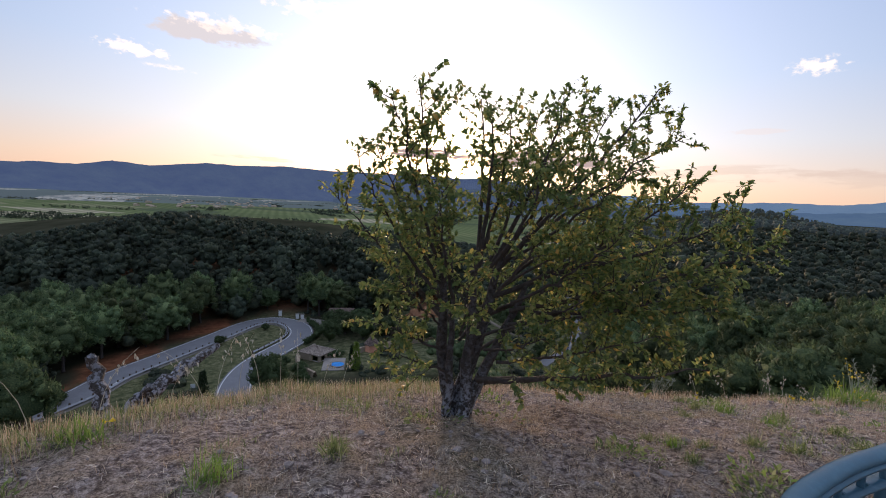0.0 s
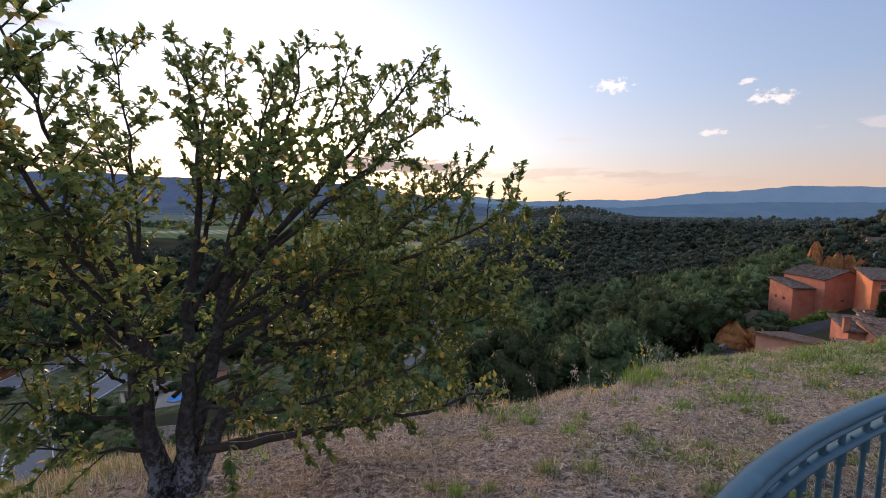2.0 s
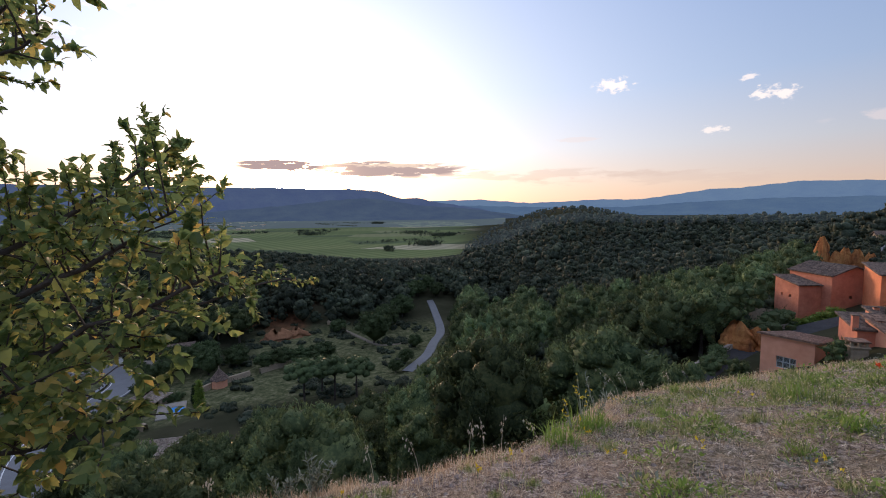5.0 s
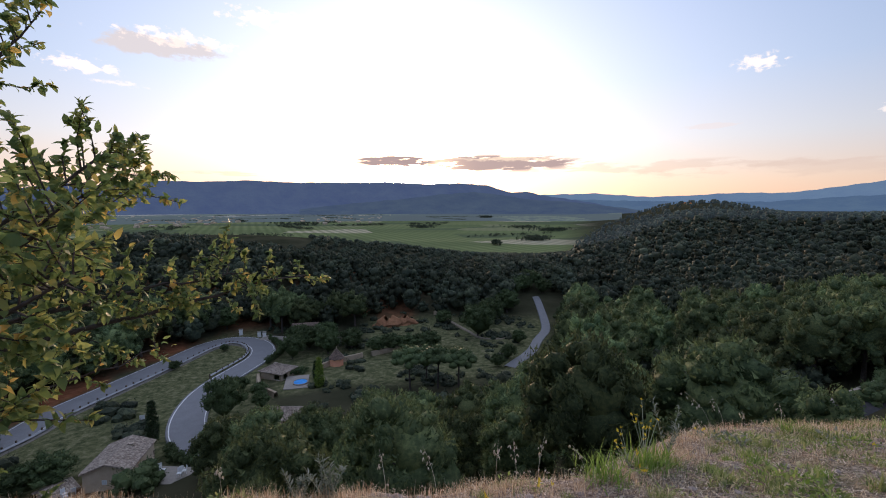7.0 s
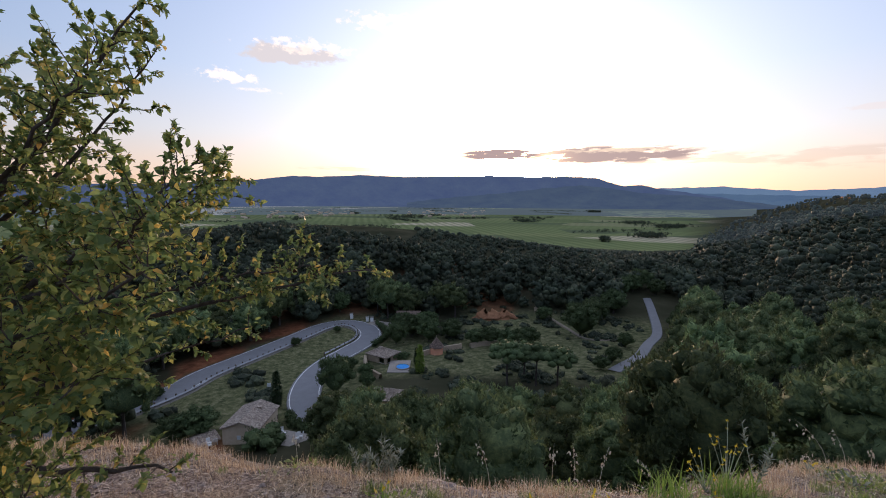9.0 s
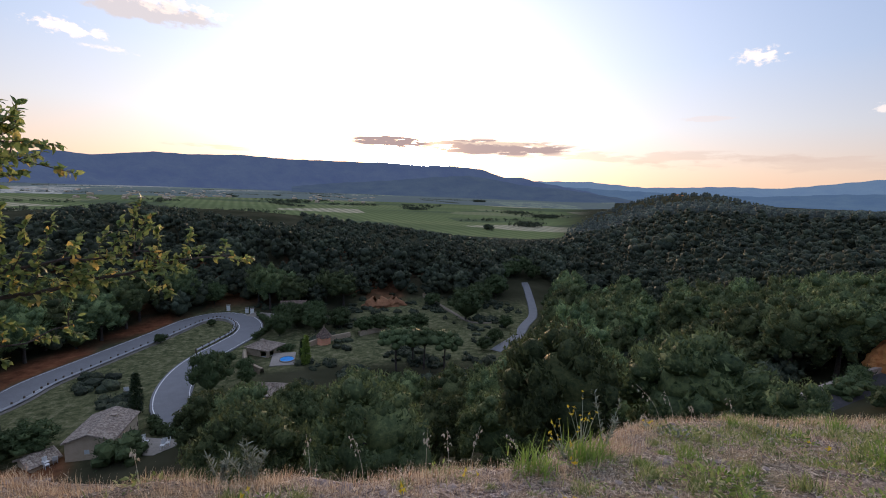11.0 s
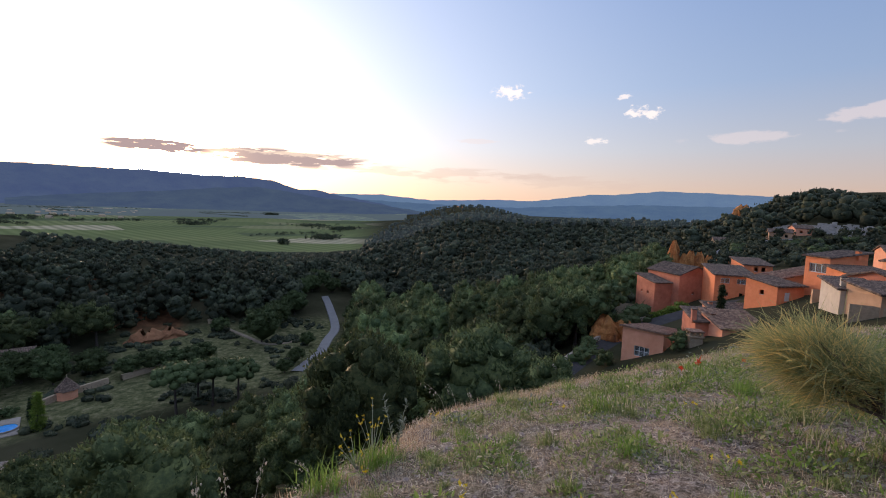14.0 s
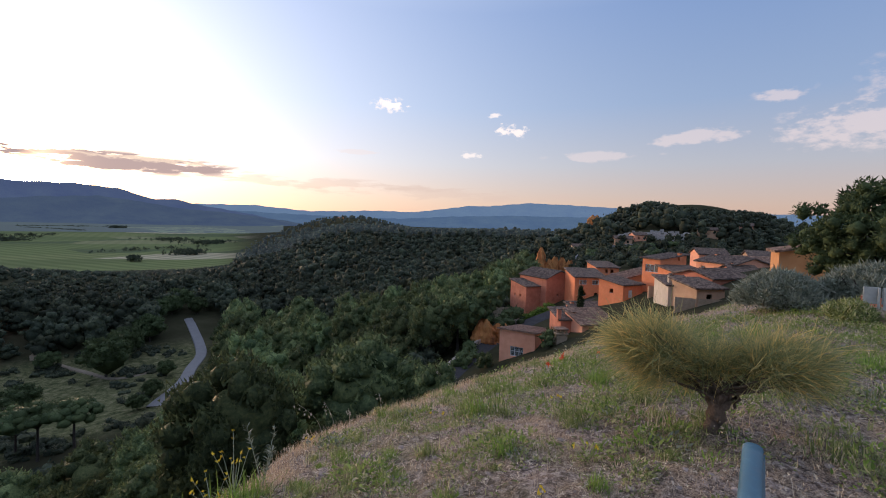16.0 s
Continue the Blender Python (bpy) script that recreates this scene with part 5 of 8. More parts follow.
def house(name, corner, ztop, th, w, l, mat, roof, rise, label, windows=(), tiles=None, chimneys=(), base=None, over=0.35, group=""):
    """A house whose near corner stands at corner; its front runs w metres along th degrees, its flank l metres to the left of that.
    roof: 'gable_x' (ridge along the front), 'gable_y', 'mono_y' (falls to the flank's far end), 'mono_x', 'mono_up', 'hip', 'flat'.
    windows: (face, along, below the eave, width, height, kind)."""
    x, y = corner
    c, s = math.cos(radians(th)), math.sin(radians(th))
    corners = [(x, y), (x + c * w, y + s * w), (x + c * w - s * l, y + s * w + c * l), (x - s * l, y + c * l)]
    if base is None:
        base = min(ground_at(*q) for q in corners) - 0.4
    base = min(base, ztop - 2.4)
    h = ztop - base
    ob = thing(name, pose(x, y, base, 0, 0, th), label, "house", group)
    holes = [(f, u, h - below - b, a, b) for f, u, below, a, b, k in windows]
    lift = {"gable_x": (0, 0, 0, 0), "mono_x": (0, rise, rise, 0), "mono_y": (rise, rise, 0, 0), "mono_up": (0, 0, rise, rise), "mono_back": (rise, 0, 0, rise)}.get(roof, (0, 0, 0, 0))
    part("wall", wall_shell(w, l, h, holes, mat, lift), ob)
    o = over
    T = tiles or TILES

    def roof_part(*pts):
        part("roof", corrugated(pts, mat=T), ob)

    if roof == "gable_x":
        k = rise / (l / 2)
        roof_part((-o, -o, h - k * o + 0.15), (w + o, -o, h - k * o + 0.15), (w + o, l / 2, h + rise + 0.15), (-o, l / 2, h + rise + 0.15))
        roof_part((w + o, l + o, h - k * o + 0.15), (-o, l + o, h - k * o + 0.15), (-o, l / 2, h + rise + 0.15), (w + o, l / 2, h + rise + 0.15))
        for q in (0.0, w):
            part("gable", mesh_of("gable", [(q, 0, h), (q, l, h), (q, l / 2, h + rise)], [(0, 1, 2)], mat), ob)
    elif roof == "gable_y":
        k = rise / (w / 2)
        roof_part((-o, l + o, h - k * o + 0.15), (-o, -o, h - k * o + 0.15), (w / 2, -o, h + rise + 0.15), (w / 2, l + o, h + rise + 0.15))
        roof_part((w + o, -o, h - k * o + 0.15), (w + o, l + o, h - k * o + 0.15), (w / 2, l + o, h + rise + 0.15), (w / 2, -o, h + rise + 0.15))
        for q in (0.0, l):
            part("gable", mesh_of("gable", [(0, q, h), (w, q, h), (w / 2, q, h + rise)], [(0, 1, 2)], mat), ob)
    elif roof == "mono_x":
        k = rise / w
        roof_part((-o, l + o, h - k * o + 0.15), (-o, -o, h - k * o + 0.15), (w + o, -o, h + rise + k * o + 0.15), (w + o, l + o, h + rise + k * o + 0.15))
    elif roof == "mono_back":
        k = rise / w
        roof_part((w + o, -o, h - k * o + 0.15), (w + o, l + o, h - k * o + 0.15), (-o, l + o, h + rise + k * o + 0.15), (-o, -o, h + rise + k * o + 0.15))
    elif roof == "mono_y":
        k = rise / l
        roof_part((w + o, l + o, h - k * o + 0.15), (-o, l + o, h - k * o + 0.15), (-o, -o, h + rise + k * o + 0.15), (w + o, -o, h + rise + k * o + 0.15))
    elif roof == "mono_up":
        k = rise / l
        roof_part((-o, -o, h - k * o + 0.15), (w + o, -o, h - k * o + 0.15), (w + o, l + o, h + rise + k * o + 0.15), (-o, l + o, h + rise + k * o + 0.15))
    elif roof == "hip":
        m = min(w, l) / 2
        r0, r1 = ((m, l / 2), (w - m, l / 2)) if w >= l else ((w / 2, m), (w / 2, l - m))
        e = h + 0.05
        ra, rb = (*r0, h + rise + 0.15), (*r1, h + rise + 0.15)
        P = [(-o, -o, e), (w + o, -o, e), (w + o, l + o, e), (-o, l + o, e)]
        if w >= l:
            sides = [(P[0], P[1], rb, ra), (P[1], P[2], rb, rb), (P[2], P[3], ra, rb), (P[3], P[0], ra, ra)]
        else:
            sides = [(P[0], P[1], ra, ra), (P[1], P[2], rb, ra), (P[2], P[3], rb, rb), (P[3], P[0], ra, rb)]
        for q in sides:
            part("roof", corrugated(q, mat=T, thick=0.1), ob)
    else:
        part("roof", box_mesh("roof", w - 0.1, l - 0.1, 0.25, T), ob, m=pose(w / 2, l / 2, h - 0.3))
        for q, (sx, sy, px, py) in enumerate(((w + 0.1, 0.3, w / 2, 0.12), (w + 0.1, 0.3, w / 2, l - 0.12), (0.3, l, 0.12, l / 2), (0.3, l, w - 0.12, l / 2))):
            part("parapet", box_mesh("parapet", sx, sy, 0.55, mat, 0.03), ob, m=pose(px, py, h))
    for f, u, below, a, b, kind in windows:
        m = pose(u + a / 2, 0.13, h - below - b) if f == 0 else pose(0.13, u + a / 2, h - below - b, 0, 0, -90)
        win = part("window", box_mesh("window", a, 0.05, 0.06, FRAME), ob, m=m)
        if kind == "shut":
            for sgn in (-1, 1):
                part("shutter", box_mesh("shutter", a / 2 - 0.02, 0.05, b - 0.04, SHUTTER, 0.01), win, m=pose(sgn * a / 4, -0.1, 0.02))
        else:
            if kind != "dark":
                part("pane", box_mesh("pane", a - 0.08, 0.02, b - 0.08, GLASS), win, m=pose(0, 0.03, 0.04))
                bars = [-a / 2 + 0.04, a / 2 - 0.04] + ([0.0] if a < 1.6 else [-a / 6, a / 6])
                for q in bars:
                    part("frame_bar", box_mesh("frame_bar", 0.07, 0.06, b, FRAME), win, m=pose(q, 0, 0))
                part("frame_bar", box_mesh("frame_bar", a, 0.06, 0.07, FRAME), win, m=pose(0, 0, b - 0.07))
                if b > 1.2:
                    part("frame_bar", box_mesh("frame_bar", a, 0.05, 0.05, FRAME), win, m=pose(0, 0, b / 2))
            if kind == "open":
                for sgn in (-1, 1):
                    part("shutter", box_mesh("shutter", a / 2, 0.05, b, SHUTTER, 0.01), win, m=pose(sgn * a * 0.77, -0.17, 0))
    for cx, cy, ch in chimneys:
        ch_ob = part("chimney", box_mesh("chimney", 0.55, 0.45, ch + 0.9, mat, 0.03), ob, m=pose(cx, cy, h - 0.2))
        part("chimney_cap", box_mesh("chimney_cap", 0.7, 0.6, 0.1, T, 0.02), ch_ob, m=pose(0, 0, ch + 0.9))
    return ob


# the village
house("house", (55.4, 33.7), -14.2, 15, 9.0, 5.1, SALMON, "mono_back", 1.3, "salmon plastered house with a barred window and sloping roof", [(1, 1.6, 0.9, 1.9, 1.35, "glass"), (1, 1.9, 3.7, 0.5, 0.6, "dark")], chimneys=[(0.7, 4.4, 0.2), (3.5, 0.6, 0.1)], group="village houses", base=-20.5)
house("house", (85.0, 43.5), -8.2, -47, 6.1, 7.5, ORANGE, "mono_up", 1.0, "bright orange house with small square windows", [(0, 0.9, 0.5, 1.4, 0.9, "glass"), (0, 3.4, 0.5, 1.9, 0.9, "glass"), (0, 0.8, 2.9, 0.55, 0.75, "dark"), (0, 1.7, 2.9, 0.55, 0.75, "dark"), (0, 3.9, 3.0, 0.6, 0.8, "dark"), (0, 5.0, 3.0, 0.6, 0.8, "dark"), (0, 3.3, 4.7, 0.7, 0.7, "dark")], OLD_TILES, group="village houses")
house("barn", (83.8, 54.0), -11.3, -22, 6.0, 6.0, RED, "mono_up", 0.9, "low weathered red ochre barn with a patched roof", [(1, 1.8, 1.9, 0.6, 0.6, "dark"), (1, 3.9, 1.9, 0.5, 0.6, "dark")], OLD_TILES, group="village houses")
house("house", (86.6, 50.8), -9.4, -18, 7.6, 9.0, RED, "gable_y", 1.5, "large faded red barn wall with a stained gable", [(0, 3.0, 3.4, 0.5, 0.5, "dark")], OLD_TILES, group="village houses")
house("house", (81.1, 35.2), -6.9, -116, 3.9, 8.5, CREAM, "mono_up", 1.6, "ochre stone house with pale closed shutters", [(0, 0.5, 1.4, 0.7, 1.5, "shut"), (0, 2.7, 1.8, 0.8, 1.9, "shut"), (1, 1.2, 1.0, 0.8, 1.6, "shut")], TILES, [(1.0, 6.5, 0.3)], group="village houses")
house("house", (78.4, 28.4), -3.0, -115, 3.5, 5.5, ORANGE, "mono_up", 0.7, "tall orange house with a large white-framed window", [(0, 0.6, 0.9, 2.6, 1.2, "glass")], OLD_TILES, [(3.5, 4.0, 0.3)], group="village houses")
house("house", (58.8, 28.7), -11.3, -35, 5.2, 5.0, SALMON, "mono_up", 1.1, "low salmon house under a broad weathered tile roof", [(0, 1.0, 0.4, 0.8, 0.9, "dark"), (0, 3.2, 0.4, 0.7, 0.8, "dark")], TILES, [(0.5, 3.5, 0.3)], group="village houses")
house("house", (59.4, 32.2), -11.3, -40, 3.6, 4.4, RED, "mono_up", 0.8, "small red house with an old tiled roof above the lane", [(0, 2.0, 0.7, 0.7, 1.0, "dark")], OLD_TILES, [(-0.2, 0.2, 0.8)], group="village houses")
house("house", (69.0, 34.4), -11.9, -38, 7.0, 5.0, SALMON, "mono_up", 0.8, "low house with a mossy grey tiled roof", [(0, 4.5, 0.5, 0.8, 0.9, "dark")], OLD_TILES, [(0.6, 4.0, 0.4)], group="village houses")
house("house", (72.8, 29.1), -7.2, -20, 4.3, 5.0, ORANGE, "mono_up", 0.6, "orange annexe with a pale half door under a grey roof", [(0, 1.2, 0.8, 0.8, 1.2, "shut"), (1, 2.0, 0.8, 0.7, 0.7, "dark")], OLD_TILES, group="village houses")
house("house", (105.8, 48.6), -7.8, -47, 5.2, 8.0, ORANGE, "mono_up", 0.8, "orange house with dark windows under a grey roof", [(0, 1.9, 0.4, 0.7, 0.9, "dark"), (0, 3.2, 0.4, 0.7, 0.9, "dark")], OLD_TILES, group="village houses")
house("house", (62.2, 19.4), -5.2, -55, 3.5, 5.5, PALE_WALL, "mono_up", 0.6, "whitewashed house with a dark garage opening", [(0, 2.2, 0.5, 1.7, 1.5, "dark")], OLD_TILES, [(0.5, 1.0, 0.5)], group="village houses")
house("house", (73.4, 21.6), -4.6, -40, 5.0, 5.0, ORANGE, "mono_up", 0.6, "orange house with a small deep window", [(0, 1.3, 0.8, 0.6, 0.9, "dark")], OLD_TILES, group="village houses")
house("house", (87.6, 22.9), -3.4, -126, 7.9, 6.5, SALMON, "gable_x", 1.0, "salmon house with a long tiled roof above the village", [(0, 1.2, 0.7, 0.8, 1.0, "glass"), (0, 3.8, 0.7, 0.8, 1.0, "dark")], OLD_TILES, [(1.0, 3.0, 0.5)], group="village houses")
house("house", (59.5, 15.6), -4.9, -40, 3.4, 4.5, CREAM, "mono_up", 0.6, "low ochre stone house with a grey tiled roof", [(0, 1.2, 0.6, 0.7, 0.9, "dark")], OLD_TILES, group="village houses")
house("house", (80.9, 16.1), -4.3, -57, 3.4, 5.2, SALMON, "gable_x", 0.8, "salmon house with a stepped tiled roof", [(0, 1.6, 0.6, 0.8, 0.9, "dark")], OLD_TILES, [(0.8, 2.6, 0.5)], group="village houses")
house("house", (68.6, 16.1), -4.5, -23, 7.0, 6.0, RED, "gable_x", 0.9, "dusky red house with a wide mossy roof", [(0, 3.0, 0.6, 0.7, 0.8, "dark")], OLD_TILES, [(2.0, 3.0, 0.4)], group="village houses")
house("house", (94.8, 17.9), -3.6, -63, 5.4, 6.0, SALMON, "gable_x", 0.9, "pink house with a brown tiled roof", [(0, 3.0, 0.6, 0.9, 0.9, "dark")], TILES, group="village houses")
house("house", (48.9, 7.2), 0.1, -75, 4.6, 4.1, YELLOW, "mono_x", 0.9, "tall yellow ochre house with a worn sloping roof", [(1, 1.6, 1.2, 0.7, 0.5, "dark")], TILES, group="village houses", base=-5.0)


def make_pillar():
    """Stone gate pillar with a pierced crown beside the salmon house."""
    x, y = 56.7, 30.7
    g = min(ground_at(x, y), -16.0)
    ob = thing("stone_chimney", pose(x, y, g, 0, 0, -40), "squat rubble stone chimney with a pierced cap", "chimney")
    h = -12.5 - g
    part("shaft", box_mesh("shaft", 1.5, 1.4, h, STONE, 0.08), ob)
    part("rim", box_mesh("rim", 1.7, 1.6, 0.2, STONE, 0.04), ob, m=pose(0, 0, h))
    for i, j in ((-0.6, -0.5), (0, -0.5), (0.6, -0.5), (-0.6, 0.5), (0, 0.5), (0.6, 0.5)):
        part("upright", box_mesh("upright", 0.25, 0.25, 0.45, STONE, 0.02), ob, m=pose(i, j, h + 0.2))
    part("cap", box_mesh("cap", 1.7, 1.6, 0.14, TILES, 0.03), ob, m=pose(0, 0, h + 0.65))


make_pillar()
terrace = new("terrace_wall", wall_shell(9.0, 0.5, 4.2, [], SALMON))
terrace.matrix_basis = pose(58.2, 30.2, -18.4, 0, 0, -28)
tagged(terrace, "salmon plastered terrace wall above the grass", "wall", kind="structure")
for px, py, ph, th_, pw, pm, pl in ((79.6, 51.6, 1.6, 118, 12, STONE, "sloping rubble garden wall below the barn"), (70.5, 24.5, 1.4, -50, 6, CREAM, "white-washed parapet of a roof terrace"), (58.5, 17.5, 1.2, -60, 12, STONE, "grey rubble retaining wall behind the broom")):
    wl = new("garden_wall", wall_shell(pw, 0.45, ph + 3, [], pm))
    wl.matrix_basis = pose(px, py, (ground_at(px, py) if pm is STONE else -8.6) - 2.4, 0, 0, th_)
    tagged(wl, pl, "wall", kind="structure")


# ---- ochre pinnacles and cliffs ----
def make_ochre():
    m, t = material("ochre_rock")
    p = position(t)
    stretched = node(t, "ShaderNodeMapping", {"Vector": p, "Scale": (1, 1, 0.25)}).outputs[0]
    n = noise_tex(t, 0.55, 8, 0.65, stretched)
    f = noise_tex(t, 2.5, 6, 0.7, p)
    c = ramp(t, n, [(0.3, (0.14, 0.06, 0.035)), (0.44, (0.42, 0.16, 0.06)), (0.58, (0.58, 0.27, 0.10)), (0.78, (0.32, 0.17, 0.11))])
    finish(t, principled(t, c, 0.95, 0, bump(t, mth(t, "ADD", n, f), 0.9, 0.5), 0.1))
    return m


OCHRE = make_ochre()
BANK = plain("dull_ochre_soil", (0.17, 0.075, 0.04), (0.38, 0.19, 0.10), 0.8, 0.95, bumps=1.0, distance=0.4)


def rock_column(x, y, ztop, zbase, r, seed, label, name="ochre_pinnacle", squash=1.0, lean=0.0, group="ochre pinnacles", mat=None):
    rng = np.random.RandomState(seed)
    rings, sides = 34, 44
    verts, faces = [], []
    ph = rng.uniform(0, 6.28, 6)
    for k in range(rings + 1):
        u = k / rings
        rad = r * (1.6 - 0.85 * u) * (1 - u ** 9 * 0.6)
        z = zbase + (ztop - zbase) * u
        for s in range(sides):
            a = 2 * math.pi * s / sides
            q = rad * (1 + 0.16 * math.sin(3 * a + ph[0] + u) + 0.10 * math.sin(5 * a + ph[1]) + 0.07 * math.sin(9 * a + ph[2] + 3 * u) + 0.06 * math.sin(u * 19 + ph[3] + a) + 0.05 * math.sin(17 * a + ph[4] + 4 * math.sin(u * 5)) + 0.05 * math.sin(u * 37 + ph[5] + 2 * a)) + rng.normal(0, 0.03) * r
            verts.append((x + q * math.cos(a) + lean * u * u, y + q * math.sin(a) * squash, z + (0.5 * math.sin(2 * a + ph[1]) + 0.3 * math.sin(5 * a + ph[0])) * u * r * 0.3))
    for k in range(rings):
        for s in range(sides):
            s2 = (s + 1) % sides
            faces.append((k * sides + s, k * sides + s2, (k + 1) * sides + s2, (k + 1) * sides + s))
    o = len(verts)
    verts.append((x + lean, y, ztop + 0.15))
    me_faces = faces + [(rings * sides + s, rings * sides + (s + 1) % sides, o, o) for s in range(sides)]
    ob = new(name, mesh_of(name, verts, me_faces, mat or OCHRE, True))
    ob.data.validate()
    return tagged(ob, label, "rock", group)


for k, (x, y, zt, r) in enumerate([(130.4, 79.2, -5.4, 1.5), (131.8, 76.8, -9.0, 1.35), (132.6, 75.2, -8.0, 1.2), (133.6, 73.4, -8.3, 1.4), (134.8, 71.2, -9.1, 1.3), (136.0, 69.0, -9.7, 1.3), (137.0, 67.0, -10.4, 1.2)]):
    rock_column(x, y, zt, -21, r * (1.0 if k else 0.95), 60 + k, "tall orange ochre rock pinnacle above the village", squash=1.2)
rock_column(64.2, 49.4, -15.0, -22, 1.7, 70, "low orange ochre outcrop under a leafy bush", "ochre_outcrop", 1.2, group="ochre outcrops")
rock_column(66.4, 47.4, -15.8, -22, 1.9, 71, "low orange ochre outcrop on the lane's bank", "ochre_outcrop", 1.2, group="ochre outcrops")
rock_column(304, 143, 10.5, -8, 3.4, 72, "sheer orange cliff face on the wooded hill", "ochre_cliff", 1.6, group="ochre outcrops")
rock_column(543, 836, 8.0, -12, 12, 73, "pale orange cliff on the far wooded knoll", "ochre_cliff", 1.6, group="ochre outcrops")
for k, (x, y, zt, r) in enumerate([(-27.5, 149, -28.6, 4.2), (-3.6, 129, -30.6, 3.6), (1.6, 130.5, -30.9, 3.2), (-14, 140, -29.4, 3.6), (20.4, 166, -29.0, 3.2)]):
    rock_column(x, y, zt, -37, r, 80 + k, "eroded red ochre bank in the valley wood", "ochre_bank", 1.0, group="ochre banks", mat=BANK)


# ---- the valley garden ----
house("villa", (-35.5, 53.9), -29.8, 8, 5.1, 6.6, BEIGE, "gable_y", 0.9, "beige villa with a shallow tiled gable roof", [(0, 2.0, 1.0, 0.55, 0.6, "shut"), (0, 3.6, 1.4, 0.5, 0.8, "dark")], PALE_TILES, [(3.3, 4.6, 0.25)], over=0.25)
balcony = thing("balcony", pose(-30.1, 56.6, -30.9, 0, 0, 8), "covered wooden balcony on the villa's flank", "balcony")
part("deck", box_mesh("deck", 0.9, 4.2, 0.12, WOOD, 0.02), balcony)
part("rail", box_mesh("rail", 0.06, 4.2, 0.5, BEIGE, 0.02), balcony, m=pose(0.42, 0, 0.12))
for q in (-2.0, 0.0, 2.0):
    part("post", box_mesh("post", 0.1, 0.1, 2.6, WOOD, 0.02), balcony, m=pose(0.42, q, -1.4))
house("pool_house", (-22.3, 87.8), -31.2, 66, 4.4, 5.2, STONE, "hip", 1.0, "small stone pool house with an open porch and tiled roof", [(0, 0.6, 0.3, 1.2, 1.1, "dark"), (1, 0.5, 0.3, 1.4, 1.1, "dark")], PALE_TILES, [(2.6, 3.6, 0.3)])
house("house", (-20.0, 69.3), -31.3, -5, 5.4, 4.2, BEIGE, "hip", 1.0, "low house with a pale tiled hip roof half hidden by pines", (), PALE_TILES)
house("outhouse", (-27.0, 113.6), -29.6, 10, 6.0, 4.0, BEIGE, "mono_up", 0.5, "low outhouse with a flat grey-blue roof", (), OLD_TILES)
house("shed", (-37.8, 52.0), -31.6, 60, 2.6, 3.0, BEIGE, "gable_x", 0.6, "small garden shed with a tiled roof", (), PALE_TILES)
house("ruin", (10.0, 136.0), -31.2, -20, 2.8, 2.6, STONE, "flat", 0.4, "small roofless rubble stone ruin in the wood", [(0, 1.0, 0.4, 0.8, 1.0, "dark")], OLD_TILES)
house("far_house", (76.0, 139.5), -26.0, -25, 7.0, 5.0, CREAM, "gable_x", 1.2, "pale house half hidden among the pines", [(0, 1.2, 0.8, 0.9, 1.1, "dark"), (0, 4.4, 0.8, 0.9, 1.1, "dark")], TILES)


def make_hut():
    x, y = -13.0, 96.3
    g = ground_at(x, y)
    ob = thing("garden_hut", pose(x, y, g, 0, 0, 12), "small octagonal pink stone hut with a pointed tiled roof", "hut")
    n, r, h = 8, 1.5, 1.75
    ring = [(r * math.cos(2 * math.pi * (k + 0.5) / n), r * math.sin(2 * math.pi * (k + 0.5) / n)) for k in range(n)]
    verts = [(a, b, -0.4) for a, b in ring] + [(a, b, h) for a, b in ring]
    part("wall", mesh_of("wall", verts, [(k, (k + 1) % n, n + (k + 1) % n, n + k) for k in range(n)], SALMON), ob)
    for k in range(n):
        (ax, ay), (bx, by) = ring[k], ring[(k + 1) % n]
        q = 1.18
        me = mesh_of("roof", [(ax * q, ay * q, h - 0.1), (bx * q, by * q, h - 0.1), (0, 0, h + 2.0), (ax * q, ay * q, h - 0.25)], [(0, 1, 2), (1, 0, 3)], OLD_TILES)
        part("roof", me, ob)
    for k in (5, 6):
        a = 2 * math.pi * (k + 1) / n - math.pi / 2
        ang = math.degrees(a)
        part("window", box_mesh("window", 0.5, 0.12, 0.8, FRAME, 0.02), ob, m=pose(0, 0, 0, 0, 0, ang) @ pose(0, -r * 0.93, 0.7))
    part("finial", box_mesh("finial", 0.14, 0.14, 0.5, STONE), ob, m=pose(0, 0, h + 1.9))


make_hut()


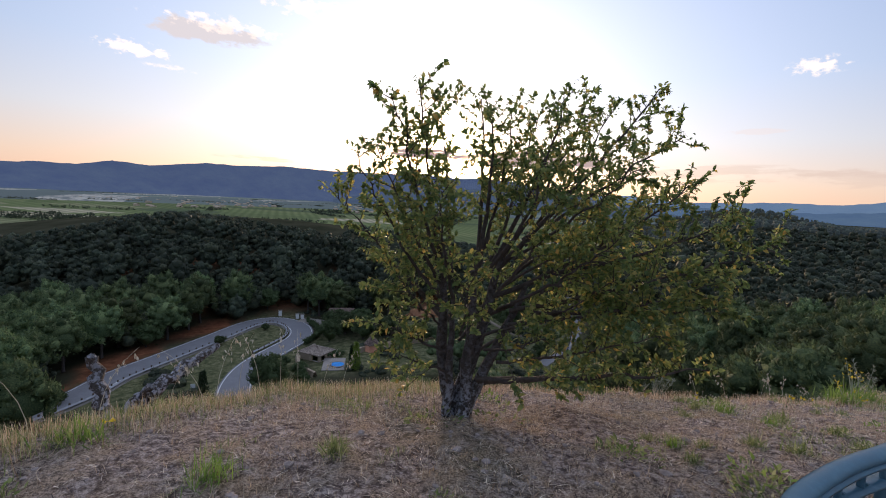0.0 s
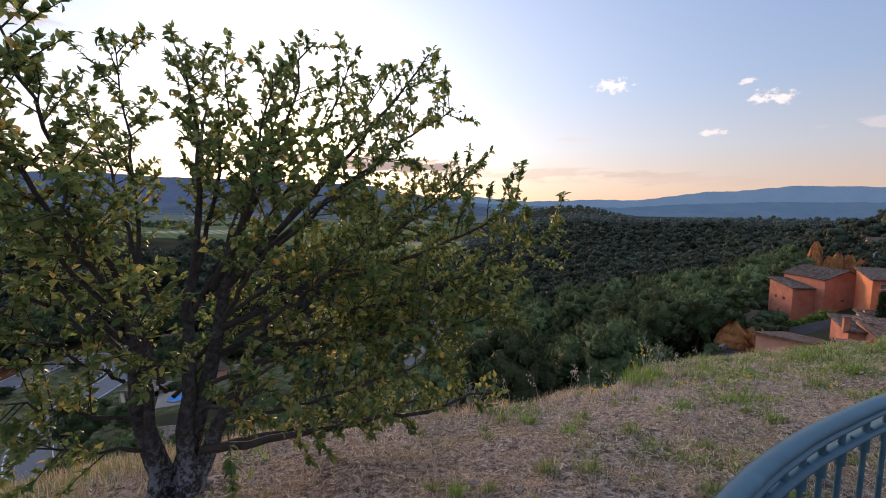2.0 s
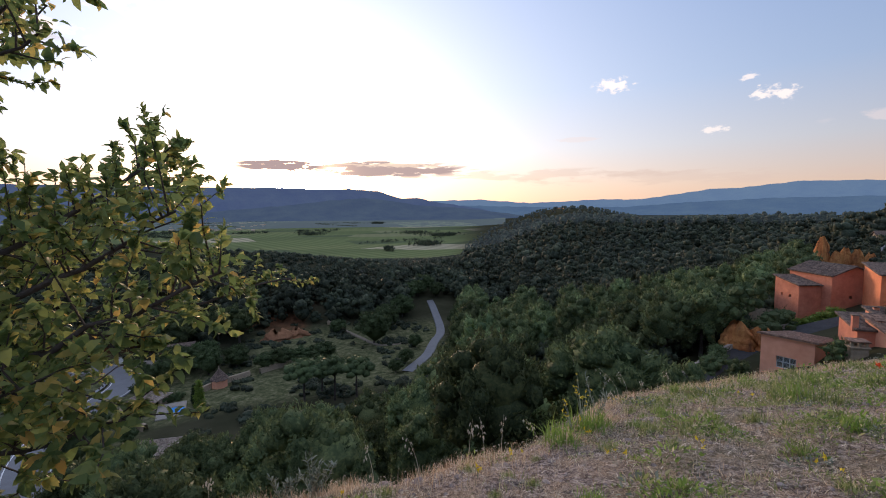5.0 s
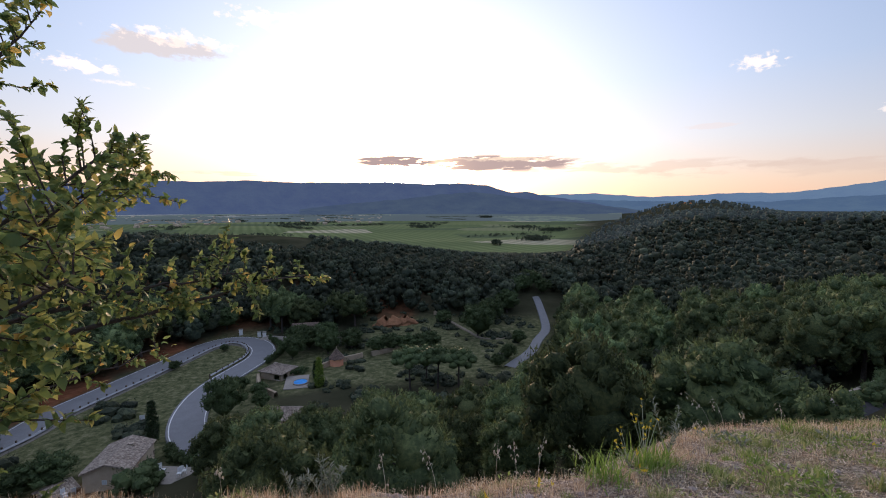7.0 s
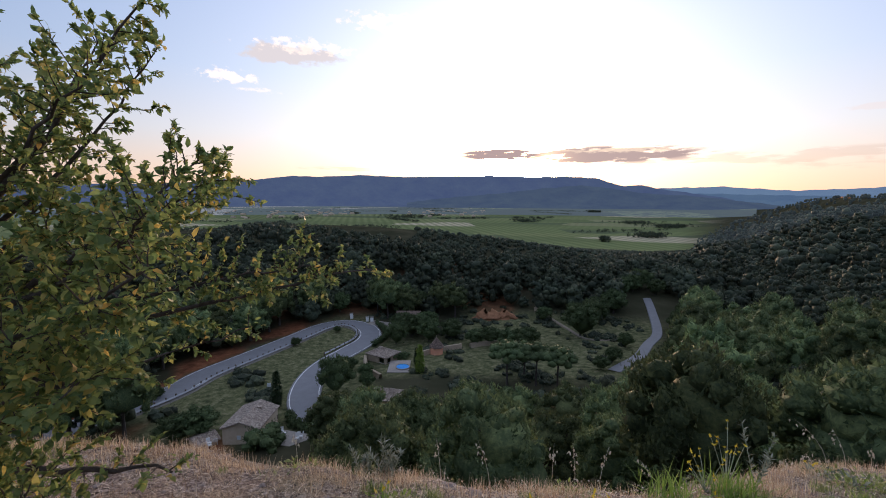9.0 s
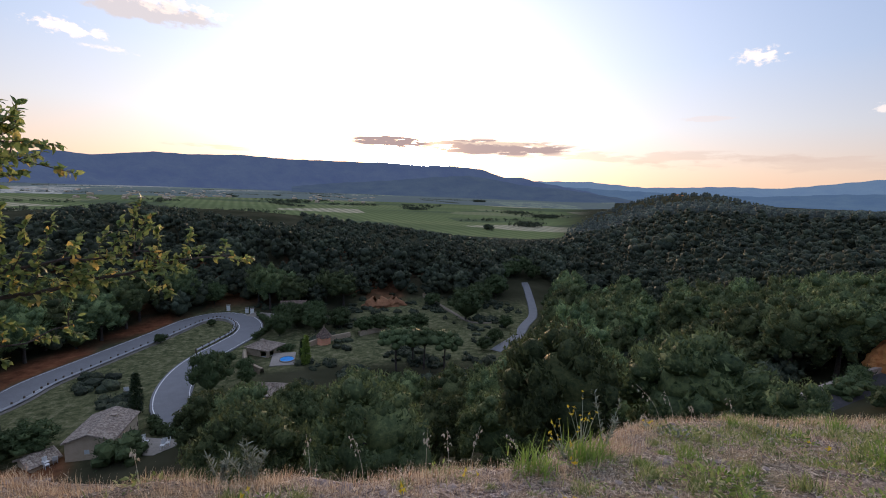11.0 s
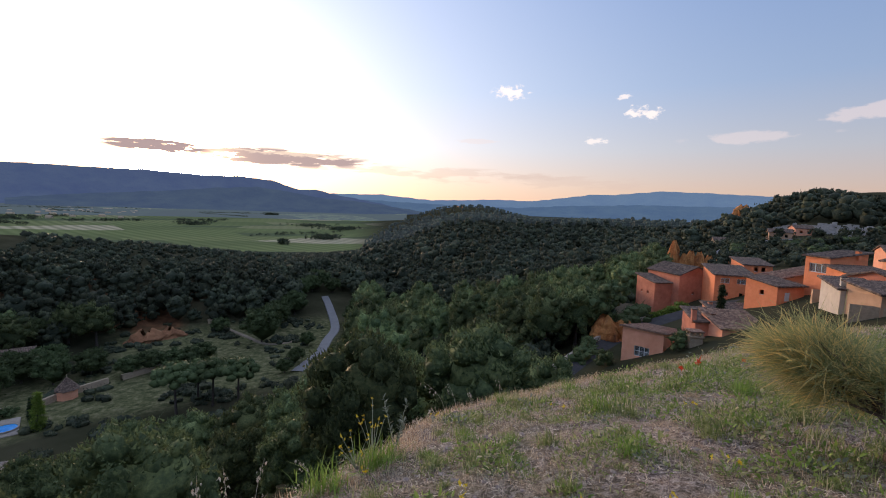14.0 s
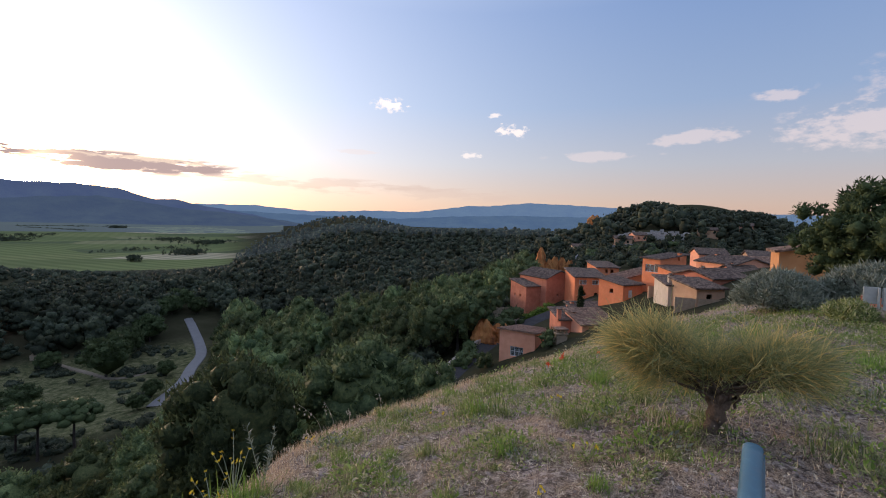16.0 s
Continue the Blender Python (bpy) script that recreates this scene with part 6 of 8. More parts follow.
def make_pool():
    m, t = material("pool_water")
    c = ramp(t, noise_tex(t, 1.5, 3, 0.5, position(t)), [(0.3, (0.0, 0.20, 0.62)), (0.7, (0.02, 0.32, 0.80))])
    finish(t, principled(t, c, 0.35, 0, bump(t, noise_tex(t, 3.0, 3, 0.5, position(t)), 0.1, 0.02), 0.08))
    x, y = -18.5, 86.2
    g = ground_at(x, y)
    terr = box_mesh("pool_terrace", 4.4, 6.6, 0.7, GRAVEL, 0.05)
    ob = new("pool_terrace", terr)
    ob.matrix_basis = pose(x - 0.6, y + 0.6, g - 0.5, 0, 0, 10)
    tagged(ob, "pale paved terrace round the swimming pool", "terrace", kind="structure")
    pool = thing("swimming_pool", pose(x, y, g + 0.3, 0, 0, 12), "small bright blue kidney-shaped swimming pool", "pool")
    n = 28
    ring = [(1.3 * math.cos(a) + 0.28 * math.cos(2 * a), 1.25 * math.sin(a) + 0.28 * math.sin(2 * a)) for a in (2 * math.pi * k / n for k in range(n))]
    v = [(a, b, 0.05) for a, b in ring] + [(0, 0, 0.05)]
    part("water", mesh_of("water", v, [(k, (k + 1) % n, n) for k in range(n)], m, True), pool)
    v = [(a * s, b * s, z) for s, z in ((1.0, 0.04), (1.0, 0.12), (1.13, 0.12), (1.13, -0.1)) for a, b in ring]
    part("coping", mesh_of("coping", v, [(r * n + k, r * n + (k + 1) % n, (r + 1) * n + (k + 1) % n, (r + 1) * n + k) for r in range(3) for k in range(n)], GRAVEL), pool)


make_pool()
for line, label in (([(-8.0, 101), (-13.6, 97), (-17, 93)], "low dry-stone wall running to the hut"), ([(-6, 101.5), (-2, 104), (3, 105)], "low dry-stone wall across the meadow"), ([(-27.5, 90), (-25, 84), (-21, 80)], "low garden wall beside the pool")):
    tagged(new("stone_wall", ribbon("stone_wall", road_profile(spline(line, 1.0)), -0.25, 0.25, 0.8, STONE, 1.4)), label, "wall", kind="structure")
patio = new("patio", box_mesh("patio", 5.2, 3.6, 0.5, GRAVEL, 0.05))
patio.matrix_basis = pose(-26.8, 56.2, ground_at(-26.8, 56.2) - 0.32, 0, 0, -8)
tagged(patio, "pale paved patio beside the villa", "patio", kind="structure")


def make_chair(x, y, turn):
    white = CHALK
    ob = thing("garden_chair", pose(x, y, ground_at(x, y) + 0.3, 0, 0, turn), "white plastic garden chair on the patio", "chair", "garden chairs")
    part("seat", box_mesh("seat", 0.5, 0.5, 0.05, white, 0.01), ob, m=pose(0, 0, 0.42))
    part("backrest", box_mesh("backrest", 0.5, 0.05, 0.55, white, 0.01), ob, m=pose(0, 0.24, 0.45, -10))
    for i in (-0.2, 0.2):
        for j in (-0.2, 0.2):
            part("leg", box_mesh("leg", 0.05, 0.05, 0.42, white), ob, m=pose(i, j, 0))


for x, y, a in ((-28.4, 57.0, 30), (-27.8, 56.6, 100), (-25.4, 56.4, 200), (-24.9, 55.9, 300), (-25.2, 55.3, 10), (-36.9, 53.0, 60), (-36.4, 52.4, 150), (-36.2, 53.4, 220)):
    make_chair(x, y, a)


# ---- cypresses, hedges and the fresh green poplar ----
def make_spire(name, x, y, h, r, mat, label, seed, ztop=None):
    rng = np.random.RandomState(seed)
    g = ground_at(x, y)
    ob = thing(name, pose(x, y, g), label, "tree")
    v, f = tube([(0, 0, -0.3), (0, 0, h * 0.5), (0, 0, h * 0.95)], [0.12, 0.08, 0.02], 6)
    part("trunk", mesh_of("trunk", v, f, BARK, True), ob)
    n = 110
    u = rng.uniform(0.03, 0.97, n)
    a = rng.uniform(0, 6.28, n)
    rad = r * np.sqrt(np.clip(1 - u, 0, 1)) * (0.55 + 0.45 * np.minimum(1, u * 6)) * 0.75
    cs = np.stack([rad * np.cos(a), rad * np.sin(a), u * h], 1)
    v, f = tufts(rng, cs, np.full(n, r * 0.38), 34, 0.3, 0.06, 0.9)
    part("crown", mesh_of("crown", v, f, mat), ob)


CYPRESS = leafy("cypress_leaves", [(0.0, (0.018, 0.034, 0.016)), (0.5, (0.03, 0.05, 0.02)), (1.0, (0.05, 0.075, 0.028))], 0.15, 0.0)
FRESH = leafy("fresh_leaves", [(0.0, (0.10, 0.17, 0.03)), (0.5, (0.16, 0.24, 0.045)), (1.0, (0.24, 0.30, 0.06))], 0.4, 0.0)
make_spire("cypress", -34.1, 65.6, 6.2, 0.95, CYPRESS, "slender dark green cypress beside the villa", 91)
make_spire("cypress", 71.3, 35.3, 4.6, 0.55, CYPRESS, "slender dark cypress between the village roofs", 92)
make_spire("poplar", -14.2, 84.0, 5.5, 1.0, FRESH, "bright green young poplar below the hut", 93)
make_spire("cypress", -15.8, 88.5, 3.6, 0.6, CYPRESS, "small dark cypress by the pool", 94)


def make_hedge(line, h, w, mat, label, seed, lift=0.0):
    rng = np.random.RandomState(seed)
    pts = spline(line, 0.5)
    xs, ys = np.array([p.x for p in pts]), np.array([p.y for p in pts])
    z = land(xs, ys) + lift
    cs = np.concatenate([np.stack([xs + rng.normal(0, w * 0.3, len(xs)), ys + rng.normal(0, w * 0.3, len(xs)), z + rng.uniform(0.2, h - 0.2, len(xs))], 1) for k in range(4)])
    rs = rng.uniform(0.35, 0.6, len(cs)) * w
    v, f = both_kinds(puffs(rng, cs, rs * 0.7, ICO_ROUGH), tufts(rng, cs, rs, 30, 0.28, 0.08, 0.4))
    ob = new("hedge", mesh_of("hedge", v, f, mat))
    tagged(ob, label, "hedge")


make_hedge([(-28.6, 99), (-27.6, 105), (-29.5, 111.5), (-33.5, 117)], 1.3, 0.9, OAK, "clipped dark hedge along the outer bend", 101)
make_hedge([(-30.5, 63), (-28.5, 60.4), (-25.5, 58.8)], 1.4, 1.0, OAK, "dark hedge between the road and the patio", 102)
make_hedge([(-25, 91), (-21, 91), (-19, 93)], 1.2, 1.0, OAK, "green shrubs beside the pool house", 103)
make_hedge([(63.4, 50.6), (64.6, 49.4), (66.2, 48.0)], 4.6, 2.2, OAK, "leafy bush on top of the ochre outcrop", 104, -13.6 - ground_at(64.6, 49.2))
make_hedge([(53.5, 44.8), (57, 47.0), (61, 49.6)], 2.2, 1.8, OAK, "dark shrubs along the outer side of the lane", 113)
make_hedge([(68, 48.6), (72, 49.4), (76, 51)], 3.4, 2.6, OAK, "dark shrubs on the bank above the lane", 105)
make_hedge([(51.5, 39.6), (53, 40.6)], 1.6, 1.4, OAK, "round bush at the corner of the salmon house", 106, 0.5)
make_hedge([(54.6, 31.4), (56.5, 31.8)], 2.0, 1.4, OAK, "green bushes below the salmon house", 107, 0.3)
make_hedge([(76, 50), (79, 47.6), (82, 46.6)], 1.6, 1.2, FRESH, "yellow-green shrubs before the orange house", 108)
make_hedge([(-30.5, 52.5), (-29, 55.5), (-28, 52.8)], 2.2, 2.2, OAK, "dark purple-brown shrubs below the villa", 109)


# ---- the railing ----
def make_railing():
    m, t = material("blue_green_paint")
    p = position(t)
    wear = noise_tex(t, 14, 8, 0.7, p)
    c = ramp(t, wear, [(0.3, (0.030, 0.085, 0.125)), (0.55, (0.045, 0.125, 0.175)), (0.68, (0.08, 0.17, 0.22)), (0.76, (0.16, 0.09, 0.07))])
    finish(t, principled(t, c, ramp(t, wear, [(0.3, (0.28, 0.28, 0.28)), (0.75, (0.6, 0.6, 0.6))]), 0.0, bump(t, wear, 0.15, 0.004), 0.5))
    line = spline([(0.42, -0.4), (0.5, 0.3), (0.68, 0.78), (0.93, 1.05), (1.22, 1.23), (1.47, 1.34), (1.74, 1.46), (2.04, 1.575), (2.37, 1.665), (2.65, 1.72), (3.0, 1.775), (3.6, 1.84), (4.5, 1.96), (5.3, 2.09), (5.92, 2.18)], 0.06)
    z = 0.885
    ob = thing("railing", pose(0, 0, 0), "curved blue-green painted metal railing with round posts", "railing")

    def sweep(name, prof, upto=None, lift=0.0):
        verts, faces, n = [], [], len(prof)
        pts = line[:upto]
        for i, q in enumerate(pts):
            d = (pts[min(i + 1, len(pts) - 1)] - pts[max(i - 1, 0)]).normalized()
            r = Vector((d.y, -d.x, 0))
            for a, b in prof:
                verts.append(tuple(Vector((q.x, q.y, z + lift)) + r * a + Vector((0, 0, b))))
        for i in range(len(pts) - 1):
            for k in range(n):
                faces.append((i * n + k, i * n + (k + 1) % n, (i + 1) * n + (k + 1) % n, (i + 1) * n + k))
        o = len(pts) * n - n
        faces.append((0, n - 1, n - 2, n - 2))
        me = mesh_of(name, verts, faces[:-1], m, True)
        bm = bmesh.new()
        bm.from_mesh(me)
        bm.verts.ensure_lookup_table()
        bm.faces.new([bm.verts[k] for k in range(n)])
        bm.faces.new([bm.verts[o + k] for k in range(n - 1, -1, -1)])
        bm.to_mesh(me)
        bm.free()
        return part(name, me, ob)

    oval = [(0.029 * math.cos(a), -0.018 + 0.018 * math.sin(a)) for a in (2 * math.pi * k / 14 for k in range(14))]
    sweep("top_rail", oval)
    sweep("under_rail", [(-0.022, -0.008), (0.034, -0.008), (0.034, 0.0), (-0.022, 0.0)], lift=-0.032)
    flat = [(-0.028, 0.0), (0.028, 0.0), (0.028, 0.008), (-0.028, 0.008)]
    sweep("upper_bar", flat, lift=-0.115)
    sweep("lower_bar", flat, lift=-0.80)
    bolt = box_mesh("bolt", 0.016, 0.016, 0.007, m, 0.004)

    def round_bar(name, r, h, sides=10):
        v, f = tube([(0, 0, 0), (0, 0, h * 0.5), (0, 0, h)], [r, r, r], sides)
        return mesh_of(name, v, f, m, True)

    spacer, baluster, collar, post = round_bar("spacer", 0.011, 0.078), round_bar("baluster", 0.009, 0.69), round_bar("collar", 0.016, 0.05), round_bar("post", 0.022, 1.25)
    length, last, k = 0.0, 0.0, 0
    for a, b in zip(line, line[1:]):
        length += (b - a).length
        if length - last < 0.125:
            continue
        last = length
        k += 1
        turn = math.degrees(math.atan2(b.y - a.y, b.x - a.x))
        if k % 12 == 6:
            part("post", post, ob, m=pose(b.x, b.y, z - 1.27))
        part("spacer", spacer, ob, m=pose(b.x, b.y, z - 0.108))
        bar = part("baluster", baluster, ob, m=pose(b.x, b.y, z - 0.80))
        part("collar", collar, bar, m=pose(0, 0, 0.62))
        mid = a.lerp(b, 0.2)
        part("bolt", bolt, ob, m=pose(mid.x - 0.05 * math.cos(radians(turn)), mid.y - 0.05 * math.sin(radians(turn)), z - 0.107, 0, 0, turn))


make_railing()


# ---- what grows on the hilltop ----
STRAW = leafy("dry_straw", [(0.0, (0.26, 0.16, 0.10)), (0.35, (0.52, 0.36, 0.23)), (0.7, (0.74, 0.57, 0.38)), (1.0, (0.86, 0.74, 0.55))], 0.3, 0.0, 0.7)
GREEN = leafy("green_weeds", [(0.0, (0.11, 0.155, 0.05)), (0.5, (0.245, 0.29, 0.10)), (0.86, (0.40, 0.42, 0.18)), (1.0, (0.66, 0.58, 0.39))], 0.45, 0.0, 0.6)
BRIGHT = leafy("fresh_grass", [(0.0, (0.11, 0.19, 0.04)), (0.5, (0.21, 0.33, 0.065)), (1.0, (0.35, 0.46, 0.12))], 0.45, 0.2, 0.55)
SILVER = leafy("silver_leaves", [(0.0, (0.12, 0.145, 0.105)), (0.5, (0.21, 0.24, 0.185)), (1.0, (0.36, 0.38, 0.31))], 0.25, 0.2, 0.7)
BROOM = leafy("broom_stems", [(0.0, (0.20, 0.24, 0.11)), (0.5, (0.38, 0.39, 0.18)), (0.80, (0.62, 0.50, 0.21)), (1.0, (0.88, 0.62, 0.22))], 0.5, 0.0, 0.65)
LITTER = leafy("straw_litter", [(0.0, (0.04, 0.03, 0.026)), (0.4, (0.13, 0.095, 0.08)), (0.6, (0.52, 0.40, 0.31)), (1.0, (0.90, 0.80, 0.66))], 0.1, 0.0, 0.7)
OATS = plain("pale_seed_heads", (0.52, 0.44, 0.32), (0.74, 0.66, 0.52), 60, 0.8)
PETAL_Y = plain("yellow_petals", (0.75, 0.52, 0.03), (0.90, 0.70, 0.06), 60, 0.6)
PETAL_R = plain("poppy_petals", (0.70, 0.06, 0.02), (0.85, 0.12, 0.04), 60, 0.6)
CLOD = plain("grey_brown_soil", (0.13, 0.10, 0.09), (0.46, 0.39, 0.36), 22, 0.95, bumps=0.6)
WEED = plain("grey_green_stalk", (0.22, 0.26, 0.18), (0.42, 0.44, 0.32), 40, 0.8)


def on_top(x, y):
    return (y < np.interp(x, EDGE_X, EDGE_Y) + 0.55) & (y > 1.2)


def blades(rng, x, y, z, length, width, lean, flat=0.0):
    """Single grass blades: bent strips of three triangles."""
    n = len(x)
    a = rng.uniform(0, 6.28, n)
    tilt = np.abs(rng.normal(0, lean, n)) + flat
    d = np.stack([np.cos(a) * np.sin(tilt), np.sin(a) * np.sin(tilt), np.cos(tilt)], 1)
    side = np.stack([-np.sin(a), np.cos(a), 0 * a], 1)
    spin = rng.uniform(-1, 1, (n, 1))
    side = side * (1 - 0.4 * np.abs(spin)) + np.stack([np.cos(a), np.sin(a), 0 * a], 1) * spin * 0.5
    l = (length * rng.uniform(0.5, 1.3, n))[:, None]
    w = (width * rng.uniform(0.6, 1.3, n))[:, None]
    p = np.stack([x, y, z - 0.008], 1)
    mid = p + d * l * 0.55
    tip = p + d * l * 0.98
    tip[:, :2] += d[:, :2] * l * 0.3
    tip[:, 2] -= (l[:, 0] * 0.18) * np.sin(tilt)
    v = np.stack([p - side * w, p + side * w, mid + side * w * 0.7, mid - side * w * 0.7, tip], 1).reshape(-1, 3)
    o = (np.arange(n) * 5)[:, None]
    f = np.concatenate([o + np.array([[0, 1, 2]]), o + np.array([[0, 2, 3]]), o + np.array([[3, 2, 4]])], 0)
    return v, f


def scatter(rng, n, x0, x1, y0, y1):
    x, y = rng.uniform(x0, x1, n), rng.uniform(y0, y1, n)
    keep = on_top(x, y)
    return x[keep], y[keep]


def make_grass():
    rng = np.random.RandomState(77)
    # short dry straw, thick near the railing and thinner far along the hill
    x1, y1 = scatter(rng, 110000, -4.2, 8.5, 1.4, 7.6)
    x2, y2 = scatter(rng, 26000, 8.0, 19, 0.5, 7.6)
    x, y = np.concatenate([x1, x2]), np.concatenate([y1, y2])
    keep = waves(x, y, 0.9, 31) + 0.6 * waves(x, y, 0.3, 36) + rng.normal(0, 0.5, len(x)) > -0.15
    x, y = x[keep], y[keep]
    v, f = blades(rng, x, y, land(x, y), 0.06 * np.where(x > 8, 1.4, 1), 0.0021 * np.where(x > 8, 1.7, 1), 0.8, 0.3)
    tagged(new("dry_grass", mesh_of("dry_grass", v, f, STRAW)), "short dry straw-coloured grass on the hilltop soil", "grass", kind="stuff")
    # green weeds in patches, thicker to the right
    x1, y1 = scatter(rng, 60000, -4.2, 8.5, 1.4, 7.4)
    x2, y2 = scatter(rng, 52000, 7.5, 19, 0.5, 7.4)
    x, y = np.concatenate([x1, x2]), np.concatenate([y1, y2])
    keep = 1.6 * waves(x, y, 0.8, 35) + 1.4 * waves(x, y, 1.6, 32) + 0.9 * waves(x, y, 0.4, 33) + 0.2 * (x - 4.2) * (x < 8) * (x > 0) + 0.9 * (x >= 8) + rng.normal(0, 0.2, len(x)) > np.where(x < 8, 1.7, 1.35)
    x, y = x[keep], y[keep]
    v, f = blades(rng, x, y, land(x, y), 0.085 * np.where(x > 8, 1.5, 1), 0.0034 * np.where(x > 8, 1.5, 1), 0.75)
    tagged(new("green_weeds", mesh_of("green_weeds", v, f, GREEN)), "patchy low green weeds among the dry grass", "weeds", kind="stuff")
    # flat litter of broken straw
    x1, y1 = scatter(rng, 60000, -3.5, 9, 1.4, 7.6)
    x2, y2 = scatter(rng, 16000, 9, 18, 0.5, 7.6)
    x, y = np.concatenate([x1, x2]), np.concatenate([y1, y2])
    keep = waves(x, y, 0.7, 41) + rng.normal(0, 0.5, len(x)) > -0.3
    x, y = x[keep], y[keep]
    v, f = blades(rng, x, y, land(x, y) + 0.012, 0.055 * np.where(x > 9, 1.5, 1), 0.0032 * np.where(x > 9, 1.6, 1), 0.2, 1.3)
    tagged(new("straw_litter", mesh_of("straw_litter", v, f, LITTER)), "flat litter of broken pale straw on the soil", "litter", kind="stuff")
    # orange-tan fringe along the brink
    x = rng.uniform(-3.5, 17, 30000)
    y = np.interp(x, EDGE_X, EDGE_Y) + rng.normal(0.02, 0.22, len(x))
    keep = waves(x, y, 1.1, 34) + rng.normal(0, 0.3, len(x)) > -0.25
    x, y = x[keep], y[keep]
    v, f = blades(rng, x, y, land(x, y), 0.12, 0.002, 0.55)
    tagged(new("brink_grass", mesh_of("brink_grass", v, f, STRAW)), "tan dry grass fringing the brink of the slope", "grass", kind="stuff")
    # tall yellow-green grass at the brink's low end
    x = rng.uniform(-4.0, 0.1, 9000)
    y = np.interp(x, EDGE_X, EDGE_Y) + rng.normal(-0.25, 0.32, len(x))
    v, f = blades(rng, x, y, land(x, y), 0.13, 0.0022, 0.5)
    sl = (rng.random_sample(len(x)) < 0.4).astype(int)
    tagged(new("tall_grass", mesh_of("tall_grass", v, f, [GREEN, STRAW], slots=np.tile(sl, 3))), "tall yellow-green grass at the slope's edge", "grass", kind="stuff")
    # seed heads
    x, y = scatter(rng, 4200, 2.5, 15, 1.5, 7)
    z = land(x, y) + rng.uniform(0.03, 0.12, len(x))
    v, f = tufts(rng, np.stack([x, y, z], 1), np.full(len(x), 0.005), 4, 0.011, 0.006)
    tagged(new("seed_heads", mesh_of("seed_heads", v, f, OATS)), "pale round seed heads over the weeds", "seed heads", kind="stuff")


make_grass()


def make_weed_clumps():
    """Low leafy weeds in clumps, thicker towards the village side."""
    rng = np.random.RandomState(78)
    x1, y1 = scatter(rng, 2300, 1.2, 9.0, 1.5, 7.3)
    x2, y2 = scatter(rng, 2000, 9.0, 16, 0.6, 7.3)
    x3, y3 = scatter(rng, 700, -2.8, 2.4, 1.4, 4.6)
    x, y = np.concatenate([x1, x2, x3]), np.concatenate([y1, y2, y3])
    want = waves(x, y, 1.6, 32) + 0.7 * waves(x, y, 0.6, 45) + 0.22 * np.clip(x - 4.6, -2.5, 4.0) - 0.5 * smooth(0.9, 0.2, np.interp(x, EDGE_X, EDGE_Y) - y)
    keep = want + rng.normal(0, 0.3, len(x)) > 0.75
    x, y = x[keep], y[keep]
    n, per = len(x), 40
    size = np.repeat(rng.gamma(4.0, 0.026, n) * np.where(x > 9, 1.45, 1.0) + 0.03, per)
    tall = np.repeat(rng.uniform(0.35, 1.0, n), per)
    a, r = rng.uniform(0, 6.28, n * per), np.sqrt(rng.random_sample(n * per))
    p = np.stack([np.repeat(x, per) + np.cos(a) * r * size, np.repeat(y, per) + np.sin(a) * r * size, 0 * a], 1)
    p[:, 2] = land(p[:, 0], p[:, 1]) + size * tall * (1 - r ** 2) * rng.random_sample(n * per) * 0.9
    d = np.stack([np.cos(a) * r, np.sin(a) * r, 0.35 + 0.5 * tall], 1) + rng.normal(0, 0.35, (n * per, 3))
    big = np.clip(size / 0.13, 0.6, 1.5)[:, None]
    v, f = leaf_blades(rng, p, d, 0.038 * big, 0.0066 * big)
    slots = np.tile(np.repeat(rng.choice(3, n, p=[0.66, 0.27, 0.07]), per), 4)
    tagged(new("low_weeds", mesh_of("low_weeds", v, f, [GREEN, BRIGHT, SILVER], slots=slots)), "clumps of low leafy green weeds over the soil", "weeds", kind="stuff")
    # clods and small stones, and upright dead stems
    x, y = scatter(rng, 2600, -3.5, 14, 1.3, 7.3)
    cs = np.stack([x, y, land(x, y) + 0.002], 1)
    v, f = puffs(rng, cs, rng.gamma(2.0, 0.006, len(x)) + 0.005, ICO_ROUGH, 0.6)
    tagged(new("clods", mesh_of("clods", v, f, CLOD)), "grey-brown clods and pebbles on the bare soil", "soil", kind="stuff")
    x, y = scatter(rng, 15000, -4, 16, 1.2, 7.4)
    keep = waves(x, y, 1.3, 48) + rng.normal(0, 0.4, len(x)) > 0.1
    x, y = x[keep], y[keep]
    v, f = blades(rng, x, y, land(x, y), 0.15, 0.0016, 0.45)
    tagged(new("dead_stems", mesh_of("dead_stems", v, f, OATS)), "thin pale dead stems standing in the grass", "dry stems", kind="stuff")


make_weed_clumps()


def make_tuft(seed, size, mat, label, n=130):
    rng = np.random.RandomState(seed)
    x, y = rng.normal(0, size * 0.28, n), rng.normal(0, size * 0.28, n)
    v, f = blades(rng, x, y, 0 * x, size * 0.7, 0.0040, 0.85)
    return tagged(new("grass_tuft", mesh_of("grass_tuft", v, f, mat)), label, "grass tuft", "grass tufts")


def plant(src, x, y, s=1.0, turn=0.0, first=False):
    m = Matrix.Translation((x, y, ground_at(x, y))) @ Matrix.Rotation(turn, 4, "Z") @ Matrix.Diagonal((s, s, s, 1))
    if first:
        src.matrix_basis = m
        return src
    c = copy_thing(src, Matrix())
    c.matrix_basis = m
    return c


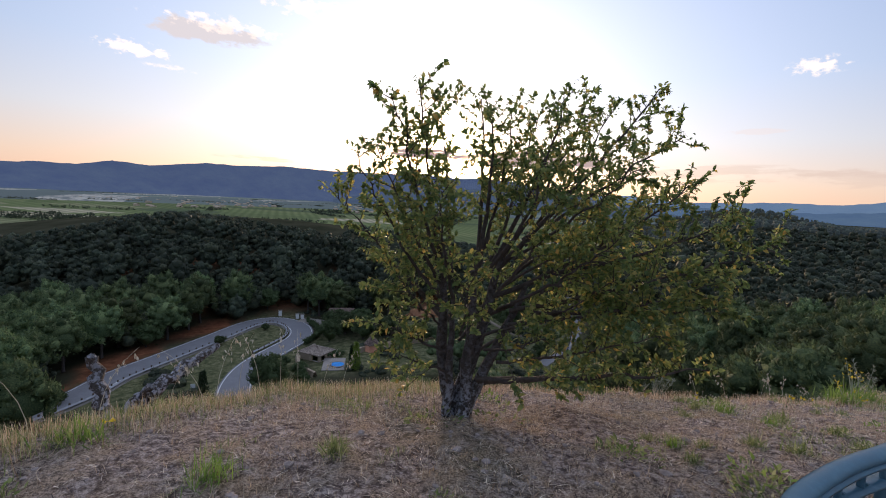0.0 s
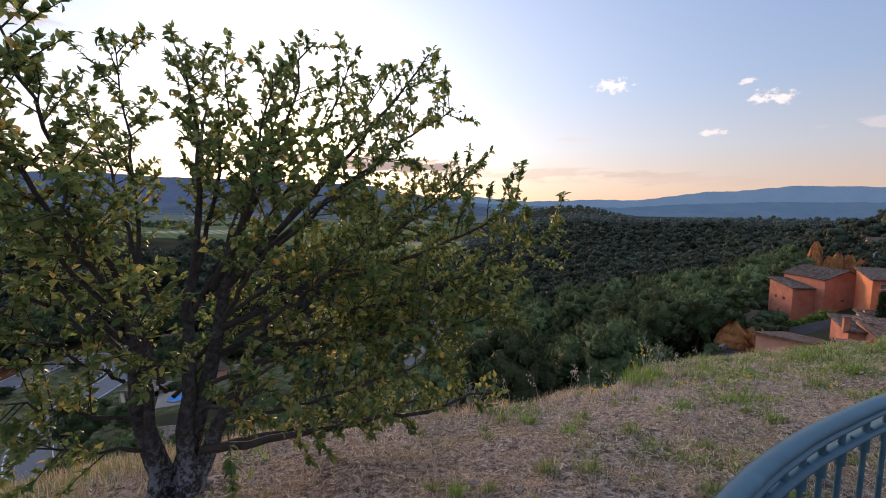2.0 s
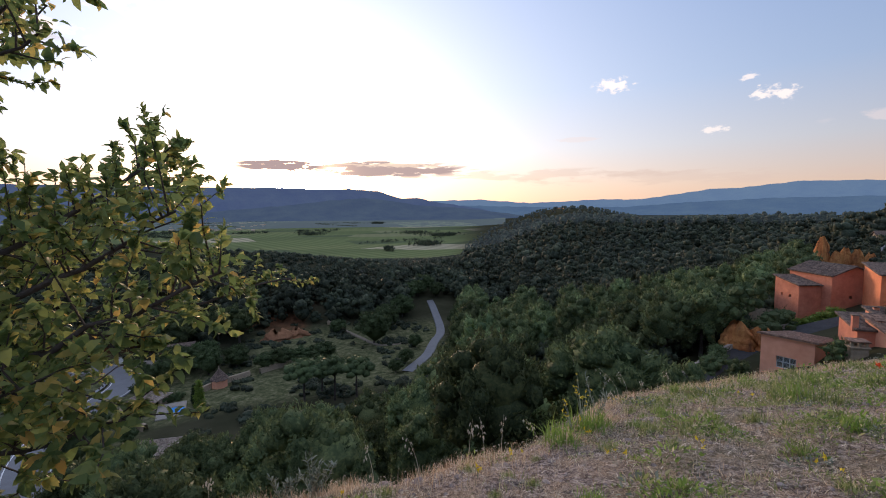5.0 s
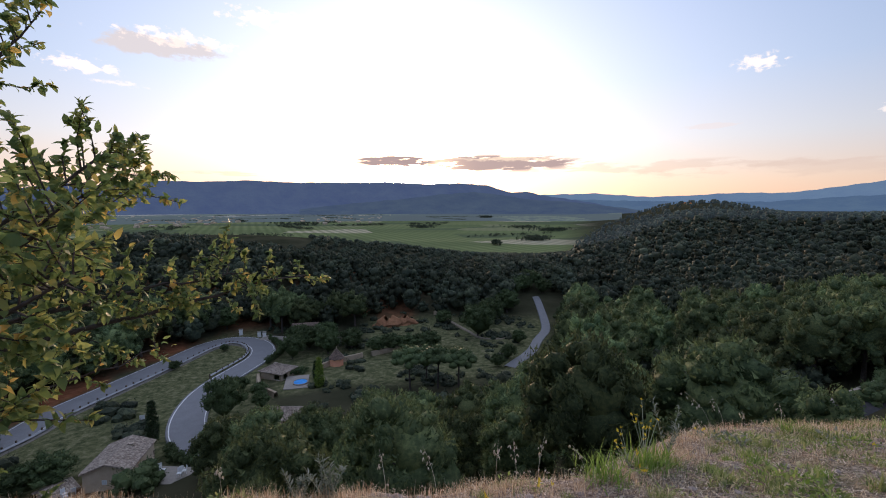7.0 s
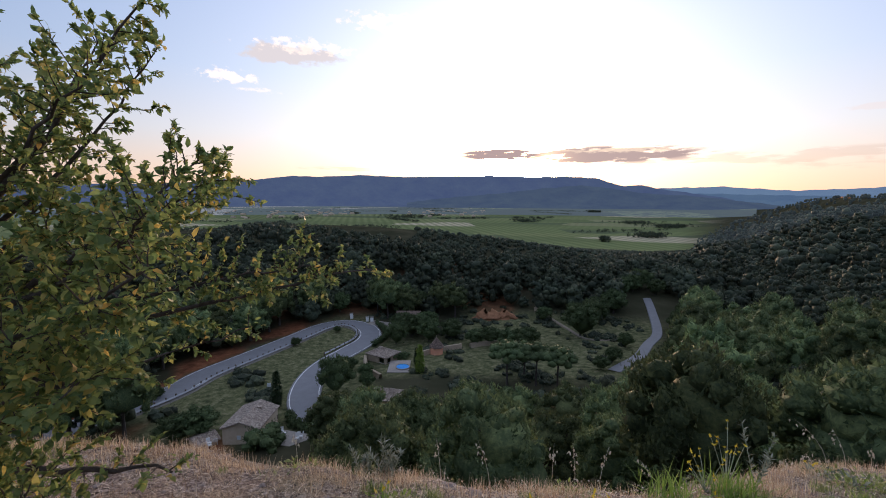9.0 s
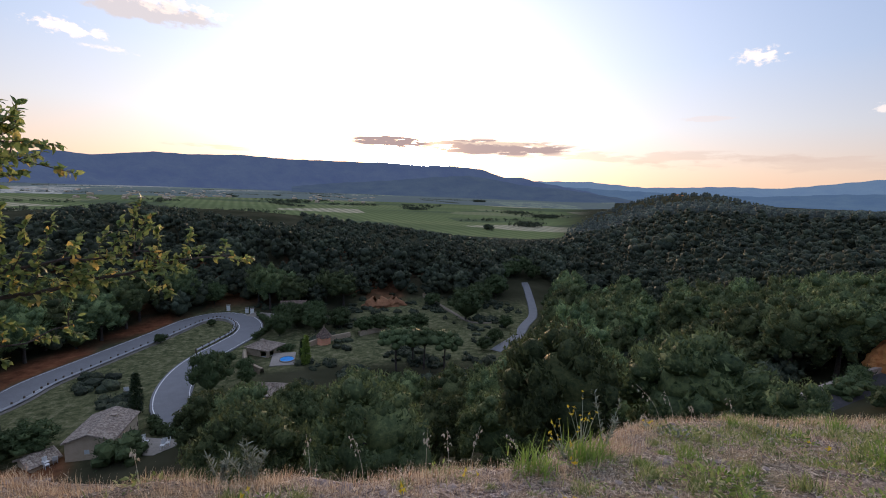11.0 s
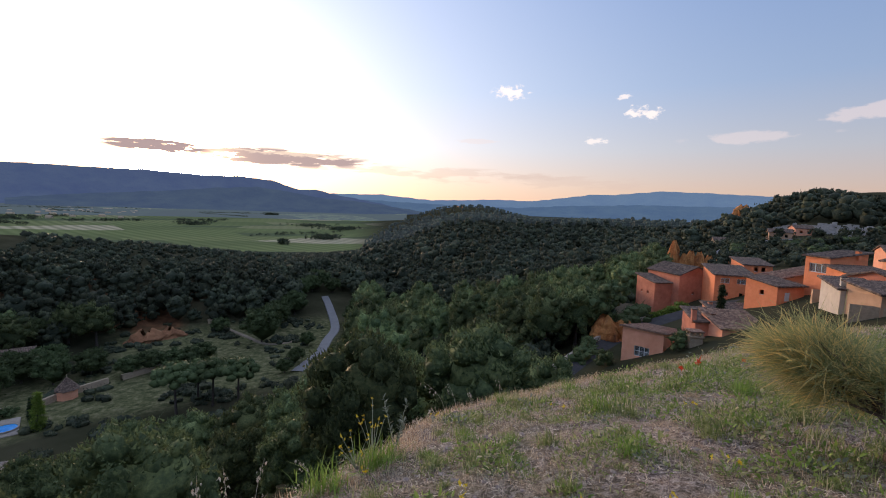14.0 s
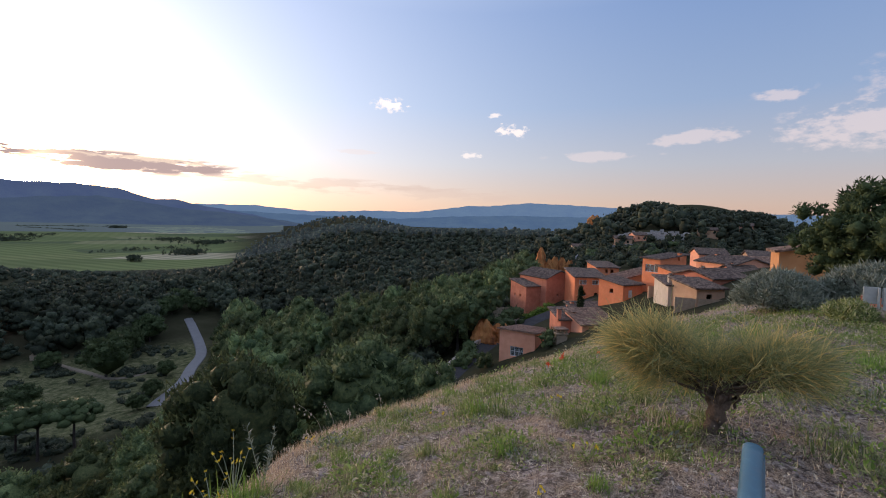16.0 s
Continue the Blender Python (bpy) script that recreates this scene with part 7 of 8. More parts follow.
def make_tufts():
    rng = random.Random(8)
    kinds = [make_tuft(1, 0.2, BRIGHT, "bright green grass tuft on the dry soil"), make_tuft(2, 0.2, BRIGHT, "bright green grass tuft on the dry soil", 160), make_tuft(3, 0.16, GREEN, "dull green weed clump on the dry soil", 160)]
    spots = [(5.57, 5.45, 1.9, 0), (5.5, 5.4, 1.5, 1), (4.96, 5.12, 1.7, 1), (5.85, 4.96, 1.3, 2), (6.47, 5.41, 1.0, 0), (8.12, 5.1, 1.8, 0), (5.2, 4.75, 0.8, 2), (6.9, 4.7, 1.2, 2), (7.4, 4.3, 1.3, 2), (9.2, 5.6, 1.6, 0), (10.4, 5.2, 1.7, 0), (9.6, 4.3, 1.5, 1), (11.4, 4.6, 1.8, 0), (8.8, 3.5, 1.4, 2), (7.9, 3.8, 1.2, 2), (6.3, 3.9, 1.0, 2), (7.0, 5.9, 1.1, 2), (8.0, 6.3, 1.2, 2), (2.4, 3.1, 0.8, 2), (3.4, 3.5, 0.8, 2), (4.4, 3.9, 0.9, 1), (-0.6, 2.6, 0.9, 2), (-1.2, 2.3, 1.0, 0), (0.1, 2.05, 0.8, 0), (-2.2, 2.6, 1.2, 0), (-3.0, 2.3, 1.4, 0), (-2.7, 1.9, 1.2, 0), (12.5, 3.2, 1.6, 1), (10.2, 2.2, 1.5, 1), (9.4, 1.6, 1.3, 2), (11.5, 1.8, 1.6, 1)]
    for k in range(110):
        x = rng.uniform(1.5, 15)
        y = rng.uniform(2.4, float(np.interp(x, EDGE_X, EDGE_Y)) - 0.2)
        spots.append((x, y, rng.uniform(0.4, 0.95) * (1.3 if x > 8 else 1), 2 if rng.random() < 0.75 else 1))
    seen = set()
    for x, y, s, k in spots:
        plant(kinds[k], x, y, s, rng.uniform(0, 6.28), k not in seen)
        seen.add(k)


make_tufts()


# ---- single wild plants ----
def stalk(points, r0, r1, mat, parent, name="stalk"):
    v, f = tube(points, [r0 + (r1 - r0) * k / (len(points) - 1) for k in range(len(points))], 5)
    return part(name, mesh_of(name, v, f, mat, True), parent)


def petals(rng, centres, size, mat, parent, name="flower", n=7):
    for q in centres:
        v, f = tufts(rng, np.array([q]), np.full(1, size * 0.3), n, size, size * 0.45, 0.5)
        part(name, mesh_of(name, v, f, mat), parent)


def make_mustard(x, y, h, seed, turn):
    rng = np.random.RandomState(seed)
    ob = thing("wild_mustard", pose(x, y, ground_at(x, y), 0, 0, turn), "spindly wild mustard with small yellow flowers", "weed", "wild plants")
    heads = []
    for k in range(7):
        a, l = rng.uniform(0, 6.28), h * rng.uniform(0.45, 1.0)
        lean = rng.uniform(0.15, 0.75)
        p = [(lean * l * u * math.cos(a), lean * l * u * math.sin(a), l * u * (1.1 - 0.2 * u)) for u in (0, 0.3, 0.6, 0.85, 1.0)]
        stalk(p, 0.004, 0.0015, WEED, ob)
        heads.append(p[-1])
        heads.append(tuple(np.array(p[3]) + rng.normal(0, 0.015, 3)))
    petals(rng, heads, 0.018, PETAL_Y, ob)


def make_thistle(x, y, h, seed, label, n=6):
    """A branched grey-green weed with spiky side leaves."""
    rng = np.random.RandomState(seed)
    ob = thing("grey_weed", pose(x, y, ground_at(x, y)), label, "weed", "wild plants")
    pos, dirs = [], []
    for k in range(n):
        a, l = rng.uniform(0, 6.28), h * rng.uniform(0.55, 1.0)
        lean = rng.uniform(0.05, 0.55)
        p = [Vector((lean * l * u * math.cos(a), lean * l * u * math.sin(a), l * u)) for u in (0, 0.25, 0.5, 0.75, 1.0)]
        stalk(p, 0.005, 0.002, WEED, ob)
        for q in range(46):
            u = rng.uniform(0.15, 1.0)
            i = min(3, int(u * 4))
            s = p[i].lerp(p[i + 1], u * 4 - i)
            pos.append(tuple(s))
            b = rng.uniform(0, 6.28)
            dirs.append((math.cos(b) * 0.7, math.sin(b) * 0.7, 0.8))
    v, f = leaf_blades(rng, pos, dirs, 0.055, 0.006)
    part("foliage", mesh_of("foliage", v, f, SILVER), ob)


def make_oat(x, y, h, seed, lean, heads=9):
    """A tall dry wild oat with drooping pale spikelets."""
    rng = np.random.RandomState(seed)
    ob = thing("wild_oat", pose(x, y, ground_at(x, y), 0, 0, rng.uniform(0, 360)), "tall dry wild oat with drooping pale spikelets", "grass", "wild oats")
    p = [Vector((lean * h * u * u, 0, h * u * (1 - 0.12 * u * lean))) for u in (0, 0.2, 0.4, 0.6, 0.8, 0.92, 1.0)]
    stalk(p, 0.0022, 0.0008, OATS, ob)
    pos, dirs = [], []
    for k in range(heads):
        u = 0.62 + 0.38 * k / heads
        i = min(5, max(0, sum(u > t for t in (0.2, 0.4, 0.6, 0.8, 0.92)) ))
        s = p[i] + (p[i + 1] - p[i]) * rng.uniform()
        q = s + Vector((rng.uniform(-0.03, 0.05), rng.uniform(-0.03, 0.03), -0.005))
        pos, dirs = [tuple(q)] * 3, [(rng.uniform(-0.4, 0.6), rng.uniform(-0.4, 0.4), -0.9) for w in range(3)]
        v, f = leaf_blades(rng, pos, dirs, 0.034, 0.005)
        part("spikelet", mesh_of("spikelet", v, f, OATS), ob)


make_mustard(5.55, 5.6, 0.62, 201, 30)
make_mustard(5.35, 5.5, 0.45, 202, 130)
make_thistle(5.85, 5.75, 0.55, 203, "feathery grey-green weed beside the mustard", 3)
make_thistle(2.74, 5.2, 0.42, 204, "branched silvery weed at the brink", 8)
make_thistle(2.5, 5.25, 0.30, 205, "low silvery weed at the brink", 5)
for k, (x, y, h, lean) in enumerate([(7.2, 7.0, 0.55, 0.6), (7.45, 7.1, 0.42, 0.4), (7.7, 7.1, 0.35, 0.5), (4.1, 5.3, 0.5, 0.2), (3.6, 5.2, 0.42, 0.3), (4.5, 5.45, 0.36, 0.5), (4.3, 5.4, 0.40, 0.2), (3.2, 5.15, 0.34, 0.4), (2.0, 5.05, 0.36, 0.3), (6.3, 6.3, 0.3, 0.4), (6.8, 6.8, 0.28, 0.3), (5.0, 5.6, 0.34, 0.4), (8.3, 7.15, 0.3, 0.3), (-1.9, 3.7, 0.62, 0.35), (-1.75, 3.8, 0.68, 0.3), (-1.6, 3.9, 0.66, 0.25), (-1.45, 4.0, 0.7, 0.2), (-1.3, 4.05, 0.6, 0.4), (-1.85, 3.4, 0.55, 0.5), (-2.3, 2.9, 0.6, 0.5), (-2.5, 2.6, 0.7, 0.45), (-2.75, 2.4, 0.75, 0.5), (-2.6, 2.5, 0.66, 0.4), (-1.1, 4.2, 0.5, 0.3), (-0.95, 4.4, 0.45, 0.3), (-2.0, 3.2, 0.5, 0.6), (-2.85, 2.3, 0.6, 0.3)]):
    make_oat(x, y, h, 300 + k, lean)


def make_flower(name, x, y, h, mat, size, label, seed, n=3):
    rng = np.random.RandomState(seed)
    ob = thing(name, pose(x, y, ground_at(x, y)), label, "flower", "wild flowers")
    tops = []
    for k in range(n):
        q = Vector((rng.normal(0, 0.04), rng.normal(0, 0.04), h * rng.uniform(0.7, 1.0)))
        stalk([(q.x * 0.3, q.y * 0.3, -0.01), (q.x * 0.7, q.y * 0.7, q.z * 0.6), q], 0.0018, 0.001, WEED, ob)
        tops.append(tuple(q))
    petals(rng, tops, size, mat, ob, n=9)


for k, (x, y) in enumerate([(10.9, 4.9), (10.6, 5.35), (10.75, 5.5), (10.4, 5.6), (11.6, 4.2)]):
    make_flower("poppy", x, y, 0.20, PETAL_R, 0.05, "red poppy in the green grass", 400 + k, 1)
for k, (x, y) in enumerate([(6.1, 3.6), (6.5, 3.3), (5.6, 4.2), (7.3, 3.4), (6.9, 6.8), (7.9, 5.6), (4.4, 5.0), (3.9, 4.6), (-2.1, 2.75), (2.9, 4.6), (8.6, 4.4), (5.0, 4.4), (5.3, 5.25)]):
    make_flower("yellow_flower", x, y, 0.10, PETAL_Y, 0.02, "small yellow wild flower on the dry soil", 420 + k, 3)


# ---- grey stumps and dead branches at the low end of the brink ----
def make_stump(path, r, seed, label):
    rng = np.random.RandomState(seed)
    pts = [Vector(p) for p in path]
    base = pts[0].copy()
    fine = []
    for a, b in zip(pts, pts[1:]):
        fine += [a.lerp(b, k / 5) + Vector(rng.normal(0, r * 0.22, 3)) for k in range(5)]
    fine.append(pts[-1])
    v, f = tube([p - base for p in fine], [r * (1.15 - 0.55 * k / len(fine)) * rng.uniform(0.85, 1.2) for k in range(len(fine))], 9)
    ob = thing("dead_stump", Matrix.Translation(base), label, "stump", "dead stumps")
    part("trunk", mesh_of("trunk", v, f, PALE_BARK, True), ob)
    tops = [fine[-1] - base]
    v, f = tube([tops[0], tops[0] + Vector((0.01, 0.0, r * 0.5))], [r * 0.6, r * 0.2], 7)
    part("broken_end", mesh_of("broken_end", v, f, STUMP, True), ob)


STUMP = plain("lichen_crusted_wood", (0.05, 0.048, 0.05), (0.40, 0.41, 0.45), 34, 0.95, bumps=1.0, distance=0.03)
make_stump([(-2.72, 3.5, -0.5), (-2.78, 3.52, -0.15), (-2.88, 3.58, 0.15)], 0.062, 501, "upright broken grey lichened stump")
make_stump([(-2.55, 3.55, -0.5), (-2.5, 3.7, -0.25), (-2.4, 4.0, -0.12), (-2.25, 4.4, 0.0)], 0.06, 502, "leaning dead lichened branch")
make_stump([(-2.6, 3.5, -0.5), (-2.55, 3.55, -0.25), (-2.42, 3.62, -0.1)], 0.05, 503, "short grey lichened stump")
make_stump([(-3.3, 3.0, -0.6), (-3.32, 3.02, -0.2), (-3.3, 3.05, 0.05)], 0.05, 504, "grey weathered stump in tall grass")


# ---- broom ----
def make_broom(x, y, seed):
    rng = np.random.RandomState(seed)
    g = ground_at(x, y)
    ob = thing("broom_bush", pose(x, y, g), "wide gold-tipped broom bush on gnarled woody stems", "bush")
    wood = plain("gnarled_wood", (0.07, 0.05, 0.04), (0.24, 0.18, 0.14), 30, 0.95, bumps=1.0, distance=0.03)
    for k in range(4):
        tip = (0.02 + rng.normal(0, 0.04), -0.17 + 0.06 * k, 0.34)
        path = [p + Vector(rng.normal(0, 0.014, 3)) for p in curve3((rng.normal(0, 0.05), rng.normal(0, 0.05), -0.1), (0.02, 0.0, 0.14), tip, 9)]
        v, f = tube(path, [0.042 * (1.35 - 0.7 * q / 8) * rng.uniform(0.85, 1.2) for q in range(9)], 9)
        part("stem", mesh_of("stem", v, f, wood, True), ob, "twisted grey-brown stem")
    # two airy mounds: sprays of fine rods that fan out of forked stems
    mounds = [((-0.05, 0.48, 0.62), (0.36, 0.40, 0.26), 74), ((0.02, 0.34, 0.42), (0.26, 0.34, 0.18), 30), ((0.0, 0.04, 0.56), (0.24, 0.22, 0.12), 24), ((0.08, -0.42, 0.62), (0.32, 0.38, 0.16), 58)]
    V, F, off = [], [], 0
    crown_foot = np.array([0.02, -0.06, 0.30])
    for (cx, cy, cz), (sx, sy, sz), count in mounds:
        for k in range(count):
            q = rng.normal(size=3)
            q = q / np.linalg.norm(q) * rng.uniform(0.35, 0.85)
            if q[2] < -0.5:
                q[2] *= -0.6
            tip = np.array([cx, cy, cz]) + q * np.array([sx, sy, sz])
            if k % 3 == 0:
                b = crown_foot + (tip - crown_foot) * 0.5 + np.array([rng.normal(0, 0.04), rng.normal(0, 0.04), -0.03])
                path = [p + Vector(rng.normal(0, 0.010, 3)) for p in curve3(tuple(crown_foot + rng.normal(0, 0.035, 3)), tuple(b), tuple(tip), 10)]
                r = rng.uniform(0.004, 0.012)
                v, f = tube(path, [r * (1.5 - 1.2 * u / 9) for u in range(10)], 7)
                part("stem", mesh_of("stem", v, f, wood, True), ob, "twisted grey-brown stem")
            axis = (tip - crown_foot) / np.linalg.norm(tip - crown_foot) * 0.7 + q * 1.0 + np.array([0, 0, 0.14])
            axis /= np.linalg.norm(axis)
            n = 62
            c = tip + rng.normal(0, 0.05, (n, 3)) - axis * rng.uniform(0.0, 0.14, (n, 1))
            d = axis + rng.normal(0, 0.48, (n, 3))
            d /= np.linalg.norm(d, axis=1, keepdims=True)
            l = rng.uniform(0.12, 0.36, (n, 1))
            side = np.cross(d, rng.normal(size=(n, 3)))
            side /= np.linalg.norm(side, axis=1, keepdims=True)
            end = c + d * l
            end[:, 2] -= 0.9 * l[:, 0] ** 2 * rng.uniform(0, 1.4, n)
            mid = (c + end) / 2 + rng.normal(0, 0.010, (n, 3)) + np.array([0, 0, 0.015])
            w = 0.0021
            v = np.stack([c - side * w, c + side * w, mid + side * w, mid - side * w, end], 1).reshape(-1, 3)
            o = (np.arange(n) * 5)[:, None]
            V.append(v)
            F.append(np.concatenate([o + np.array([[0, 1, 2]]), o + np.array([[0, 2, 3]]), o + np.array([[3, 2, 4]])], 0) + off)
            off += len(v)
    part("foliage", mesh_of("foliage", np.concatenate(V), np.concatenate(F), BROOM), ob, "green and golden broom rods")


make_broom(8.15, 2.78, 61)


def make_shrub(x, y, w, l, h, seed, mat, label, blade=0.10, n=900):
    rng = np.random.RandomState(seed)
    g = ground_at(x, y)
    ob = thing("shrub", pose(x, y, g), label, "shrub")
    pieces = []
    for k in range(9):
        a = rng.uniform(0, 6.28)
        pieces.append(tube([(0.15 * math.cos(a), 0.15 * math.sin(a), -0.1), (0.3 * w * math.cos(a), 0.3 * l * math.sin(a), h * 0.4), (0.4 * w * math.cos(a), 0.4 * l * math.sin(a), h * 0.75)], [0.04, 0.025, 0.01], 5))
    v, f = joined(pieces)
    part("stems", mesh_of("stems", v, f, BARK, True), ob)
    a, u = rng.uniform(0, 6.28, n), rng.random_sample(n)
    el = np.arcsin(u)
    r = 1 + 0.14 * np.sin(3 * a + seed) + 0.10 * np.sin(7 * a)
    cs = np.stack([0.5 * w * np.cos(el) * np.cos(a) * r, 0.5 * l * np.cos(el) * np.sin(a) * r, h * (0.12 + 0.88 * np.sin(el))], 1) * rng.uniform(0.72, 1.0, (n, 1))
    v, f = tufts(rng, cs, np.full(n, 0.11), 26, blade, blade * 0.16, 0.8)
    part("foliage", mesh_of("foliage", v, f, mat), ob)


make_shrub(16.4, 3.3, 1.5, 1.5, 0.80, 71, SILVER, "rounded silver-grey shrub beside the hill path", 0.11, 800)
make_shrub(17.2, 1.7, 2.1, 2.1, 0.92, 72, SILVER, "broad silver-grey shrub with feathery shoots", 0.12, 1100)
make_shrub(15.2, 2.1, 0.9, 0.8, 0.32, 73, GREEN, "low green bush before the silver shrubs", 0.08, 200)


def make_sign(x, y):
    g = ground_at(x, y)
    metal = plain("weathered_sign_metal", (0.34, 0.35, 0.33), (0.52, 0.53, 0.5), 12, 0.55, 0.3)
    ob = thing("small_signboard", pose(x, y, g, 0, 0, 96), "two small weathered sign plates on paired posts, seen from behind", "sign")
    for i in (-0.03, 0.05):
        part("post", box_mesh("post", 0.035, 0.035, 0.75, metal, 0.006), ob, m=pose(i, 0, -0.1, 4, 0, 0))
    for i, t in ((-0.10, -12), (0.15, 10)):
        part("plate", box_mesh("plate", 0.22, 0.02, 0.30, metal, 0.006), ob, m=pose(i, -0.06, 0.36, 4, 0, t))


make_sign(15.2, 1.72)


def make_block(x, y, s, seed, mat, label):
    rng = np.random.RandomState(seed)
    bm = bmesh.new()
    bmesh.ops.create_cube(bm, size=1.0)
    bmesh.ops.subdivide_edges(bm, edges=bm.edges[:], cuts=3, use_grid_fill=True)
    for v in bm.verts:
        v.co = Vector((v.co.x * s[0], v.co.y * s[1], (v.co.z + 0.45) * s[2])) + Vector(rng.normal(0, 0.018, 3))
    me = bpy.data.meshes.new("stone_block")
    bm.to_mesh(me)
    bm.free()
    me.materials.append(mat)
    ob = new("stone_block", me)
    ob.matrix_basis = pose(x, y, ground_at(x, y), 0, 0, rng.uniform(-15, 15))
    tagged(ob, label, "stone", "stone blocks")


make_block(15.4, 1.72, (0.5, 0.45, 0.30), 81, STONE, "squared weathered stone block at the path's edge")
make_block(16.3, 1.75, (0.3, 0.5, 0.42), 82, RED, "broken end of a red ochre wall")
make_block(15.6, 1.2, (0.5, 0.5, 0.32), 83, STONE, "squared weathered stone block at the path's edge")

# ---- the tall pine and the house above the village ----
def make_big_pine(x, y, g, spread, height, seed, label):
    rng = np.random.RandomState(seed)
    ob = thing("pine_tree", pose(x, y, g), label, "tree")
    pieces = [tube([(0, 0, 0), (0.1, 0, height * 0.5), (0, 0.1, height * 0.9)], [0.28, 0.2, 0.06], 8)]
    n = 300
    d = rng.normal(size=(n, 3))
    d /= np.linalg.norm(d, axis=1, keepdims=True)
    cs = d * np.array([spread, spread, height * 0.36]) * rng.uniform(0.6, 1.0, (n, 1)) * (1 + 0.15 * np.sin(4 * d[:, :1] + seed)) + np.array([0, 0, height * 0.62])
    for k in range(0, n, 9):
        pieces.append(tube([(0, 0, height * 0.4), tuple(cs[k] * 0.6 + np.array([0, 0, height * 0.2])), tuple(cs[k])], [0.08, 0.05, 0.015], 5))
    v, f = joined(pieces)
    part("trunk", mesh_of("trunk", v, f, BARK, True), ob)
    rs = rng.uniform(0.3, 0.58, n)
    v, f = both_kinds(puffs(rng, cs, rs * 0.7, ICO_ROUGH), tufts(rng, cs, rs * 1.05, 90, 0.17, 0.05, 0.6))
    part("crown", mesh_of("crown", v, f, OAK, True), ob)


make_big_pine(31.6, 1.3, -2.6, 3.1, 6.6, 611, "broad dark pine standing over the village")
make_big_pine(32.5, -2.5, -2.6, 2.8, 7.0, 612, "broad dark pine beside its neighbour over the village")
house("house", (46.0, 0.6), 5.0, -88, 12, 8, STONE, "gable_x", 1.0, "old stone house with a long tiled roof behind the pines", (), OLD_TILES, base=-6.0)
make_spire("cypress", 44.0, 3.3, 10.0, 0.8, CYPRESS, "tall dark cypress beside the stone house", 95)


# ---- beyond the village: graveyard, car park, scattered houses ----
def make_graves():
    rng = np.random.RandomState(66)
    verts, faces = [], []
    for k in range(230):
        x, y = rng.uniform(212, 236), rng.uniform(62, 94)
        g = ground_at(x, y)
        w, l, h = rng.uniform(0.25, 0.5), rng.uniform(0.4, 0.9), rng.uniform(0.4, 1.3)
        o = len(verts)
        verts += [(x + a * w, y + b * l, g + c) for c in (-0.3, h) for a, b in ((-1, -1), (1, -1), (1, 1), (-1, 1))]
        faces += [(o, o + 1, o + 5, o + 4), (o + 1, o + 2, o + 6, o + 5), (o + 2, o + 3, o + 7, o + 6), (o + 3, o, o + 4, o + 7), (o + 4, o + 5, o + 6, o + 7)]
    tagged(new("graveyard", mesh_of("graveyard", verts, faces, plain("grave_stone", (0.24, 0.23, 0.23), (0.48, 0.47, 0.46), 0.8, 0.8))), "crowded pale tombs of the hillside graveyard", "graves", kind="stuff")


make_graves()
for x, y, zt, th_, w, l, m_, lab in ((195, 82, -3.8, -60, 7, 8, CREAM, "pale house on the road beyond the village"), (206, 78, -2.6, -50, 6, 7, SALMON, "salmon house below the graveyard"), (188, 98, -5.0, -50, 5, 5, STONE, "small stone house by the car park"), (236, 60, 0.5, -70, 8, 7, CREAM, "pale house at the graveyard's corner"), (150, 8, -1.5, -80, 7, 8, SALMON, "salmon villa under the wooded hill"), (268, 50, 8.0, -80, 6, 6, SALMON, "salmon house high on the wooded hill"), (128, 22, -3.4, -70, 7, 8, CREAM, "cream house at the edge of the village"), (118, 30, -4.6, -60, 6, 7, SALMON, "salmon house with a tiled roof"), (112, 12, -3.0, -70, 7, 8, SALMON, "salmon house with a tiled roof")):
    house("house", (x, y), ground_at(x, y) + 3.0, th_, w, l, m_, "gable_x", 1.2, lab, [(0, 1.4, 0.8, 0.9, 1.1, "dark"), (0, w - 2.2, 0.8, 0.9, 1.1, "dark")], OLD_TILES, group="houses beyond the village")
lane = new("car_park", ribbon("car_park", road_profile(spline([(150, 78), (162, 82), (175, 86), (185, 84), (196, 74)])), -1.5, 1.5, 0.1, ASPHALT, 1.0))
tagged(lane, "grey car park lane on the hillside", "car park", kind="structure")
make_hedge([(160, 62), (170, 60), (182, 58), (195, 56)], 2.5, 2.5, OAK, "dark hedge below the graveyard", 110)
make_hedge([(140, 48), (150, 52), (158, 60)], 3.0, 3.0, OAK, "dark shrubs behind the village roofs", 111)
make_hedge([(146, 70), (152, 72), (160, 74)], 2.5, 2.5, OAK, "dark shrubs beside the car park", 112)


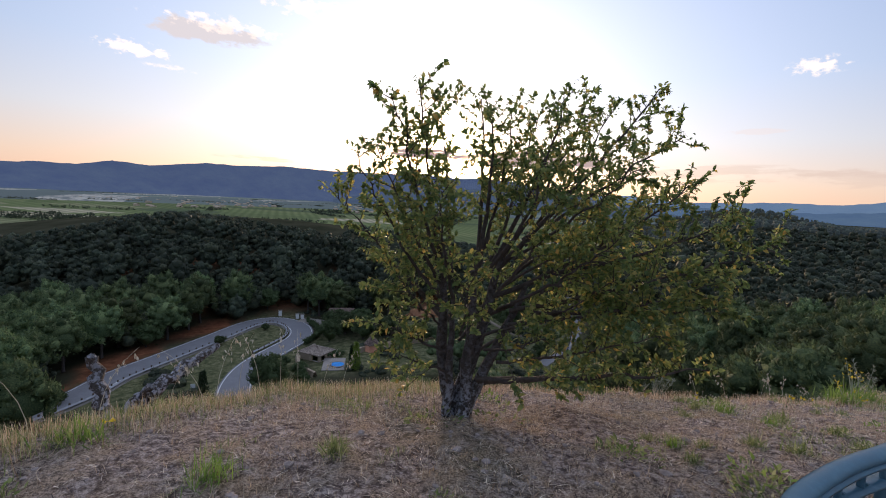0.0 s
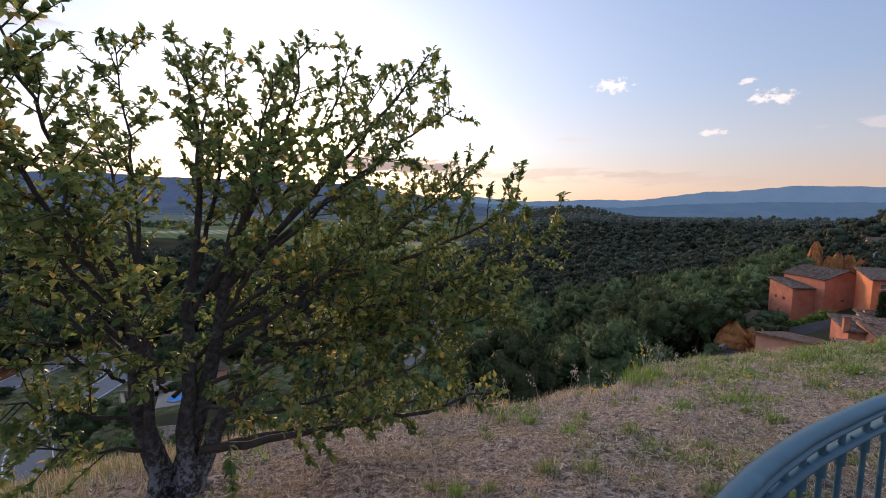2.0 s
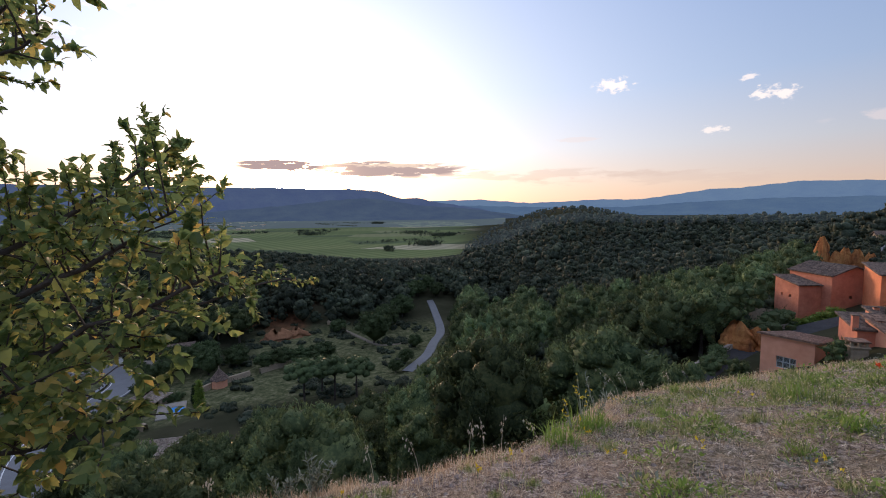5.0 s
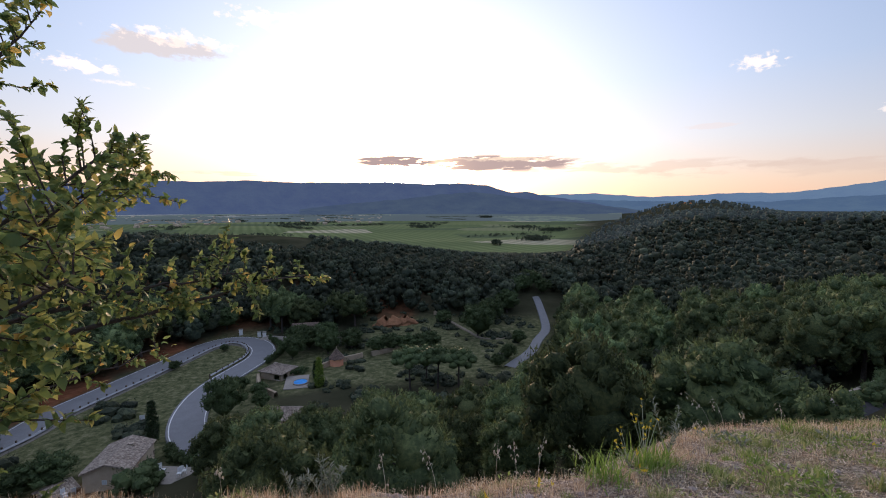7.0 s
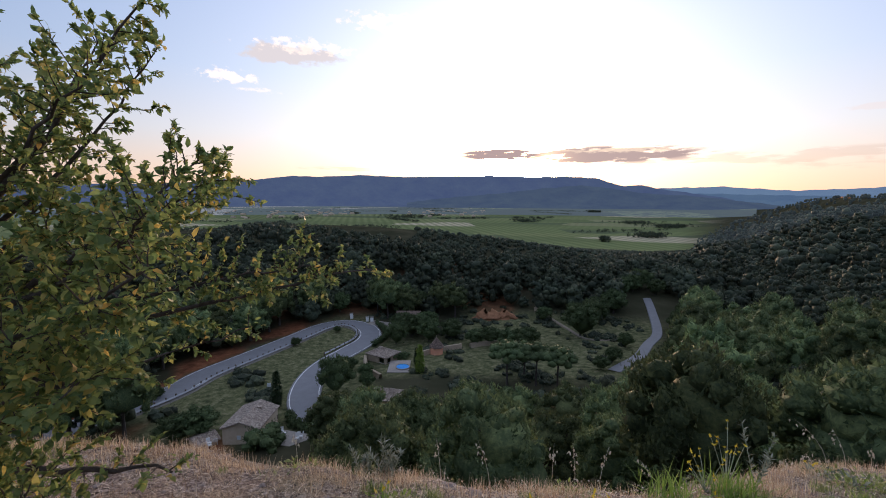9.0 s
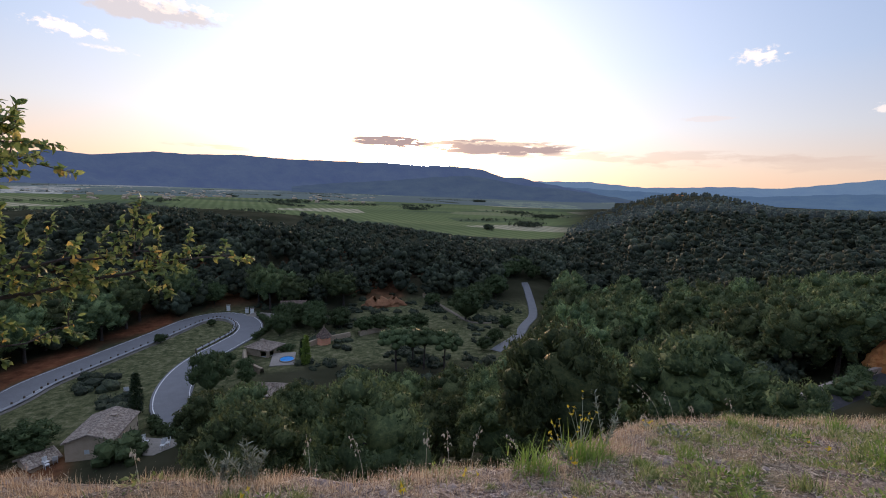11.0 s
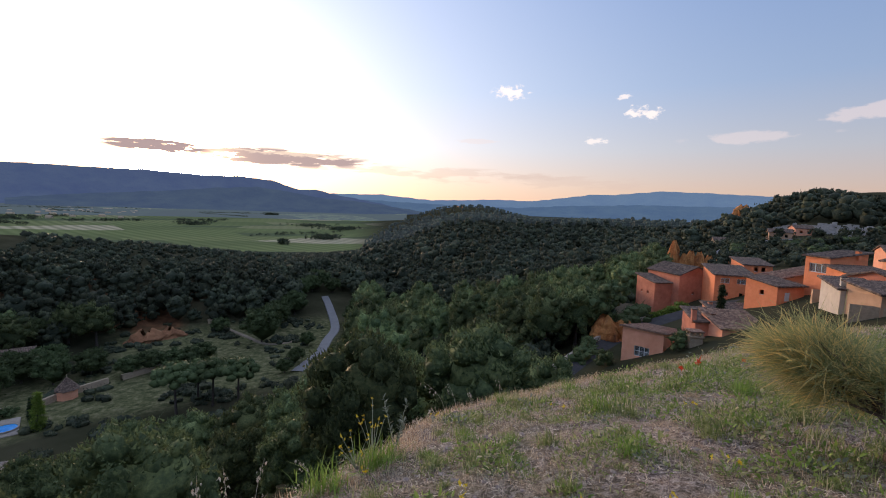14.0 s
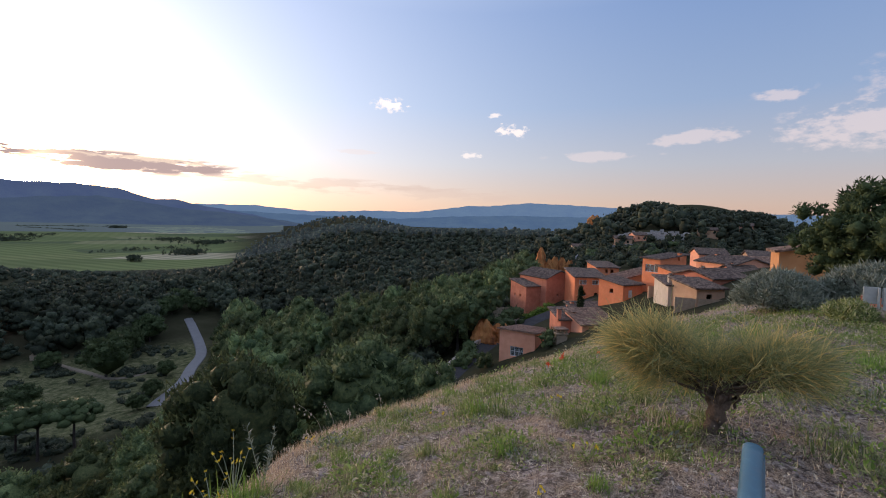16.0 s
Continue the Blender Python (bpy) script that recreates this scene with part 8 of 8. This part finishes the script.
# ---- the plain ----
def make_plain_trees():
    """Hedges, copses and orchards on the plain, as many small crowns."""
    rng = np.random.RandomState(12)
    cs, rs = [], []
    for k in range(34):
        d, az = 900 + 2600 * rng.random_sample() ** 1.3, rng.uniform(-20, 48)
        x, y = 4 - d * math.sin(radians(az)), 2 + d * math.cos(radians(az))
        a = 0.35 + (math.pi / 2 if rng.random_sample() < 0.35 else 0) + rng.normal(0, 0.12)
        n = int(rng.uniform(10, 46) * (1 + d / 1500))
        l = rng.uniform(60, 220) * (0.6 + d / 2000)
        for q in range(n):
            u = rng.uniform(-0.5, 0.5) * l
            cs.append((x + u * math.cos(a) + rng.normal(0, 2 + d / 500), y + u * math.sin(a) + rng.normal(0, 2 + d / 500), rng.uniform(0.5, 3.5)))
            rs.append(rng.uniform(1.6, 3.2) * (1 + d / 2500))
    for az, d, n, w in ((-9.5, 2300, 160, 34), (11, 640, 90, 26), (-1.3, 1250, 70, 30), (-10.8, 690, 26, 9), (-14.3, 1250, 80, 60), (20, 900, 110, 70), (30, 1000, 130, 80), (40, 900, 120, 80), (14, 1500, 110, 80), (-16, 800, 90, 30), (-18, 1100, 110, 50)):
        x, y = 4 - d * math.sin(radians(az)), 2 + d * math.cos(radians(az))
        for q in range(n):
            cs.append((x + rng.normal(0, w * 0.5), y + rng.normal(0, w * 0.35), rng.uniform(1, 12 if az == -9.5 else 6)))
            rs.append(rng.uniform(2.5, 4.5))
    cs, rs = np.array(cs), np.array(rs)
    cs[:, 2] += land(cs[:, 0], cs[:, 1])
    v, f = tufts(rng, cs, rs, 16, 2.2, 1.3)
    me = mesh_of("field_trees", v, f, HAZE_TINT_LEAF)
    set_mask(me, "tone", np.full(len(v), 0.7))
    tagged(new("field_trees", me), "dark hedges and copses between the fields of the plain", "trees", kind="stuff")
    verts, faces = [], []
    for k in range(120):
        az, d = rng.choice([24, 27, 31, 8, 5, 12, 36]) + rng.normal(0, 1.6), rng.uniform(1500, 3000)
        x, y = 4 - d * math.sin(radians(az)), 2 + d * math.cos(radians(az))
        g, w, l, h = ground_at(x, y), rng.uniform(4, 9), rng.uniform(4, 8), rng.uniform(3, 6)
        o = len(verts)
        verts += [(x + a * w, y + b * l, g + c) for c in (-1, h) for a, b in ((-1, -1), (1, -1), (1, 1), (-1, 1))] + [(x - w, y, g + h + 2), (x + w, y, g + h + 2)]
        faces += [(o, o + 1, o + 5, o + 4), (o + 1, o + 2, o + 6, o + 5), (o + 2, o + 3, o + 7, o + 6), (o + 3, o, o + 4, o + 7), (o + 4, o + 5, o + 9, o + 8), (o + 7, o + 8, o + 9, o + 6)]
    tagged(new("hamlets", mesh_of("hamlets", verts, faces, BEIGE)), "tiny pale farmhouses scattered over the plain", "houses", kind="stuff")


make_plain_trees()


# ---- scale the far land away from the camera, fitted to its view ----
def stretch_from_camera(ob):
    """Scale a thing away from the camera point, so its view stays the same; a mesh that spreads over the land is moved
    point by point.
    """
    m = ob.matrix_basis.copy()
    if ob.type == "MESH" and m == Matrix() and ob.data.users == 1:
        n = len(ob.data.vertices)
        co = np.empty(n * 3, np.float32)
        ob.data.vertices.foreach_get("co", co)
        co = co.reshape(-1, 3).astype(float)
        co = CAMERA_SPOT + (co - CAMERA_SPOT) * camera_stretch(co)[:, None]
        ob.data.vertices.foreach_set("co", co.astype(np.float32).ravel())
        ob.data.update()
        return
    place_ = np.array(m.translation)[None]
    k = float(camera_stretch(place_)[0])
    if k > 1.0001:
        spot = CAMERA_SPOT + (place_[0] - CAMERA_SPOT) * k
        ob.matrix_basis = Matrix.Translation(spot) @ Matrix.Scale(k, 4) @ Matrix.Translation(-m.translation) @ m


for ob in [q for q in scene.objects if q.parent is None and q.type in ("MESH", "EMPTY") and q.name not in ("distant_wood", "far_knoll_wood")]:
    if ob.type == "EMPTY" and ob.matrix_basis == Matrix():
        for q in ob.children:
            stretch_from_camera(q)
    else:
        stretch_from_camera(ob)
